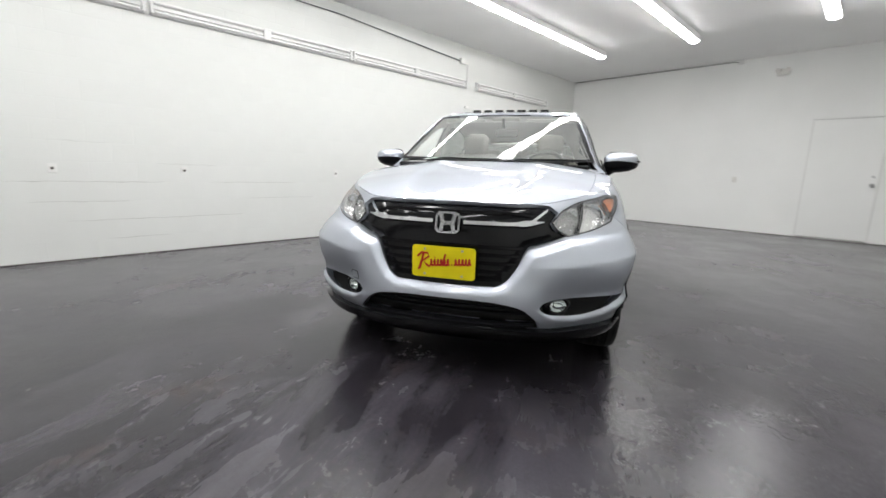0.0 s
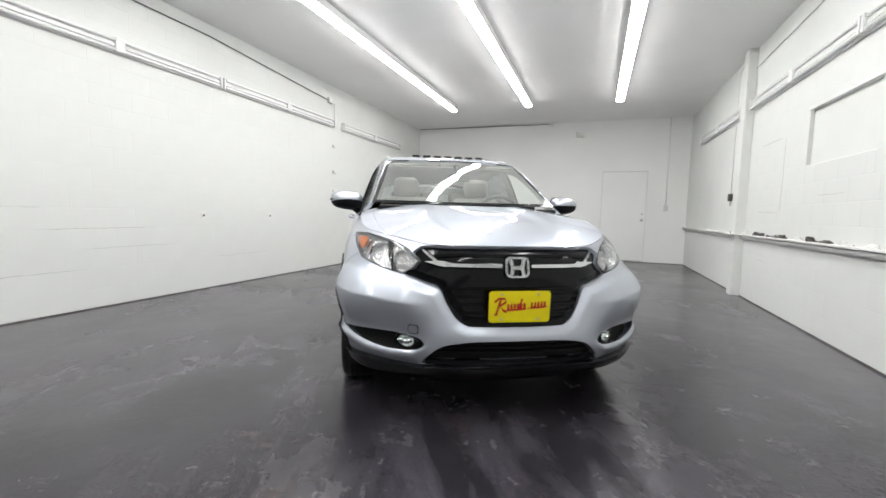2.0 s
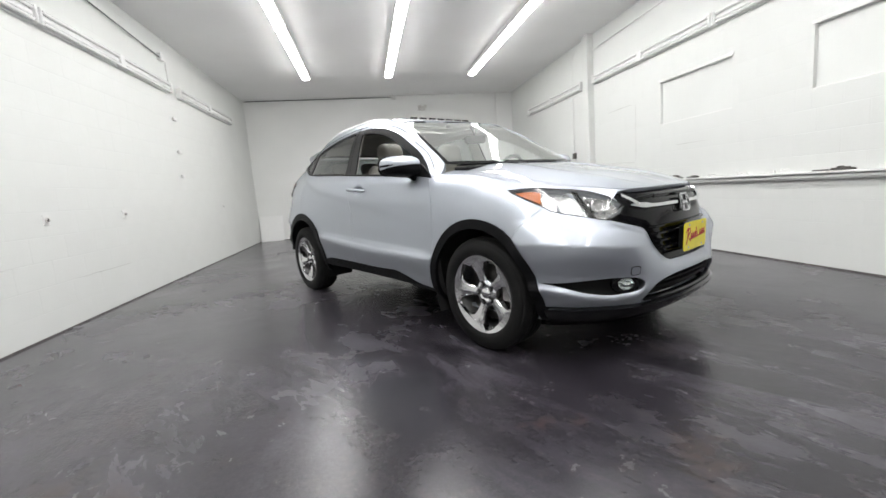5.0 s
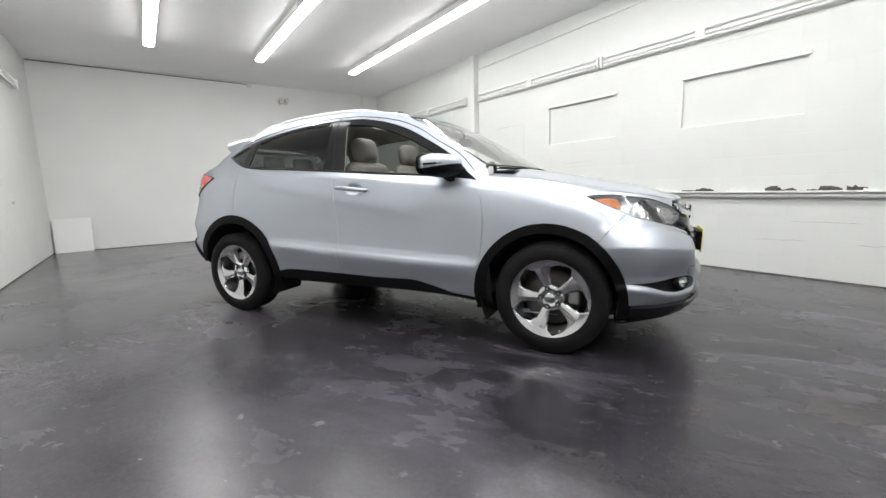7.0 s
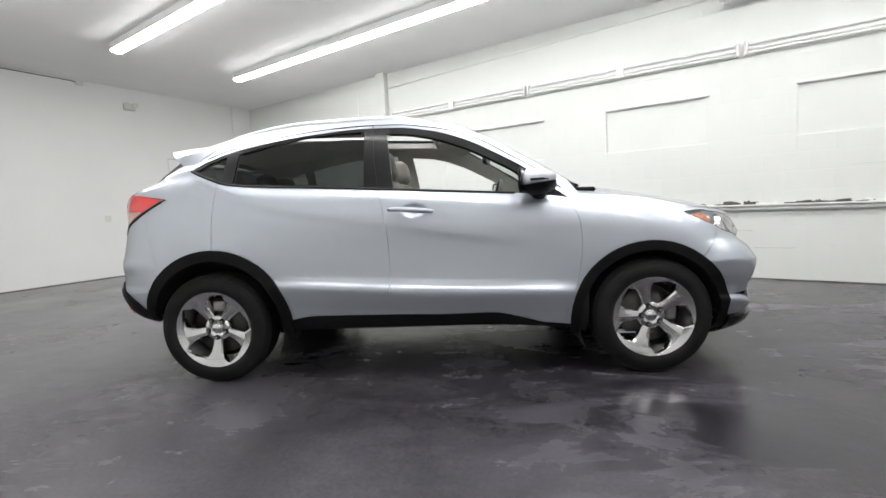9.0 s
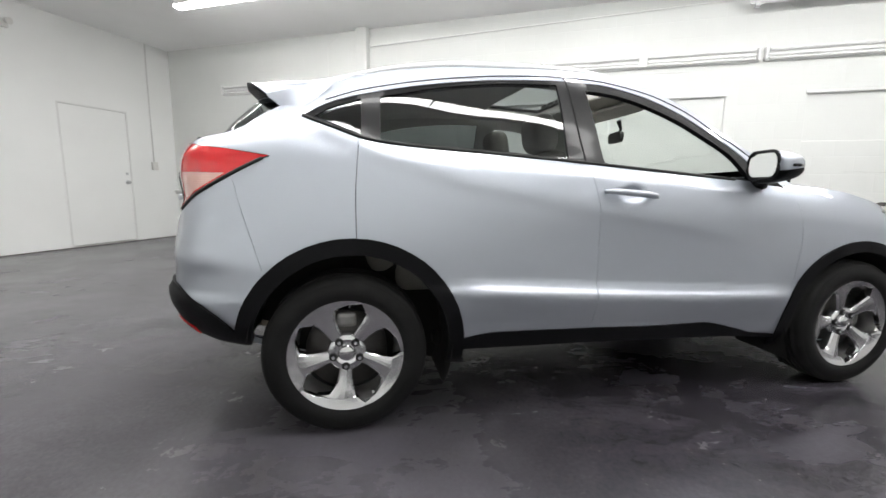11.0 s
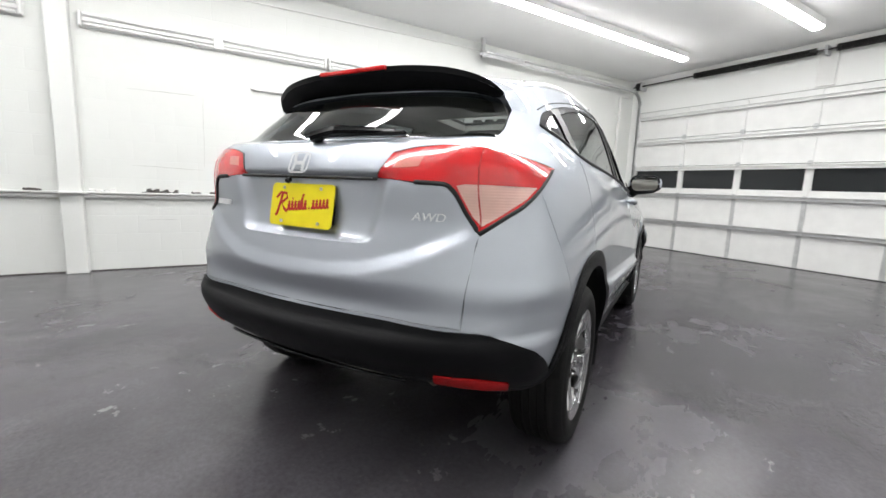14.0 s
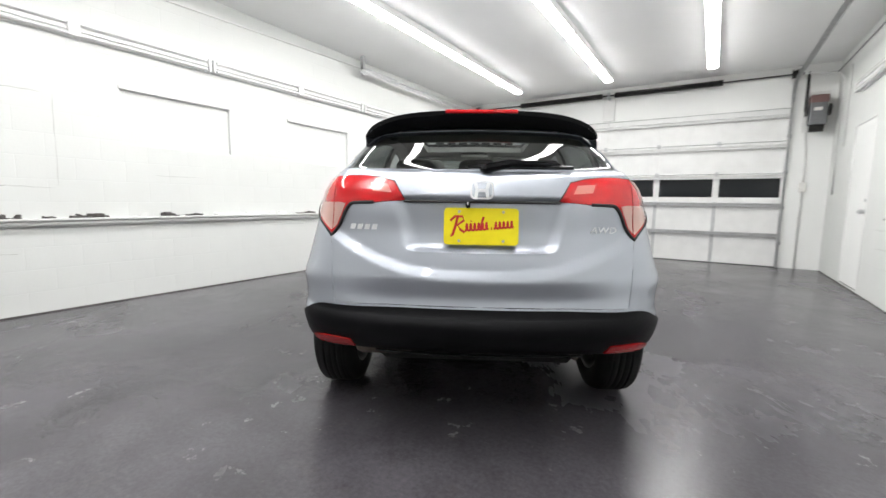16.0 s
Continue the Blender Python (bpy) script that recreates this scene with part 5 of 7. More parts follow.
vR, rR = cut_sheet(SIDE, [
    ("front_window", win_front), ("rear_window", win_rear), ("quarter_window", win_quarter), ("window_surround", dlo),
    ("wheel_opening_r", arch_r_in), ("arch_trim_r", arch_r_out), ("sill", sill), ("below_sill", below_sill),
    ("tail_reverse", tail_reverse), ("tail_pale", tail_pale), ("tail_red", tail), ("reflector", reflector_r), ("bumper_low", bumper_low), ("tailgate", tailgate), ("back_glass", glass_r), ("front_door", door_f), ("rear_door", door_r),
    ("bumper_rear", bumper_r),
    ("front_strip", SU(curve2([(-.79, 1.044), (-.842, 1.0), (-.876, .917), (-.89, .773), (-.873, .613), (-.823, .418), (-.80, .20)], .03)) + [(0.0, 0.0), (0.0, SIDE.kv[8])]),
], step=0.0135)

# nose outlines
hl_top = FU(curve2([(.474, .806), (.515, .858), (.58, .892), (.64, .908), (.70, .920)], .015, sharp=(1,))) + FS(curve2([(-1.62, .926), (-1.56, .926), (-1.475, .922)], .015))
hl_low = FS(curve2([(-1.50, .908), (-1.59, .868), (-1.68, .828)], .015)) + FU(curve2([(.752, .803), (.66, .768), (.550, .740), (.50, .772)], .015, sharp=(2,)))
headlight = hl_top + hl_low
hl_divider = FU([(.606, .898), (.622, .903), (.606, .748), (.592, .747)])
hl_amber = FS(curve2([(-1.515, .910), (-1.58, .915), (-1.638, .906), (-1.664, .847), (-1.62, .866), (-1.56, .890)], .012, True, (0, 2, 3)))
grille = FU(curve2([(0, .884), (.36, .884), (.455, .880)], .03) + [(.500, .848)] + curve2([(.474, .806), (.497, .772), (.551, .742)], .02) + curve2([(.45, .706), (.379, .682), (.335, .60), (.285, .530), (.235, .506), (0, .503)], .02))
fog_pocket = FU(curve2([(.845, .452), (.70, .458), (.56, .455), (.47, .440), (.448, .415), (.50, .384), (.60, .376), (.72, .398)], .02, True, (0,)))
intake = FU(curve2([(0, .440), (.20, .437), (.35, .415), (.44, .345), (.46, .318), (.30, .318), (0, .322)], .02, sharp=(4,)))
splitter = FU(curve2([(0, .320), (.30, .318), (.47, .310)], .03) + curve2([(.52, .312), (.66, .320), (.80, .325)], .03)) + FS([(-1.62, .318), (-1.55, .320), (-1.55, .225)]) + FU([(.74, .225), (.60, .225), (.3, .225), (0, .225)])
arch_f_out = FS(arc(*ARCH_F, RF[1], -14, 192) + [(-1.70, .235), (-.82, .235)])
arch_f_in = FS(arc(*ARCH_F, RF[0], -18, 196) + [(-1.62, .222), (-.90, .222)])
bump_line = FS(curve2([(-1.69, .835), (-1.64, .780), (-1.58, .712), (-1.52, .640)], .03))
vF, rF = cut_sheet(FRONT, [
    ("wheel_opening_f", arch_f_in), ("arch_trim_f", arch_f_out),
    ("below_fender", FS([(-.99, .318), (-.79, .296), (-.79, .20), (-.99, .20)])),
    ("headlight_amber", hl_amber), ("headlight_divider", hl_divider), ("headlight", headlight), ("grille", grille), ("fog_pocket", fog_pocket), ("intake", intake), ("splitter", splitter),
    ("bumper", bump_line + FS([(-1.60, .50), (-1.655, .40), (-1.66, .215)]) + [(0.25, 0.0), (0.0, 0.0), (0.0, 1.0), (FRONT.ku[2], 1.0), (FRONT.ku[5] + .012, 1.0)]),
    ("behind_door", FS(curve2(FENDER_LINE, .03)) + [(1.0, 0.0), (1.0, 1.0)]),
], step=0.0125)

# ---- body panels ----
G, FL = 0.0018, 0.022
fs = lambda key, **k: skin(FRONT, vF, rF[key], **k)
ss = lambda key, **k: skin(SIDE, vR, rR[key], **k)
panel("front_bumper", [fs("bumper", gap=G, flange=.05)], M["paint"], car)
both("front_fender", [fs("rest", gap=G, flange=FL)], M["paint"], car)
both("front_door", [ss("front_door", gap=G, flange=FL)], M["paint"], car)
both("rear_door", [ss("rear_door", gap=G, flange=FL)], M["paint"], car)
both("quarter_panel", [ss("rest", gap=G, flange=FL)], M["paint"], car)
gate = panel("tailgate", [ss("tailgate", gap=G, flange=FL)], M["paint"], car)
panel("rear_bumper", [ss("bumper_rear", gap=.0003, flange=.04)], M["paint"], car)
panel("rear_bumper_lower", [ss("bumper_low", off=.010, flange=.06)], M["black_plastic"], car, "black grained lower bumper")
both("sill_trim", [ss("sill", off=.006, flange=.03)], M["black_plastic"], car, "black plastic sill cladding")
for key, f in (("arch_trim_r", ss), ("arch_trim_f", fs)):
    both("wheel_arch_trim", [f(key, off=.009, flange=.03)], M["black_plastic"], car, "black plastic wheel arch trim")
mids = SIDE.at(np.array([vR[list(t)].mean(0) for t in rR["window_surround"]]))
on_pillar = [(abs(y - (.268 + .10 * (z - 1.29))) < .090 or 1.13 < y < 1.24) and z > 1.12 for _, y, z in mids]
frame_tris = [t for t, p in zip(rR["window_surround"], on_pillar) if not p]
pillar_tris = [t for t, p in zip(rR["window_surround"], on_pillar) if p]
both("window_surround", [skin(SIDE, vR, frame_tris, off=-.002, flange=.02)], M["black_plastic"], car, "matt black window surround")
behind = [SIDE.at(vR[list(t)].mean(0)[None])[0][1] > .8 for t in pillar_tris]
both("door_pillar", [skin(SIDE, vR, [t for t, b in zip(pillar_tris, behind) if not b], off=-.0015, flange=.01)], M["pillar"], car, "gloss black door pillar film")
both("window_divider", [skin(SIDE, vR, [t for t, b in zip(pillar_tris, behind) if b], off=-.0015, flange=.01)], M["pillar"], car, "gloss black bar before the quarter glass")
# shut lines between the door frames and the roof side, and up the middle pillar
over = [(-.80, 1.090), (-.676, 1.207), (-.514, 1.303), (-.35, 1.402), (-.181, 1.467), (-.009, 1.502), (.164, 1.520), *((y, z + .020) for y, z in DLO_TOP[::-1] if y > .2)]
over = np.array(SU(curve2(over, .03)))
post = np.array(SU(curve2([(.262, 1.130), (.285, 1.30), (.300, 1.500), (.303, 1.523)], .03)))
for s in (1, -1):
    bm = bmesh.new()
    for line in (over, post):
        add_tube(bm, [(s * x, y, z) for x, y, z in SIDE.at(line) + SIDE.normal(line) * .0012], .0026, 5)
    part("frame_shut_line", bm, M["seal"], car)
both("rear_side_window", [ss("rear_window", off=-.006)], M["tint"], car, "dark tinted side glass")
both("quarter_window", [ss("quarter_window", off=-.006)], M["tint"], car, "small dark quarter glass")
belt = np.array(SU(curve2([(p[0], p[1] - .001) for p in DLO_LOW[1:]], .03)))
for s in (1, -1):
    bm = bmesh.new()
    add_tube(bm, [(s * x, y, z) for x, y, z in SIDE.at(belt) + SIDE.normal(belt) * .001], .0075, 6)
    part("belt_moulding", bm, M["seal"], car, "black window belt moulding", smooth=True)
GLASS = Sheet(np.array([[a[8]] + b for a, b in zip(LOW[14:], HIGH[6:])]).transpose(1, 0, 2), 90, 60, (10, 3))
glass_uv = [tuple(p) for p in GLASS.uv(GLASS_R, (0, 2))]
vG, rG = cut_sheet(GLASS, [("glass", glass_uv)], step=.03)
panel("back_glass", [skin(GLASS, vG, rG["glass"], off=-.003)], M["tint"], car, "dark tinted back glass")
both("rear_reflector", [ss("reflector", off=.016, flange=.03)], M["dull_red"], car, "red bumper reflector")
for s in (1, -1):
    tl = panel("tail_light", [ss("tail_red", off=.004, flange=.03)], M["red_lens"], car, "red wraparound tail light", (s,))
    panel("reverse_lens", [ss("tail_reverse", off=.005, flange=.01)], M["pale_red_lens"], tl, "pale reversing lamp lens", (s,))
    panel("turn_lens", [ss("tail_pale", off=.005, flange=.02)], M["pale_lens"], tl, "pale clear indicator lens", (s,))
# black hem round the tail lamps
hem = SIDE.at(np.array(tail)) + SIDE.normal(np.array(tail)) * .001
for s in (1, -1):
    bm = bmesh.new()
    add_tube(bm, [(s * x, y, z) for x, y, z in hem], .0035, 6, True)
    low = np.array(tail_low)
    add_tube(bm, [(s * x, y, z) for x, y, z in SIDE.at(low) + SIDE.normal(low) * .001], .008, 6)
    part("tail_light_seal", bm, M["seal"], car, smooth=True)
    bm = bmesh.new()
    cut = np.array(RU(curve2([(.628, 1.168), (.632, 1.10), (.637, 1.02), (.645, .955), (.648, .925)], .02)))
    add_tube(bm, [(s * x, y, z) for x, y, z in SIDE.at(cut) + SIDE.normal(cut) * .0045], .0022, 6)
    part("lamp_split", bm, M["dull_red"], car)
# inner shell behind the shut lines, coloured near-black as the shade in the gaps
SKIP_R = {"below_sill", "front_window", "rear_window", "quarter_window", "back_glass", "wheel_opening_r", "window_surround"}
SKIP_F = {"wheel_opening_f", "below_fender", "grille", "fog_pocket", "intake", "headlight", "headlight_amber", "headlight_divider", "behind_door"}
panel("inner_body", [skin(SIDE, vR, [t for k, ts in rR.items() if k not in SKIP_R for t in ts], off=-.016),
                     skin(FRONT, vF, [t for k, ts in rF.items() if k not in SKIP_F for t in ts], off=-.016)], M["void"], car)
panel("window_frame_lining", [skin(SIDE, vR, rR["window_surround"], off=.020, flip=True)], M["headliner"], car, "pale inner window frame")
panel("cabin_lining", [skin(SIDE, vR, [t for t in rR["rest"] if vR[list(t)].mean(0)[1] > SIDE.kv[8]], off=.022, flip=True)], M["headliner"], car, "pale cabin pillar lining")

# ---- bonnet, windscreen and roof ----
EDGE = np.array([c[8] for c in LOW[:9]])
ey = spline(EDGE, 160)
HOOD_C = np.array([(-1.99, .884), (-1.95, .902), (-1.87, .928), (-1.76, .957), (-1.58, .999), (-1.45, 1.024), (-1.26, 1.062), (-1.05, 1.100), (-.85, 1.132)])


def hood_z(x, y):
    xe, ze = np.interp(y, ey[:, 1], ey[:, 0]), np.interp(y, ey[:, 1], ey[:, 2])
    zc = hermite(HOOD_C[:, 0], HOOD_C[:, 1:], np.atleast_1d(y))[:, 0]
    t = np.clip(np.abs(x) / np.maximum(xe, .05), 0, 1.05)
    z = zc + (ze - zc) * t ** 2.4
    crease = .58 - .16 * np.clip((y + 1.95) / .9, 0, 1)
    d = t - crease
    z = z + .013 * np.where(d < 0, np.exp(-(d / .07) ** 2), np.exp(-(d / .26) ** 2)) * step01(y, -1.98, -1.75) * (1 - .5 * step01(y, -1.3, -1.0))
    return z


class Field:
    """A height field over the plan, used like a sheet: u is x, v is y, both in metres."""

    def __init__(self, z):
        self.z, self.lu, self.lv = z, 1.0, 1.0

    def at(self, uv, grid=None):
        uv = np.asarray(uv, float)
        return np.stack([uv[:, 0], uv[:, 1], self.z(uv[:, 0], uv[:, 1])], 1)

    def normal(self, uv):
        uv, e = np.asarray(uv, float), .004
        dx = (self.z(uv[:, 0] + e, uv[:, 1]) - self.z(np.abs(uv[:, 0] - e), uv[:, 1])) / (2 * e)
        dx = np.where(uv[:, 0] < e, 0, dx)
        dy = (self.z(uv[:, 0], uv[:, 1] + e) - self.z(uv[:, 0], uv[:, 1] - e)) / (2 * e)
        n = np.stack([-dx, -dy, np.ones(len(uv))], 1)
        return n / np.linalg.norm(n, axis=1, keepdims=True)


def cut_field(field, outline, regions, step):
    """As cut_sheet, over the plan: grid points are laid inside the outline alone."""
    lo, hi = np.min(outline, axis=0), np.max(outline, axis=0)
    verts = [Vector(p) for p in outline]
    edges = [(k, (k + 1) % len(outline)) for k in range(len(outline))]
    for _, poly in regions:
        base = len(verts)
        verts += [Vector(p) for p in poly]
        edges += [(base + k, base + (k + 1) % len(poly)) for k in range(len(poly))]
    hard = np.array([tuple(v) for v in verts])
    out = [tuple(p) for p in outline]
    for x in np.arange(lo[0] + step / 2, hi[0], step):
        for y in np.arange(lo[1] + step / 2, hi[1], step):
            if inside(out, (x, y)) and ((hard - (x, y)) ** 2).sum(1).min() > (.45 * step) ** 2:
                verts.append(Vector((x, y)))
    v, _, f, *_ = delaunay_2d_cdt(verts, edges, [], 0, 1e-6)
    v = np.array([(p.x, p.y) for p in v])
    got = {}
    for t in f:
        c = tuple(v[list(t)].mean(0))
        if not inside(out, c):
            continue
        key = next((k for k, poly in regions if inside([tuple(p) for p in poly], c)), "rest")
        got.setdefault(key, []).append(t)
    return v, got


HOOD = Field(hood_z)
cowl = [(.700, -.885), (.60, -.935), (.35, -1.005), (0, -1.035)]
hood_plan = [(x, y) for x, y in ey[:, :2]] + curve2([(.760, -.895), (.700, -.885)], .03)[1:] + curve2(cowl, .03)[1:] + [(0, -1.3), (0, -1.6), (0, -1.8)]
hood_lid = [(0, -1.9835)] + [(x, y + .0015) for x, y in ey[1:, :2] if y < -1.735] + curve2([(.632, -1.70), (.668, -1.50), (.690, -1.25), (.692, -1.02), (.672, -.935)], .03) + curve2([(.60, -.965), (.35, -1.03), (0, -1.058)], .03)
vH, rH = cut_field(HOOD, hood_plan, [("lid", hood_lid)], .022)
panel("bonnet", [skin(HOOD, vH, rH["lid"], gap=G, flange=FL, off=.001)], M["paint"], car)
both("fender_top", [skin(HOOD, vH, rH["rest"], gap=0.0, flange=.012)], M["paint"], car)
# near-black sheet as painted shade below the bonnet's shut line
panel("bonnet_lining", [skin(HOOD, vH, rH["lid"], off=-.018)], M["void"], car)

screen_net = [
    [(0, -1.035, 1.102), (.35, -1.005, 1.106), (.60, -.935, 1.112), (.700, -.880, 1.117)],
    [(0, -.87, 1.216), (.335, -.845, 1.214), (.565, -.79, 1.205), (.676, -.745, 1.198)],
    [(0, -.69, 1.328), (.32, -.67, 1.322), (.53, -.63, 1.302), (.645, -.600, 1.290)],
    [(0, -.50, 1.427), (.31, -.485, 1.421), (.50, -.45, 1.406), (.610, -.42, 1.398)],
    [(0, -.325, 1.503), (.30, -.315, 1.502), (.48, -.28, 1.498), (.568, -.243, 1.492)],
]
SCREEN = Sheet(screen_net, 60, 60, (3, 3))
vS, rS = cut_sheet(SCREEN, [("clear", [(0, .045), (.955, .05), (.95, .95), (.9, .965), (0, .972)])], step=.04)
panel("windscreen", [skin(SCREEN, vS, rS["clear"], off=-.002, flip=False)], M["screen"], car, "clear greenish windscreen")
panel("windscreen_border", [skin(SCREEN, vS, rS["rest"], off=-.001)], M["black_gloss"], car, "black windscreen border")
roof_net = [
    [(0, -.330, 1.503), (.30, -.320, 1.502), (.48, -.285, 1.498), (.572, -.245, 1.494)],
    [(0, -.12, 1.552), (.32, -.11, 1.551), (.50, -.08, 1.547), (.582, -.02, 1.538)],
    [(0, .26, 1.590), (.34, .265, 1.588), (.51, .27, 1.580), (.587, .28, 1.563)],
    [(0, .76, 1.590), (.34, .76, 1.587), (.51, .76, 1.576), (.582, .76, 1.551)],
    [(0, 1.18, 1.548), (.33, 1.17, 1.546), (.49, 1.16, 1.535), (.557, 1.15, 1.508)],
    [(0, 1.44, 1.512), (.31, 1.42, 1.508), (.46, 1.40, 1.490), (.527, 1.38, 1.453)],
    [(0, 1.60, 1.485), (.28, 1.58, 1.480), (.42, 1.54, 1.462), (.487, 1.50, 1.424)],
]
ROOF = Sheet(roof_net, 60, 120, (3, 5))
SUN = [(0, -.03), (.405, -.03), (.42, .02), (.42, .40), (0, .41)]
sun_uv = [tuple(p) for p in ROOF.uv(SUN, (0, 1))]
sun_uv[0], sun_uv[-1] = (0, sun_uv[0][1]), (0, sun_uv[-1][1])
vT, rT = cut_sheet(ROOF, [("sunroof", sun_uv)], step=.035)
panel("roof", [skin(ROOF, vT, rT["rest"], flange=.02)], M["paint"], car)
panel("headlining", [skin(ROOF, vT, rT["rest"], off=.060, flip=True)], M["headliner"], car, "pale cloth headlining")
sun = [tuple(p) for p in ROOF.at(np.array(sun_uv))]
bm = bmesh.new()
loop = sun + [(-x, y, z) for x, y, z in sun[::-1][1:-1]]
add_tube(bm, [(x, y, z - .008) for x, y, z in loop], .012, 6, True)
part("sunroof_seal", bm, M["seal"], car)
bm = bmesh.new()
hem_ = [[bm.verts.new((x, y, z - d)) for x, y, z in loop] for d in (.012, .034, .066)]
for a, b in zip(hem_, hem_[1:]):
    for k in range(len(loop)):
        bm.faces.new((a[k], a[k - 1], b[k - 1], b[k]))
part("sunroof_lining", bm, M["headliner"], car)
part("sunroof_glass", box((-.40, .40, 1.602), (.40, .90, 1.607), .002), M["tint"], car, "dark sunroof glass slid back")
# wind deflector: a dark slotted bar raised at the front of the sunroof
bm = bmesh.new()
for k in range(-3, 4):
    add_box(bm, (k * .10 - .035, -.035, 1.562), (k * .10 + .035, -.025, 1.581))
part("wind_deflector", bm, M["seal"], car, "dark slotted wind deflector")

# spoiler: body-coloured top, black below, brake light in its edge
SPX_TOP, SPX = (0, .20, .36, .458, .508, .536), (0, .20, .37, .475, .535, .572)
SP_TOP = [(1.45, 1.513), (1.44, 1.510), (1.42, 1.498), (1.405, 1.482), (1.385, 1.472), (1.335, 1.458)]
SP_TIP = [(1.768, 1.484), (1.760, 1.481), (1.730, 1.470), (1.688, 1.450), (1.655, 1.426), (1.612, 1.392)]
SP_LIP = [(1.764, 1.464), (1.756, 1.461), (1.726, 1.450), (1.684, 1.430), (1.650, 1.410), (1.609, 1.384)]
SP_LOW = [(1.690, 1.414), (1.684, 1.413), (1.664, 1.406), (1.634, 1.392), (1.616, 1.384), (1.602, 1.376)]
row = lambda prof, xs_=SPX: [(x, y, z) for x, (y, z) in zip(xs_, prof)]
mid = [((a[0] + b[0]) / 2, (a[1] + b[1]) / 2 + .004) for a, b in zip(SP_TOP, SP_TIP)]
top_sheet = Sheet([row(SP_TOP, SPX_TOP), row(mid, [(a + b) / 2 for a, b in zip(SPX, SPX_TOP)]), row(SP_TIP)], 40, 24, (2, 1))
lip_sheet = Sheet([row(SP_TIP), row(SP_LIP)], 40, 6, (2, 0))
low_mid = [((a[0] + b[0]) / 2, (a[1] + b[1]) / 2 - .004) for a, b in zip(SP_LIP, SP_LOW)]
SPX_LOW = (0, .20, .365, .460, .508, .535)
low_sheet = Sheet([row(SP_LIP), row(low_mid, [(a + b) / 2 for a, b in zip(SPX, SPX_LOW)]), row(SP_LOW, SPX_LOW)], 40, 16, (2, 1))


def whole(sheet, **k):
    v, r = cut_sheet(sheet, [], step=.03)
    return skin(sheet, v, r["rest"], **k)


ends = [(SPX_TOP[-1], *SP_TOP[-1]), (.557, 1.47, 1.430), (SPX[-1], *SP_TIP[-1]), (SPX[-1], *SP_LIP[-1]), (.586, 1.548, 1.334), (.622, 1.455, 1.340), (.577, 1.36, 1.424)]
cap = (ends, [(0, 0, 0)] * 7, [(0, 1, 5, 6), (1, 2, 4, 5), (2, 3, 4)])
spoiler = panel("spoiler", [whole(top_sheet), cap], M["paint"], car, "roof spoiler with a black underside")
panel("spoiler_underside", [whole(lip_sheet), whole(low_sheet)], M["black_plastic"], spoiler, "black plastic underside")
bm = bmesh.new()
add_box(bm, (-.165, 1.748, 1.470), (.165, 1.771, 1.486), .004)
part("high_brake_light", bm, M["red_lens"], spoiler, "red high brake light")

# roof rails
for s in (1, -1):
    bm = bmesh.new()
    path = spline([(s * .550, -.08, 1.530), (s * .556, .02, 1.557), (s * .560, .30, 1.583), (s * .555, .75, 1.575), (s * .532, 1.10, 1.536), (s * .508, 1.32, 1.484), (s * .500, 1.40, 1.462)], 40)
    add_tube(bm, [tuple(p) for p in path], [.008 + .008 * min(1, k / 5, (39 - k) / 5) for k in range(40)], 10)
    bmesh.ops.translate(bm, verts=bm.verts, vec=(0, 0, -.009))
    part("roof_rail", bm, M["silver"], car, "satin silver roof rail", smooth=True)

# ---- nose details ----
panel("grille_panel", [fs("grille", off=-.020, flange=.03)], M["black_gloss"], car, "gloss black grille panel")


def nose_y(x, z):
    u = FRONT.uv([(abs(x), z)], (0, 2), 0.0, 0.62)
    p, n = FRONT.at(u)[0], FRONT.normal(u)[0]
    return p, n


def nose_bar(points, half, thick, off):
    """A slat that follows the nose: points (x, z), half its height, thick, proud of the skin by off."""
    bm = bmesh.new()
    rings = []
    for x, z in points:
        p, n = nose_y(x, z)
        s = -1 if x < 0 else 1
        p, n = Vector((s * p[0], p[1], p[2])), Vector((s * n[0], n[1], n[2]))
        h = half(x) if callable(half) else half
        up = Vector((0, 0, 1))
        rings.append([bm.verts.new(p + n * (off + a) + up * b) for a, b in ((0, -h), (thick, -h * .6), (thick, h * .6), (0, h), (-.02, h), (-.02, -h))])
    for a, b in zip(rings, rings[1:]):
        for k in range(6):
            bm.faces.new((a[k], b[k], b[(k + 1) % 6], a[(k + 1) % 6]))
    bm.faces.new(rings[0])
    bm.faces.new(list(reversed(rings[-1])))
    bmesh.ops.recalc_face_normals(bm, faces=bm.faces)
    return bm


xs = lambda a, b, n=14: [a + (b - a) * k / n for k in range(n + 1)]
for z, w in ((.685, .355), (.648, .345), (.610, .325), (.572, .300), (.535, .270)):
    part("grille_slat", nose_bar([(x, z) for x in xs(-w, w, 20)], .008, .014, -.016), M["black_gloss"], car, "gloss black horizontal grille slat")
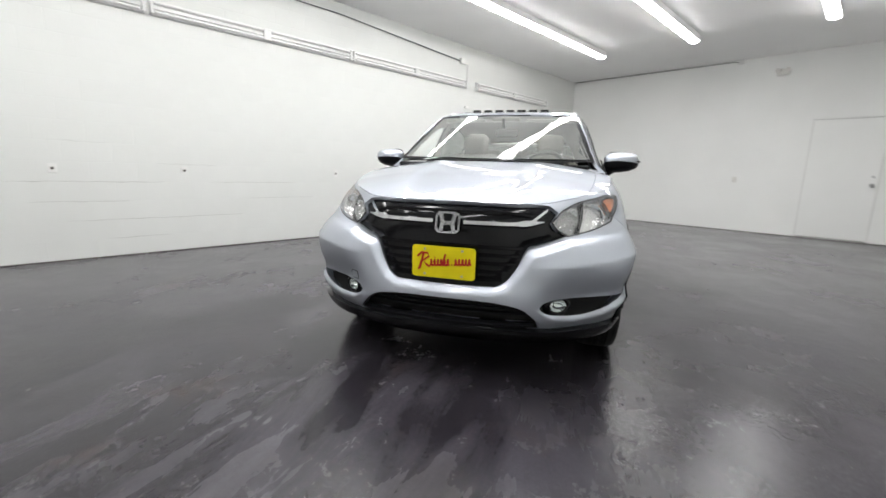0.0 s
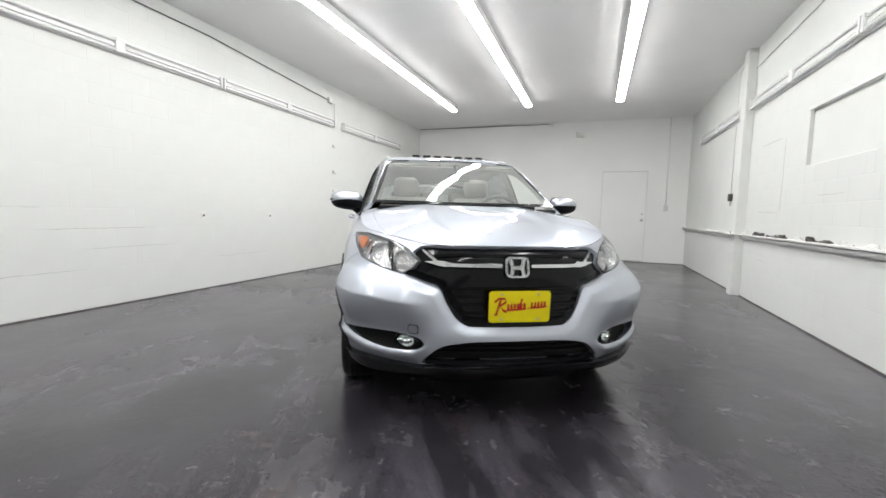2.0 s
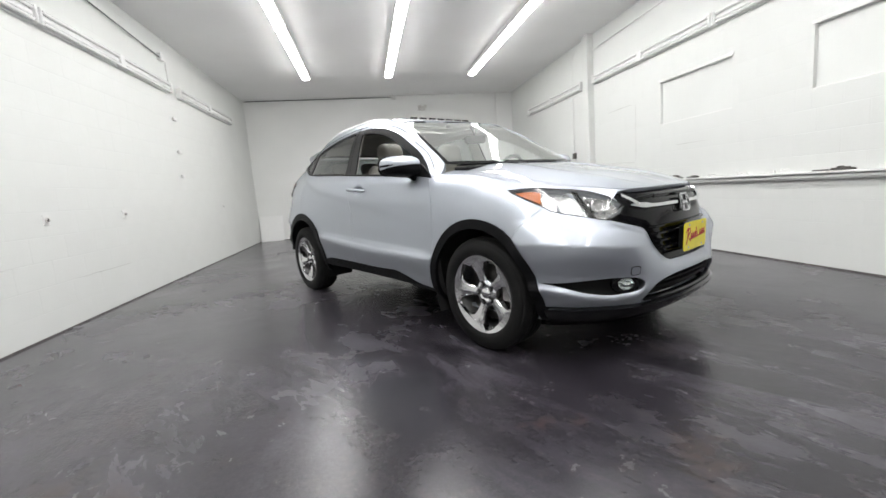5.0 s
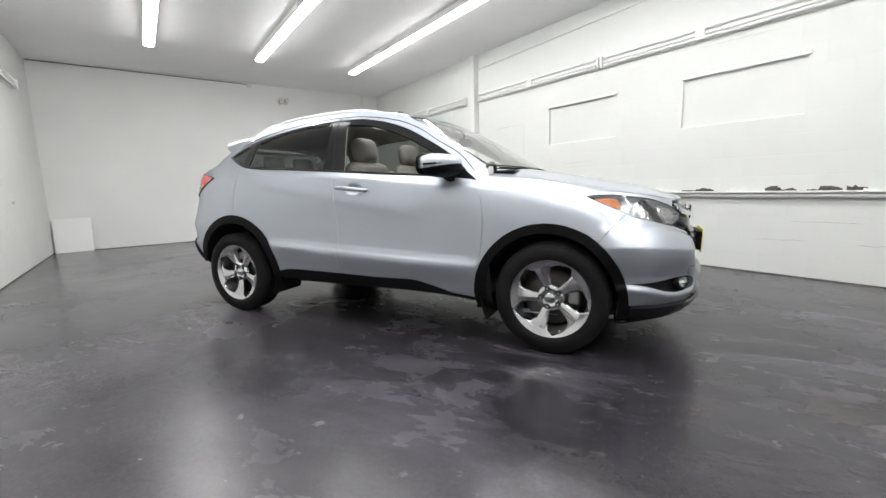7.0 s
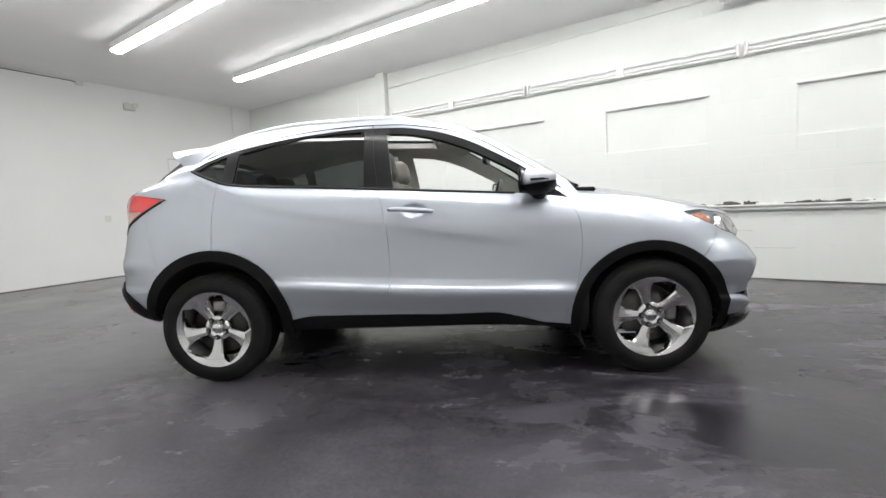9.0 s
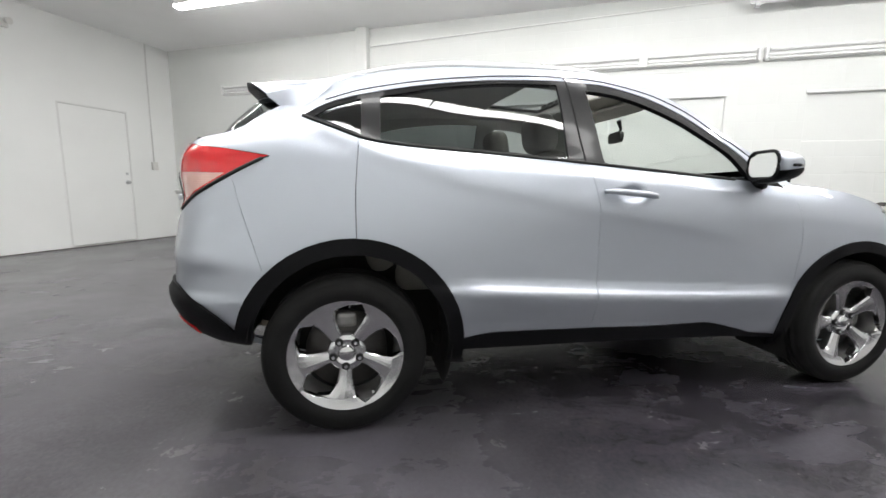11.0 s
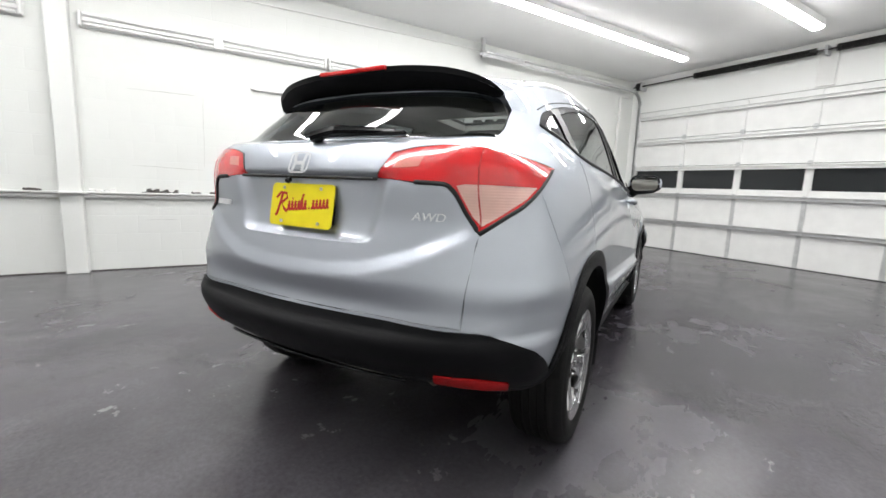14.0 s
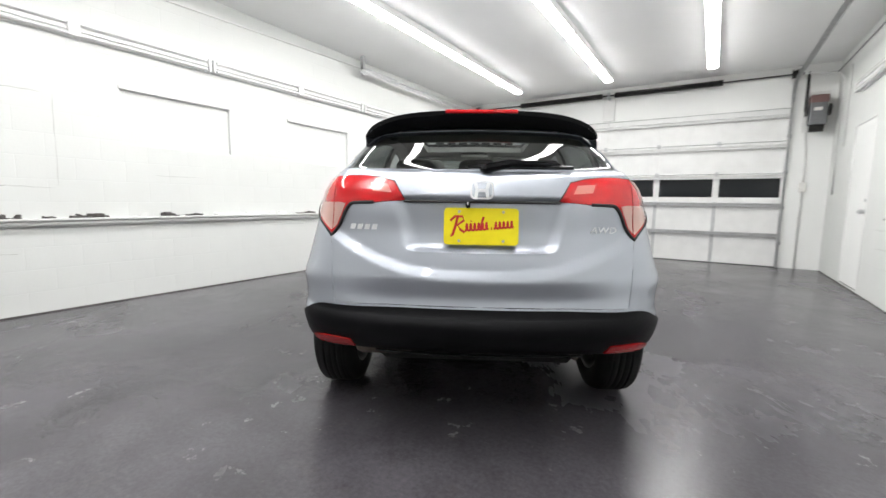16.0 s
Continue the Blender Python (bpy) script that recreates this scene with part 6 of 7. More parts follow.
for s in (1, -1):
    part("chrome_wing", nose_bar([(s * x, .795 + .012 * max(0, (x - .30) / .14)) for x in xs(.075, .44, 12)], lambda x: .014 if abs(x) < .32 else .014 + .012 * (abs(x) - .32) / .04 if abs(x) < .36 else max(.003, .026 - .30 * (abs(x) - .36)), .014, -.014), M["chrome"], car, "chrome bar across the grille")
    part("chrome_tip", nose_bar([(s * x, .806 + (x - .385) * .85) for x in xs(.385, .452, 6)], lambda x: .016 - .09 * (abs(x) - .385), .012, -.016), M["chrome"], car, "chrome flick rising from the grille bar")
    part("grille_brow", nose_bar([(s * x, .852 - .02 * (x - .25) / .2) for x in xs(.0 + .25, .43, 8)], .010, .006, -.016), M["black_gloss"], car)
part("grille_brow", nose_bar([(x, .848) for x in xs(-.25, .25, 12)], .012, .006, -.016), M["black_gloss"], car)
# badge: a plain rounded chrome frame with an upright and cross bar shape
pb, _ = nose_y(0, .790)


def badge(base, normal_tilt, scale, parent, name="badge", finish="chrome"):
    bm = bmesh.new()
    out, inn = rounded(.108 * scale, .092 * scale, .024 * scale, 4), rounded(.090 * scale, .074 * scale, .018 * scale, 4)
    va = [bm.verts.new((x, 0, z)) for x, z in out]
    vb = [bm.verts.new((x, 0, z)) for x, z in inn]
    n = len(out)
    faces = [bm.faces.new((va[k], va[(k + 1) % n], vb[(k + 1) % n], vb[k])) for k in range(n)]
    for s in (-1, 1):
        faces.append(bm.faces.new([bm.verts.new((s * x * scale, 0, z * scale)) for x, z in ((.040, .038), (.022, .038), (.014, -.002), (.020, -.038), (.036, -.038), (.030, 0))]))
    faces.append(bm.faces.new([bm.verts.new((x * scale, 0, z * scale)) for x, z in ((-.018, .006), (.018, .006), (.018, -.010), (-.018, -.010))]))
    bmesh.ops.solidify(bm, geom=faces, thickness=.010 * scale)
    bmesh.ops.recalc_face_normals(bm, faces=bm.faces)
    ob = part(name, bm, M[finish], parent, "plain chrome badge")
    ob.matrix_local = base @ normal_tilt
    return ob


badge(Matrix.Translation((0, pb[1] - .004, .790)), pose(0, 0, 0, -12, 0, 0), 1.12, car)
part("badge_back", box((-.05, pb[1] + .006, .745), (.05, pb[1] + .012, .835), .004), M["black_gloss"], car)
both("fog_pocket_liner", [fs("fog_pocket", off=-.045)], M["void"], car, "black fog lamp pocket")
panel("lower_intake", [fs("intake", off=-.045)], M["void"], car)
panel("front_splitter", [fs("splitter", off=.026, flange=.06)], M["black_gloss"], car, "black plastic chin splitter")
for z, w in ((.405, .36), (.375, .40)):
    part("intake_slat", nose_bar([(x, z) for x in xs(-w, w, 16)], .005, .006, -.03), M["black_plastic"], car)
part("intake_lip", nose_bar([(x, .326) for x in xs(-.44, .44, 18)], .007, .010, -.004), M["black_gloss"], car)
for s in (1, -1):
    p, n = nose_y(.535, .420)
    fog = empty("fog_light", Matrix.Translation((s * p[0], p[1], p[2])) @ Vector((s * n[0], n[1], n[2])).to_track_quat("Z", "Y").to_matrix().to_4x4() @ Matrix.Diagonal((1.45, 1.0, 1.0, 1.0)))
    fog.parent = car
    tagged(fog, "small oval fog light with a chrome reflector")
    bm = bmesh.new()
    add_lathe(bm, [(.001, -.045), (.018, -.038), (.027, -.022), (.030, -.010)], 20, "Z")
    part("reflector", bm, M["chrome"], fog)
    bm = bmesh.new()
    add_lathe(bm, [(.030, -.012), (.035, -.006), (.047, -.010), (.050, -.03)], 20, "Z")
    part("bezel", bm, M["black_gloss"], fog)
    bm = bmesh.new()
    add_lathe(bm, [(.030, -.012), (.022, -.006), (.012, -.004), (.001, -.003)], 20, "Z")
    part("lens", bm, M["glass"], fog)
    hl = panel("headlight", [fs("headlight", off=.001), fs("headlight_divider", off=.001), fs("headlight_amber", off=.001)], M["lens"], car, "clear wraparound headlight", (s,))
    panel("housing", [fs("headlight", off=-.036), fs("headlight_amber", off=-.03)], M["reflector"], hl, "silver lamp housing", (s,))
    panel("divider", [fs("headlight_divider", off=-.018, flange=.035)], M["black_gloss"], hl, "black bar between the reflectors", (s,))
    panel("turn_signal", [fs("headlight_amber", off=-.012)], M["amber"], hl, "amber turn signal", (s,))
    for cx, cz, r, bulb in ((.665, .835, .062, "chrome"), (.555, .815, .042, "amber")):
        p, n = nose_y(cx, cz)
        q = Matrix.Translation((s * p[0], p[1], p[2])) @ Vector((s * n[0] * .45, n[1], n[2] * .5)).to_track_quat("Z", "Y").to_matrix().to_4x4()
        bm = bmesh.new()
        add_lathe(bm, [(.004, -.085), (r * .3, -.082), (r * .5, -.072), (r * .7, -.058), (r * .86, -.042), (r, -.025), (r * 1.05, -.022), (r * 1.05, -.05)], 14, "Z")
        bmesh.ops.transform(bm, matrix=q, verts=bm.verts)
        part("reflector_bowl", bm, M["chrome"], hl, "faceted chrome reflector bowl")
        bm = bmesh.new()
        bmesh.ops.create_uvsphere(bm, u_segments=12, v_segments=8, radius=.016, matrix=q @ Matrix.Translation((0, 0, -.055)))
        part("bulb_shield", bm, M[bulb], hl, smooth=True)
    for x0 in (.500, .516, .532, .548, .564, .580):
        part("flute", nose_bar([(s * (x0 + .003 * k), .765 + .016 * k) for k in range(7)] if x0 > .53 else [(s * (x0 + .003 * k), .790 + .010 * k) for k in range(7)], .005, .006, -.022), M["reflector"], hl, "clear ribbed lens flute")
    bm = bmesh.new()
    edge = FRONT.at(np.array(headlight)) + FRONT.normal(np.array(headlight)) * -.002
    add_tube(bm, [(s * x, y, z) for x, y, z in edge], .0035, 6, True)
    part("headlight_seal", bm, M["seal"], hl)
# tow eye cap
bm = bmesh.new()
p, n = nose_y(.50, .485)
q = Matrix.Translation((-p[0], p[1], p[2])) @ Vector((-n[0], n[1], n[2])).to_track_quat("Z", "Y").to_matrix().to_4x4()
faces = add_prism(bm, rounded(.046, .040, .01, 3), lambda u, v, k: (u, v, .003 * k - .002 * (1 - k)))
bmesh.ops.transform(bm, matrix=q, verts=bm.verts)
part("tow_eye_cap", bm, M["paint"], car)
bm = bmesh.new()
add_prism(bm, rounded(.054, .048, .012, 3), lambda u, v, k: (u, v, .0012 * k - .002 * (1 - k)))
bmesh.ops.transform(bm, matrix=q, verts=bm.verts)
part("tow_eye_gap", bm, M["seal"], car)


def licence_plate(name, m, label, back):
    pl = empty(name, m)
    pl.parent = car
    tagged(pl, label)
    bm = bmesh.new()
    add_prism(bm, rounded(.305, .152, .016), lambda u, v, k: (u, -.003 * k, v))
    part("plate", bm, M["yellow"], pl)
    # red script as plain flowing strokes

    def stroke(points, r0):
        bm = bmesh.new()
        add_tube(bm, [(x, 0, z) for x, z in points], r0, 6)
        bmesh.ops.transform(bm, matrix=Matrix.Translation((0, -.0035, 0)) @ Matrix.Diagonal((1, .3, 1, 1)), verts=bm.verts)
        part("lettering", bm, M["red_ink"], pl)

    def wave(x0, x1, humps, height):
        n = humps * 10
        return [(x0 + (x1 - x0) * k / n + .20 * height * math.sin(2 * math.pi * k / 10), (x0 + .1) * .08 + .08 * (x1 - x0) * k / n - .008 - .5 * height * math.cos(2 * math.pi * k / 10)) for k in range(n + 1)]

    stroke([(-.096, .040), (-.104, .004), (-.116, -.036), (-.124, -.040)], .0060)
    stroke([(-.126, .022), (-.106, .041), (-.076, .040), (-.070, .024), (-.098, .004), (-.082, -.016), (-.066, -.026)], .0055)
    stroke(wave(-.066, .030, 6, .028), .0054)
    stroke([(.010, .040), (.002, .012), (-.004, -.008)], .0052)
    stroke([(-.042, .020), (-.040, .022)], .0052)
    stroke([(.040, -.008), (.044, -.008)], .0056)
    stroke(wave(.052, .132, 5, .026), .0054)
    for px, pz in ((-.09, .060), (.09, .060), (-.09, -.060), (.09, -.060)):
        part("screw", cyl((px, -.003, pz), (px, -.0055, pz), .006, 10), M["zinc"], pl)
    part("plate_bracket", box((-.14, .0, -.06), (.14, back, .06), .004), M["black_plastic"], pl)
    return pl


licence_plate("licence_plate", Matrix.Translation((0, -2.113, .608)) @ pose(0, 0, 0, 2, 0, 0), "yellow dealer plate with red script", .03)
licence_plate("licence_plate", Matrix.Translation((0, 2.019, .968)) @ pose(0, 0, 0, -9, 0, 180) , "yellow dealer plate with red script", .03)

# ---- tail details ----
badge(Matrix.Translation((0, 2.026, 1.116)) @ pose(0, 0, 0, 0, 0, 180), pose(0, 0, 0, -22, 0, 0), .88, gate, finish="silver")
part("gate_handle", box((-.32, 1.995, 1.062), (.32, 2.023, 1.073), .004), M["seal"], gate)
part("camera_eye", cyl((.055, 2.02, 1.060), (.055, 2.032, 1.049), .010, 12), M["black_gloss"], gate)


def tail_mark(x0, x1, z, height, bars):
    """Raised chrome marks, drawn as plain slanted bars."""
    w = (x1 - x0) / bars
    for k in range(bars):
        x = x0 + k * w
        y = float(SIDE.at(SIDE.uv([(abs(x), z)], (0, 2), .6, 1.0))[0][1])
        bm = bmesh.new()
        pts = [(x, z - height / 2), (x + w * .62, z - height / 2), (x + w * .62 - .006, z + height / 2), (x - .006, z + height / 2)]
        add_prism(bm, pts, lambda u, v, q: (u, y + .001 + .005 * q, v))
        part("tail_mark", bm, M["silver"], gate)


tail_mark(.44, .57, .958, .022, 4)
cu = bpy.data.curves.new("awd", "FONT")
cu.body, cu.size, cu.extrude, cu.align_x, cu.shear = "AWD", .036, .002, "CENTER", .2
awd = new("lettering", cu)
dg = bpy.context.evaluated_depsgraph_get()
me = bpy.data.meshes.new_from_object(awd.evaluated_get(dg))
bpy.data.objects.remove(awd)
me.materials.append(M["silver"])
awd = new("awd_lettering", me)
awd.parent = gate
yb = float(SIDE.at(SIDE.uv([(.50, .957)], (0, 2), .6, 1.0))[0][1])
awd.matrix_local = Matrix.Translation((-.502, yb + .013, .946)) @ pose(0, 0, 0, 90, 0, 180 + 8) @ Matrix.Diagonal((1.25, 1, 1, 1))
bm = bmesh.new()
lip_uv = np.array(RU(curve2([(.44, .440), (.24, .436), (0, .434)], .03)))
lip_line = [tuple(p) for p in SIDE.at(lip_uv) + SIDE.normal(lip_uv) * .020]
add_tube(bm, lip_line + [(-x, y, z) for x, y, z in lip_line[::-1][1:]], .006, 6)
part("bumper_lip", bm, M["black_gloss"], car, "gloss black lower bumper lip", smooth=True)
# wiper on the back glass
bm = bmesh.new()
add_tube(bm, [(-.02, 1.985, 1.206), (-.12, 1.975, 1.226), (-.33, 1.930, 1.222)], [.019, .018, .009], 8)
add_box(bm, (-.38, 1.930, 1.206), (.06, 1.952, 1.222), .004)
bmesh.ops.create_uvsphere(bm, u_segments=12, v_segments=8, radius=.024, matrix=Matrix.Translation((-.02, 1.965, 1.205)) @ Matrix.Diagonal((1.3, 1, .8, 1)))
part("rear_wiper", bm, M["black_gloss"], car, "black rear wiper")
# exhaust and the dark underside
bm = bmesh.new()
add_cyl(bm, (-.44, 1.70, .365), (-.455, 1.835, .362), .019, 16)
add_tube(bm, [(-.40, 1.2, .32), (-.44, 1.70, .365)], .022, 10)
part("exhaust_pipe", bm, M["rust"], car, "stained steel exhaust tip", smooth=True)
part("muffler", box((.30, 1.45, .32), (.60, 1.80, .44), .05, 3), M["rust"], car, "stained steel silencer")
bm = bmesh.new()
add_box(bm, (-.58, -1.80, .200), (.58, -.80, .30), .02)
add_box(bm, (-.64, -.86, .245), (.64, .90, .34), .03)
add_box(bm, (-.16, -.86, .205), (.16, .90, .26), .03)
add_box(bm, (-.50, .85, .25), (.50, 1.66, .42), .03)
part("underbody", bm, M["void"], car, "black underbody")
bm = bmesh.new()
add_box(bm, (-.60, 1.28, .26), (.60, 1.36, .34), .02)
add_cyl(bm, (-.68, 1.305, .32), (.68, 1.305, .32), .045, 12)
add_cyl(bm, (-.68, -1.305, .32), (.68, -1.305, .32), .04, 12)
part("axles", bm, M["iron"], car)

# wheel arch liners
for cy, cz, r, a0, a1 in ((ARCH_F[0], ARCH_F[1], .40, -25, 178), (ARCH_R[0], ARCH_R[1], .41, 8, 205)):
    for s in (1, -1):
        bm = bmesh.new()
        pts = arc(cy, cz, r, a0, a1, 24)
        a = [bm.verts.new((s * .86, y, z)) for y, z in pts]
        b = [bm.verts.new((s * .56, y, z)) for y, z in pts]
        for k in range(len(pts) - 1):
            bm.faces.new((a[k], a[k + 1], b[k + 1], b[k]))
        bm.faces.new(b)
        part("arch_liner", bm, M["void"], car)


# ---- wheels ----
def wheel(m, seed, caliper):
    w = empty("wheel")
    w.parent = car
    w.matrix_local = m
    tagged(w, "black tyre on a polished five-spoke alloy wheel")
    bm = bmesh.new()
    prof = [(.222, -.095), (.232, -.104), (.262, -.112), (.295, -.108), (.318, -.098), (.329, -.082), (.333, -.05)]
    for c in (-.045, -.015, .015, .045):
        prof += [(.334, c - .012), (.334, c - .004), (.326, c - .003), (.326, c + .003), (.334, c + .004), (.334, c + .012)]
    prof += [(.333, .05), (.329, .082), (.318, .098), (.306, .1045), (.304, .1045), (.302, .107), (.262, .112), (.244, .108), (.242, .1065), (.232, .104), (.226, .095)]
    add_lathe(bm, prof, 72)
    part("tyre", bm, M["rubber"], w, "black rubber tyre")
    bm = bmesh.new()
    add_lathe(bm, [(.217, .080), (.212, .06), (.205, .02), (.205, -.09), (.222, -.098)], 64)
    part("rim_barrel", bm, M["barrel"], w, smooth=True)
    bm = bmesh.new()
    add_lathe(bm, [(.03, .018), (.165, .018), (.168, .010), (.168, -.004)], 48)
    part("brake_disc", bm, M["iron"], w, "grey brake disc")
    bm = bmesh.new()
    add_box(bm, (-.02, .095, -.042), (.032, .160, .042), .018, 2)
    bmesh.ops.rotate(bm, verts=bm.verts, cent=(0, 0, 0), matrix=Matrix.Rotation(radians(caliper), 3, "X"))
    part("brake_caliper", bm, M["barrel"], w)
    # added near-black disc for the shade behind the spokes
    bm = bmesh.new()
    add_lathe(bm, [(.200, -.03), (.03, -.035)], 40)
    part("wheel_back", bm, M["void"], w)
    bm = bmesh.new()
    add_lathe(bm, [(.216, .078), (.222, .0915), (.227, .099), (.236, .1035), (.2395, .102), (.2405, .095)], 72)
    part("rim_lip", bm, M["alloy"], w, smooth=True)

    def facets(rows, cross, skirt):
        """A crisp-edged bar: rows of (r left, angle left, r right, angle right, depth), cut across by (place, drop)."""
        bm = bmesh.new()
        net = []
        for r0, a0, r1, a1, d in rows:
            line = []
            for t, drop in cross:
                r, a = r0 + (r1 - r0) * t, radians(a0 + (a1 - a0) * t + turn)
                line.append((d - drop, r * math.sin(a), r * math.cos(a)))
            net.append([(line[0][0] - skirt, *line[0][1:])] + line + [(line[-1][0] - skirt, *line[-1][1:])])
        for c in range(len(net[0]) - 1):
            strip = [[bm.verts.new(line[c]), bm.verts.new(line[c + 1])] for line in net]
            for p, q in zip(strip, strip[1:]):
                bm.faces.new((p[0], p[1], q[1], q[0])).smooth = True
        return bm, net

    for k in range(5):
        turn = 72 * k + seed
        # the arm runs out from the hub; a flat paddle stands proud across its end and thins along the rim
        arm, _ = facets([(.040, -36, .040, 36, .060), (.062, -25, .062, 25, .063), (.085, -18.5, .085, 18.5, .066), (.115, -15, .115, 15.5, .070),
                         (.150, -13.2, .150, 15, .077), (.182, -13.8, .187, 18.5, .085), (.207, -18, .211, 32, .088)],
                        ((0, .008), (.10, .001), (.26, -.001), (.42, -.002), (.66, .0), (.90, .003), (1, .010)), .034)
        spoke = part("spoke", arm, M["alloy"], w)
        pad, net = facets([(.186, -14.8, .198, 24, .0905), (.204, -19, .210, 34, .0940), (.2215, -23, .2225, 49, .0985), (.236, -23, .236, 49, .1042)],
                          ((0, .0015), (.05, 0), *((k / 12, 0) for k in range(1, 12)), (.97, 0), (1, .0015)), .026)
        inner = net[0]
        top = [pad.verts.new(c) for c in inner[1:-1]]
        low = [pad.verts.new((c[0] - .010, *c[1:])) for c in inner[1:-1]]
        for c in range(len(top) - 1):
            pad.faces.new((top[c], low[c], low[c + 1], top[c + 1]))
        part("paddle", pad, M["alloy"], spoke)
    bm = bmesh.new()
    add_lathe(bm, [(.080, .030), (.079, .056), (.072, .064), (.038, .067), (.034, .060), (.032, .060), (.030, .071), (.026, .074), (.001, .075)], 40)
    hub = part("hub", bm, M["alloy"], w)
    for k in range(5):
        a = radians(72 * k + seed)
        y, z = .056 * math.sin(a), .056 * math.cos(a)
        # flat near-black disc stands for the shade in the nut's pocket
        bm = bmesh.new()
        add_lathe(bm, [(.0170, .0655), (.0165, .0700), (.001, .0700)], 18)
        bmesh.ops.translate(bm, verts=bm.verts, vec=(0, y, z))
        part("lug_seat", bm, M["void"], hub)
        bm = bmesh.new()
        add_cyl(bm, (.066, y, z), (.079, y, z), .0095, 6, .0085)
        part("lug_nut", bm, M["chrome"], hub)
    for k in (0, 2):
        a = radians(72 * k + 36 + seed)
        part("valve", cyl((.07, .205 * math.sin(a), .205 * math.cos(a)), (.085, .20 * math.sin(a), .20 * math.cos(a)), .005, 8), M["chrome"], w)
    return w


WX = .757
for y, seeds, turned in ((-1.290, -17, 0), (1.297, -32, 90)):
    wheel(pose(-WX, y, .334, 0, 0, 180), seeds, turned)
    wheel(pose(WX, y, .334), seeds + 30, turned)

# ---- mirrors, handles, wipers ----
for s in (1, -1):
    mir = empty("door_mirror", Matrix.Translation((0, -.008, -.016)))
    mir.parent = car
    tagged(mir, "silver door mirror with an indicator strip")

    def shell(z0, z1, name, material, label):
        bm = bmesh.new()
        bmesh.ops.create_uvsphere(bm, u_segments=28, v_segments=18, radius=1.0)
        for v in bm.verts:
            x, y, z = v.co
            # blunt back face towards the tail, rounded nose
            y2 = y * (.140 if y < 0 else .045)
            sx = math.copysign(abs(x) ** .75, x)
            sz = math.copysign(abs(z) ** .75, z)
            v.co = (s * (.898 + .122 * sx), -.600 + y2 + .035 * sx, 1.150 + .064 * sz - .014 * (1 - sx) * (sz < 0))
        for level, up in ((z0, -1), (z1, 1)):
            bmesh.ops.bisect_plane(bm, geom=bm.verts[:] + bm.edges[:] + bm.faces[:], plane_co=(0, -.60, level), plane_no=(0, .12 * up, up), clear_outer=True)
        return part(name, bm, material, mir, label, smooth=True)

    shell(1.131, 2, "shell", M["paint"], "silver mirror shell")
    shell(0, 1.128, "lower_shell", M["black_plastic"], "black lower mirror shell")
    part("indicator_strip", tube([(s * .94, -.706, 1.150), (s * .985, -.672, 1.150), (s * 1.018, -.615, 1.148), (s * 1.022, -.575, 1.147)], .007, 6), M["black_gloss"], mir)
    bm = bmesh.new()
    add_prism(bm, rounded(.185, .105, .04, 5), lambda u, v, k: (s * (.90 + u), -.556 + .006 * k + .03 * u / .1, 1.150 + v))
    part("mirror_glass", bm, M["mirror"], mir, "mirror glass")
    bm = bmesh.new()
    add_tube(bm, [(s * (.90 + u), -.552 + .03 * u / .1, 1.150 + v) for u, v in rounded(.20, .120, .045, 5)], .008, 6, True)
    part("mirror_rim", bm, M["black_plastic"], mir)
    bm = bmesh.new()
    add_tube(bm, [(s * .79, -.66, 1.075), (s * .82, -.64, 1.088), (s * .86, -.61, 1.108)], [.045, .036, .030], 10)
    part("mirror_stalk", bm, M["black_plastic"], mir, smooth=True)
    bm = bmesh.new()
    add_prism(bm, [(-.826, 1.046), (-.66, 1.062), (-.66, 1.155), (-.70, 1.140)], lambda u, v, k: (s * (.792 - .42 * (v - 1.05) + .010 * k - .06 * max(0, -u - .66)), u, v))
    part("sail_panel", bm, M["black_plastic"], mir)
    # handles
    for y0, z0 in ((.068, 1.000),):
        h = empty("door_handle", Matrix.Translation((s * .868, y0, z0)))
        h.parent = car
        tagged(h, "body-coloured pull handle")
        bm = bmesh.new()
        path = spline([(s * -.006, .126, .007), (s * .022, .100, .008), (s * .032, .0, .001), (s * .024, -.10, -.009), (s * -.006, -.124, -.013)], 22)
        add_tube(bm, [tuple(p) for p in path], [.010 + .005 * math.sin(math.pi * k / 21) for k in range(22)], 10)
        part("grip", bm, M["paint"], h, smooth=True)
for x0, x1, y0, y1 in ((-.62, -.10, -.925, -1.045), (-.08, .50, -1.045, -.985)):
    bm = bmesh.new()
    add_tube(bm, [(x0, y0, 1.106), ((x0 + x1) / 2, (y0 + y1) / 2 - .012, 1.108), (x1, y1, 1.098)], [.005, .007, .010], 8)
    add_tube(bm, [(x0 - .02, y0 + .012, 1.104), (x1 - .05, y1 + .012, 1.100)], .004, 6)
    part("wiper", bm, M["black_plastic"], car, "black windscreen wiper")
part("cowl_panel", box((-.66, -1.03, 1.060), (.66, -.90, 1.090), .01), M["black_plastic"], car, "black cowl panel")


# ---- cabin ----
def cushion(lo, hi, bevel, seg=3):
    bm = bmesh.new()
    add_box(bm, lo, hi, bevel, seg)
    return bm


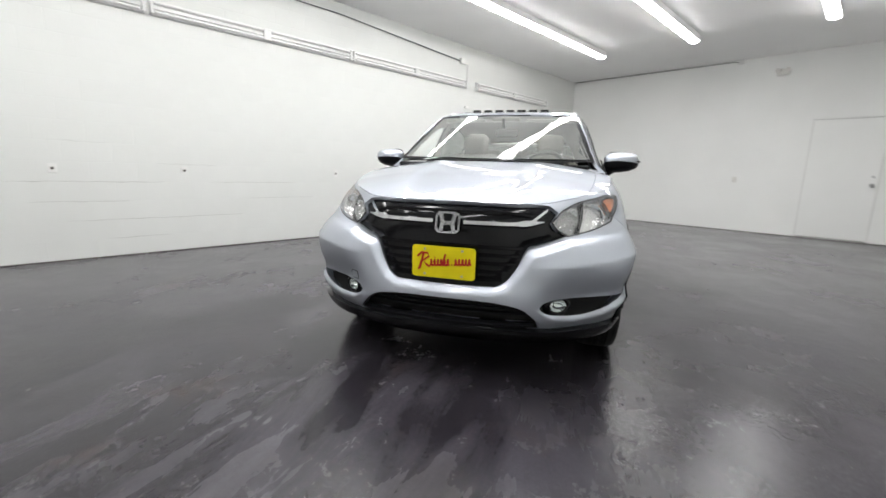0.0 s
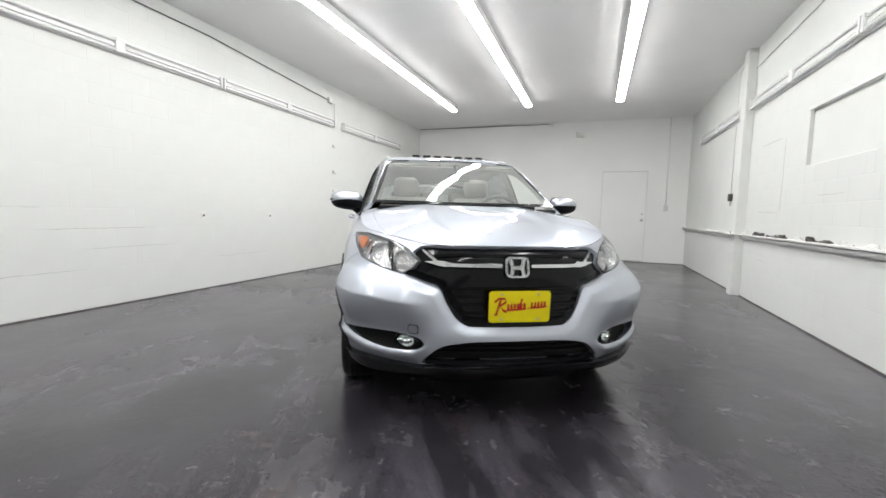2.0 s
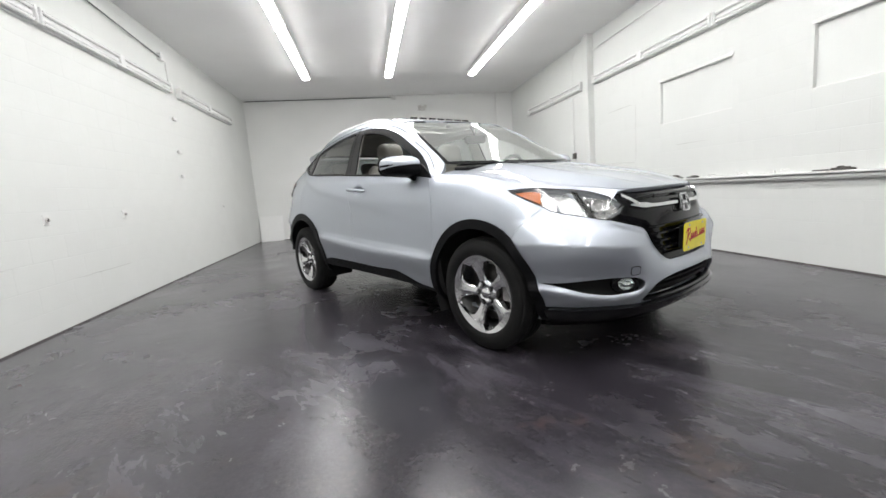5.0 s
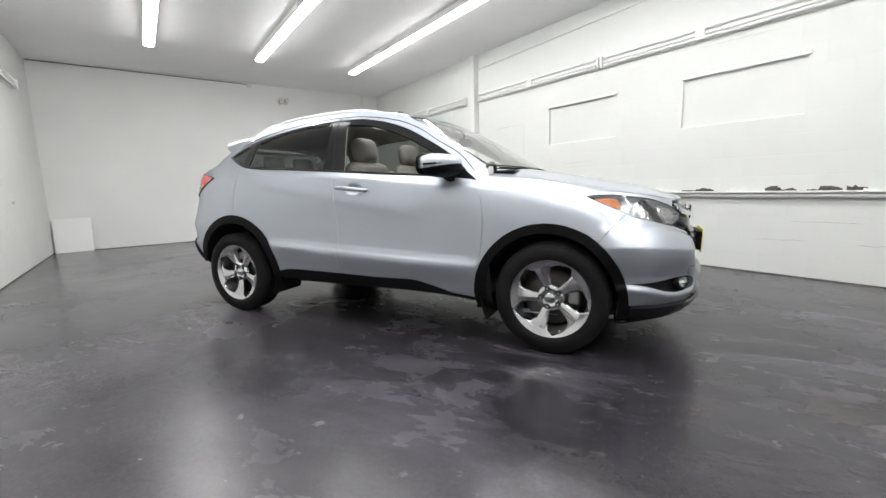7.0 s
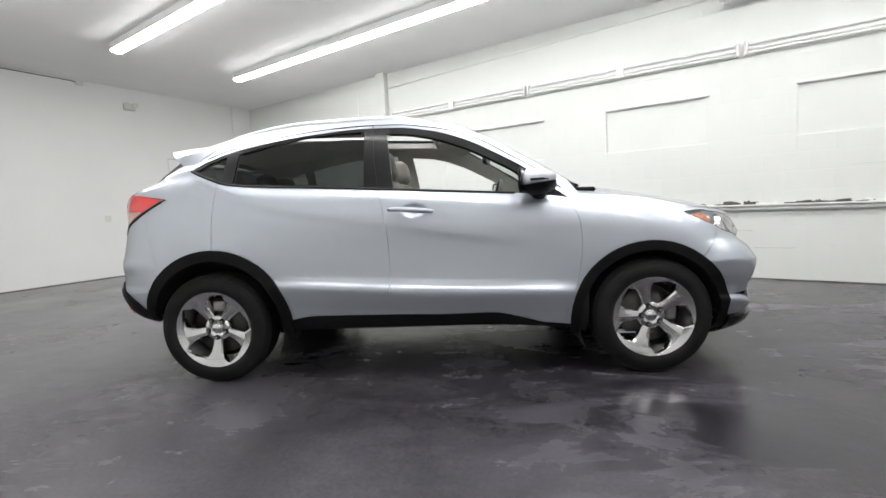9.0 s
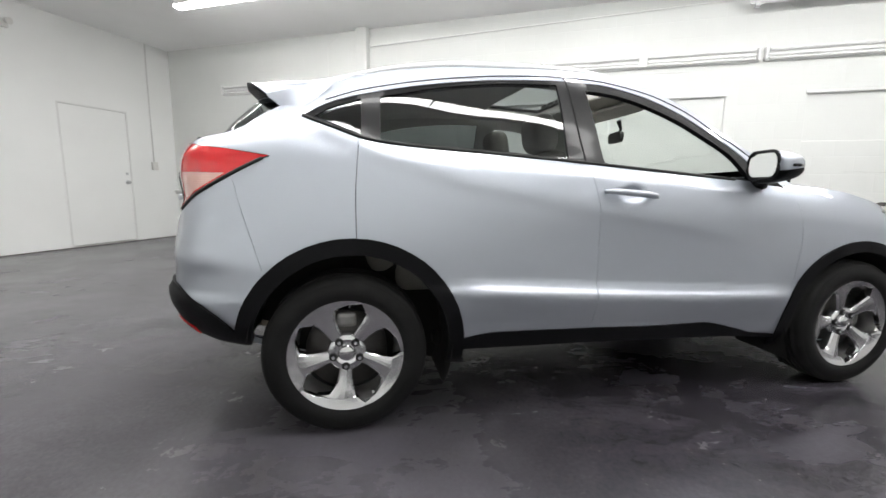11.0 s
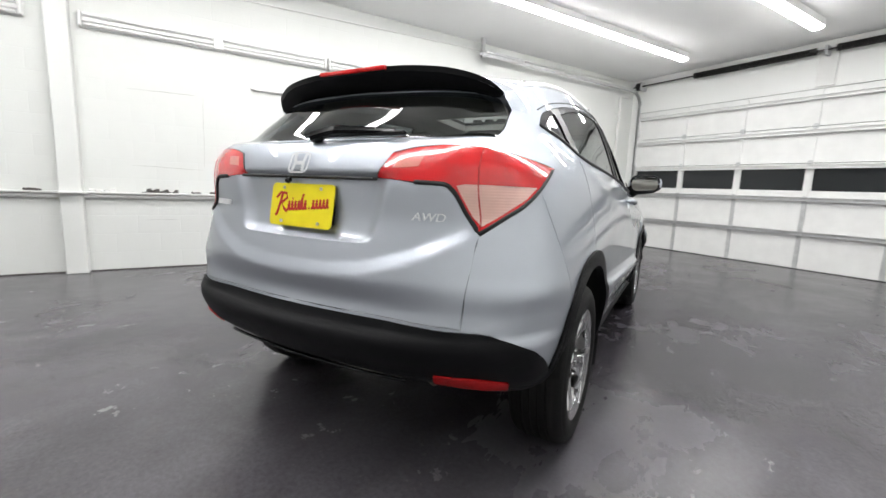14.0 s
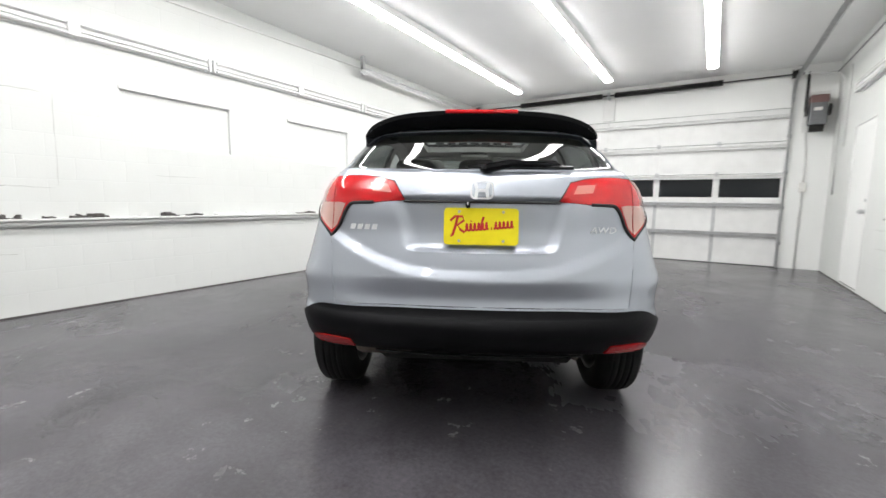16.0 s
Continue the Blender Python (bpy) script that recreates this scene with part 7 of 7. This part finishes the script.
def seat(x, y, name):
    st = empty(name, Matrix.Translation((x, y, 0)))
    st.parent = car
    tagged(st, "grey-beige leather front seat")
    part("seat_cushion", cushion((-.25, -.30, .52), (.25, .22, .68), .06), M["seat"], st, smooth=True)
    back = part("backrest", cushion((-.25, -.08, .0), (.25, .07, .60), .075, 4), M["seat"], st, smooth=True)
    back.matrix_local = pose(0, .25, .62, -14, 0, 0)
    for s in (-1, 1):
        b = part("side_bolster", cushion((-.045, -.10, .05), (.045, .05, .52), .04), M["seat"], st, smooth=True)
        b.matrix_local = pose(s * .22, .23, .62, -14, 0, 0)
    h = part("headrest", cushion((-.125, -.075, .0), (.125, .065, .205), .068, 5), M["seat"], st, smooth=True)
    h.matrix_local = pose(0, .380, 1.195, -10, 0, 0)
    for s in (-1, 1):
        part("headrest_post", cyl((s * .05, .355, 1.12), (s * .05, .375, 1.20), .006, 8), M["chrome"], st)
    return st


seat(-.36, -.10, "front_seat")
seat(.36, -.10, "front_seat")
bench = empty("rear_bench")
bench.parent = car
tagged(bench, "grey-beige leather rear bench")
part("seat_cushion", cushion((-.60, .62, .52), (.60, 1.08, .68), .06), M["seat"], bench, smooth=True)
b = part("backrest", cushion((-.60, -.07, .0), (.60, .07, .56), .06), M["seat"], bench, smooth=True)
b.matrix_local = pose(0, 1.12, .62, -18, 0, 0)
for x in (-.36, 0, .36):
    b = part("headrest", cushion((-.11, -.05, 0), (.11, .05, .15), .048, 4), M["seat"], bench, smooth=True)
    b.matrix_local = pose(x, 1.27, 1.16, -14, 0, 0)
part("cabin_floor", box((-.72, -.9, .30), (.72, .85, .36), .01), M["dash"], car)
bm = bmesh.new()
add_box(bm, (-.70, -.99, .70), (.70, -.58, 1.055), .05, 3)
part("dashboard", bm, M["dash"], car, "dark vinyl dashboard", smooth=True)
for s in (1, -1):
    part("door_lining", box((s * .765 - .02, -.74, .50), (s * .765 + .02, .20, 1.00), .02), M["dash"], car)
bm = bmesh.new()
ring = [(.36 + .185 * math.cos(a), -.50 - .10 * math.sin(a) * .5, 1.02 + .175 * math.sin(a)) for a in [2 * math.pi * k / 32 for k in range(32)]]
add_tube(bm, ring, .016, 8, True)
add_tube(bm, [(.36, -.50, 1.02), (.36, -.62, .94)], .03, 8)
add_box(bm, (.20, -.515, .995), (.52, -.495, 1.035), .008)
part("steering_wheel", bm, M["dash"], car, "dark steering wheel", smooth=True)
bm = bmesh.new()
add_prism(bm, rounded(.185, .066, .026, 4), lambda u, v, k: (.03 + u, -.432 + .030 * k - .20 * u, 1.347 + v))
add_tube(bm, [(.01, -.42, 1.36), (.008, -.435, 1.40), (0, -.41, 1.452)], [.012, .010, .016], 8)
part("inside_mirror", bm, M["seal"], car, "dark inside mirror")
for s in (1, -1):
    part("sun_visor", box((s * .34 - .17, -.30, 1.452), (s * .34 + .17, -.13, 1.468), .006), M["headliner"], car)
part("roof_console", box((-.12, -.28, 1.455), (.12, -.06, 1.49), .015, 2), M["headliner"], car)
part("parcel_shelf", box((-.52, 1.25, 1.04), (.52, 1.75, 1.06), .01), M["dash"], car)


# ---- wall blocks: painted concrete blocks with shallow joints, laid over both long walls ----
BLOCK_L, BLOCK_H, PROUD = 0.406, 0.203, 0.0011


def block_faces(w, h, x, out):
    """A block's face and its four sloping joint sides, from the wall plane x out by PROUD."""
    e = 0.0045
    base = [(x, -w / 2, -h / 2), (x, w / 2, -h / 2), (x, w / 2, h / 2), (x, -w / 2, h / 2)]
    top = [(x + out * PROUD, math.copysign(w / 2 - e, y), math.copysign(h / 2 - e, z)) for _, y, z in base]
    faces = [(4, 5, 6, 7)] + [(k, (k + 1) % 4, 4 + (k + 1) % 4, 4 + k) for k in range(4)]
    return base + top, faces if out > 0 else [f[::-1] for f in faces]


def lay_blocks(wall, x, out, holes, near):
    shared, rest_v, rest_f = {}, [], []
    for row in range(int(ZC / BLOCK_H) + 1):
        z0, z1 = row * BLOCK_H, min((row + 1) * BLOCK_H, ZC)
        y = YS - (row % 2) * BLOCK_L / 2
        while y < YN:
            cells = [(max(y, YS), min(y + BLOCK_L, YN), z0, z1)]
            for a0, a1, c0, c1 in holes:
                split = []
                for p0, p1, q0, q1 in cells:
                    if p1 <= a0 or p0 >= a1 or q1 <= c0 or q0 >= c1:
                        split.append((p0, p1, q0, q1))
                        continue
                    split += [(p0, a0, q0, q1), (a1, p1, q0, q1), (max(p0, a0), min(p1, a1), q0, c0), (max(p0, a0), min(p1, a1), c1, q1)]
                cells = [c for c in split if c[1] - c[0] > 0.012 and c[3] - c[2] > 0.012]
            for p0, p1, q0, q1 in cells:
                w, h, cy, cz = round(p1 - p0, 3), round(q1 - q0, 3), (p0 + p1) / 2, (q0 + q1) / 2
                v, f = block_faces(w, h, x, out)
                if near[0] < cy < near[1] and near[2] < cz < near[3]:
                    if (w, h) not in shared:
                        shared[w, h] = bpy.data.meshes.new("block")
                        shared[w, h].from_pydata(v, [], f)
                        shared[w, h].materials.append(M["wall"])
                    b = new("block", shared[w, h])
                    b.parent = wall
                    b.location = (0, cy, cz)
                else:
                    n = len(rest_v)
                    rest_v += [(a, b + cy, c + cz) for a, b, c in v]
                    rest_f += [tuple(k + n for k in q) for q in f]
            y += BLOCK_L
    me = bpy.data.meshes.new("far_blocks")
    me.from_pydata(rest_v, [], rest_f)
    me.materials.append(M["wall"])
    far = new("far_blocks", me)
    far.parent = wall
    tagged(far, kind="stuff")


lay_blocks(wall_west, XW, 1, [SIDE_DOOR], (-2.6, 4.6, 0.0, 2.62))
lay_blocks(wall_east, XE, -1, [(*w, *WIN_Z) for w in WINDOWS], (-4.2, 3.2, 0.0, 2.62))
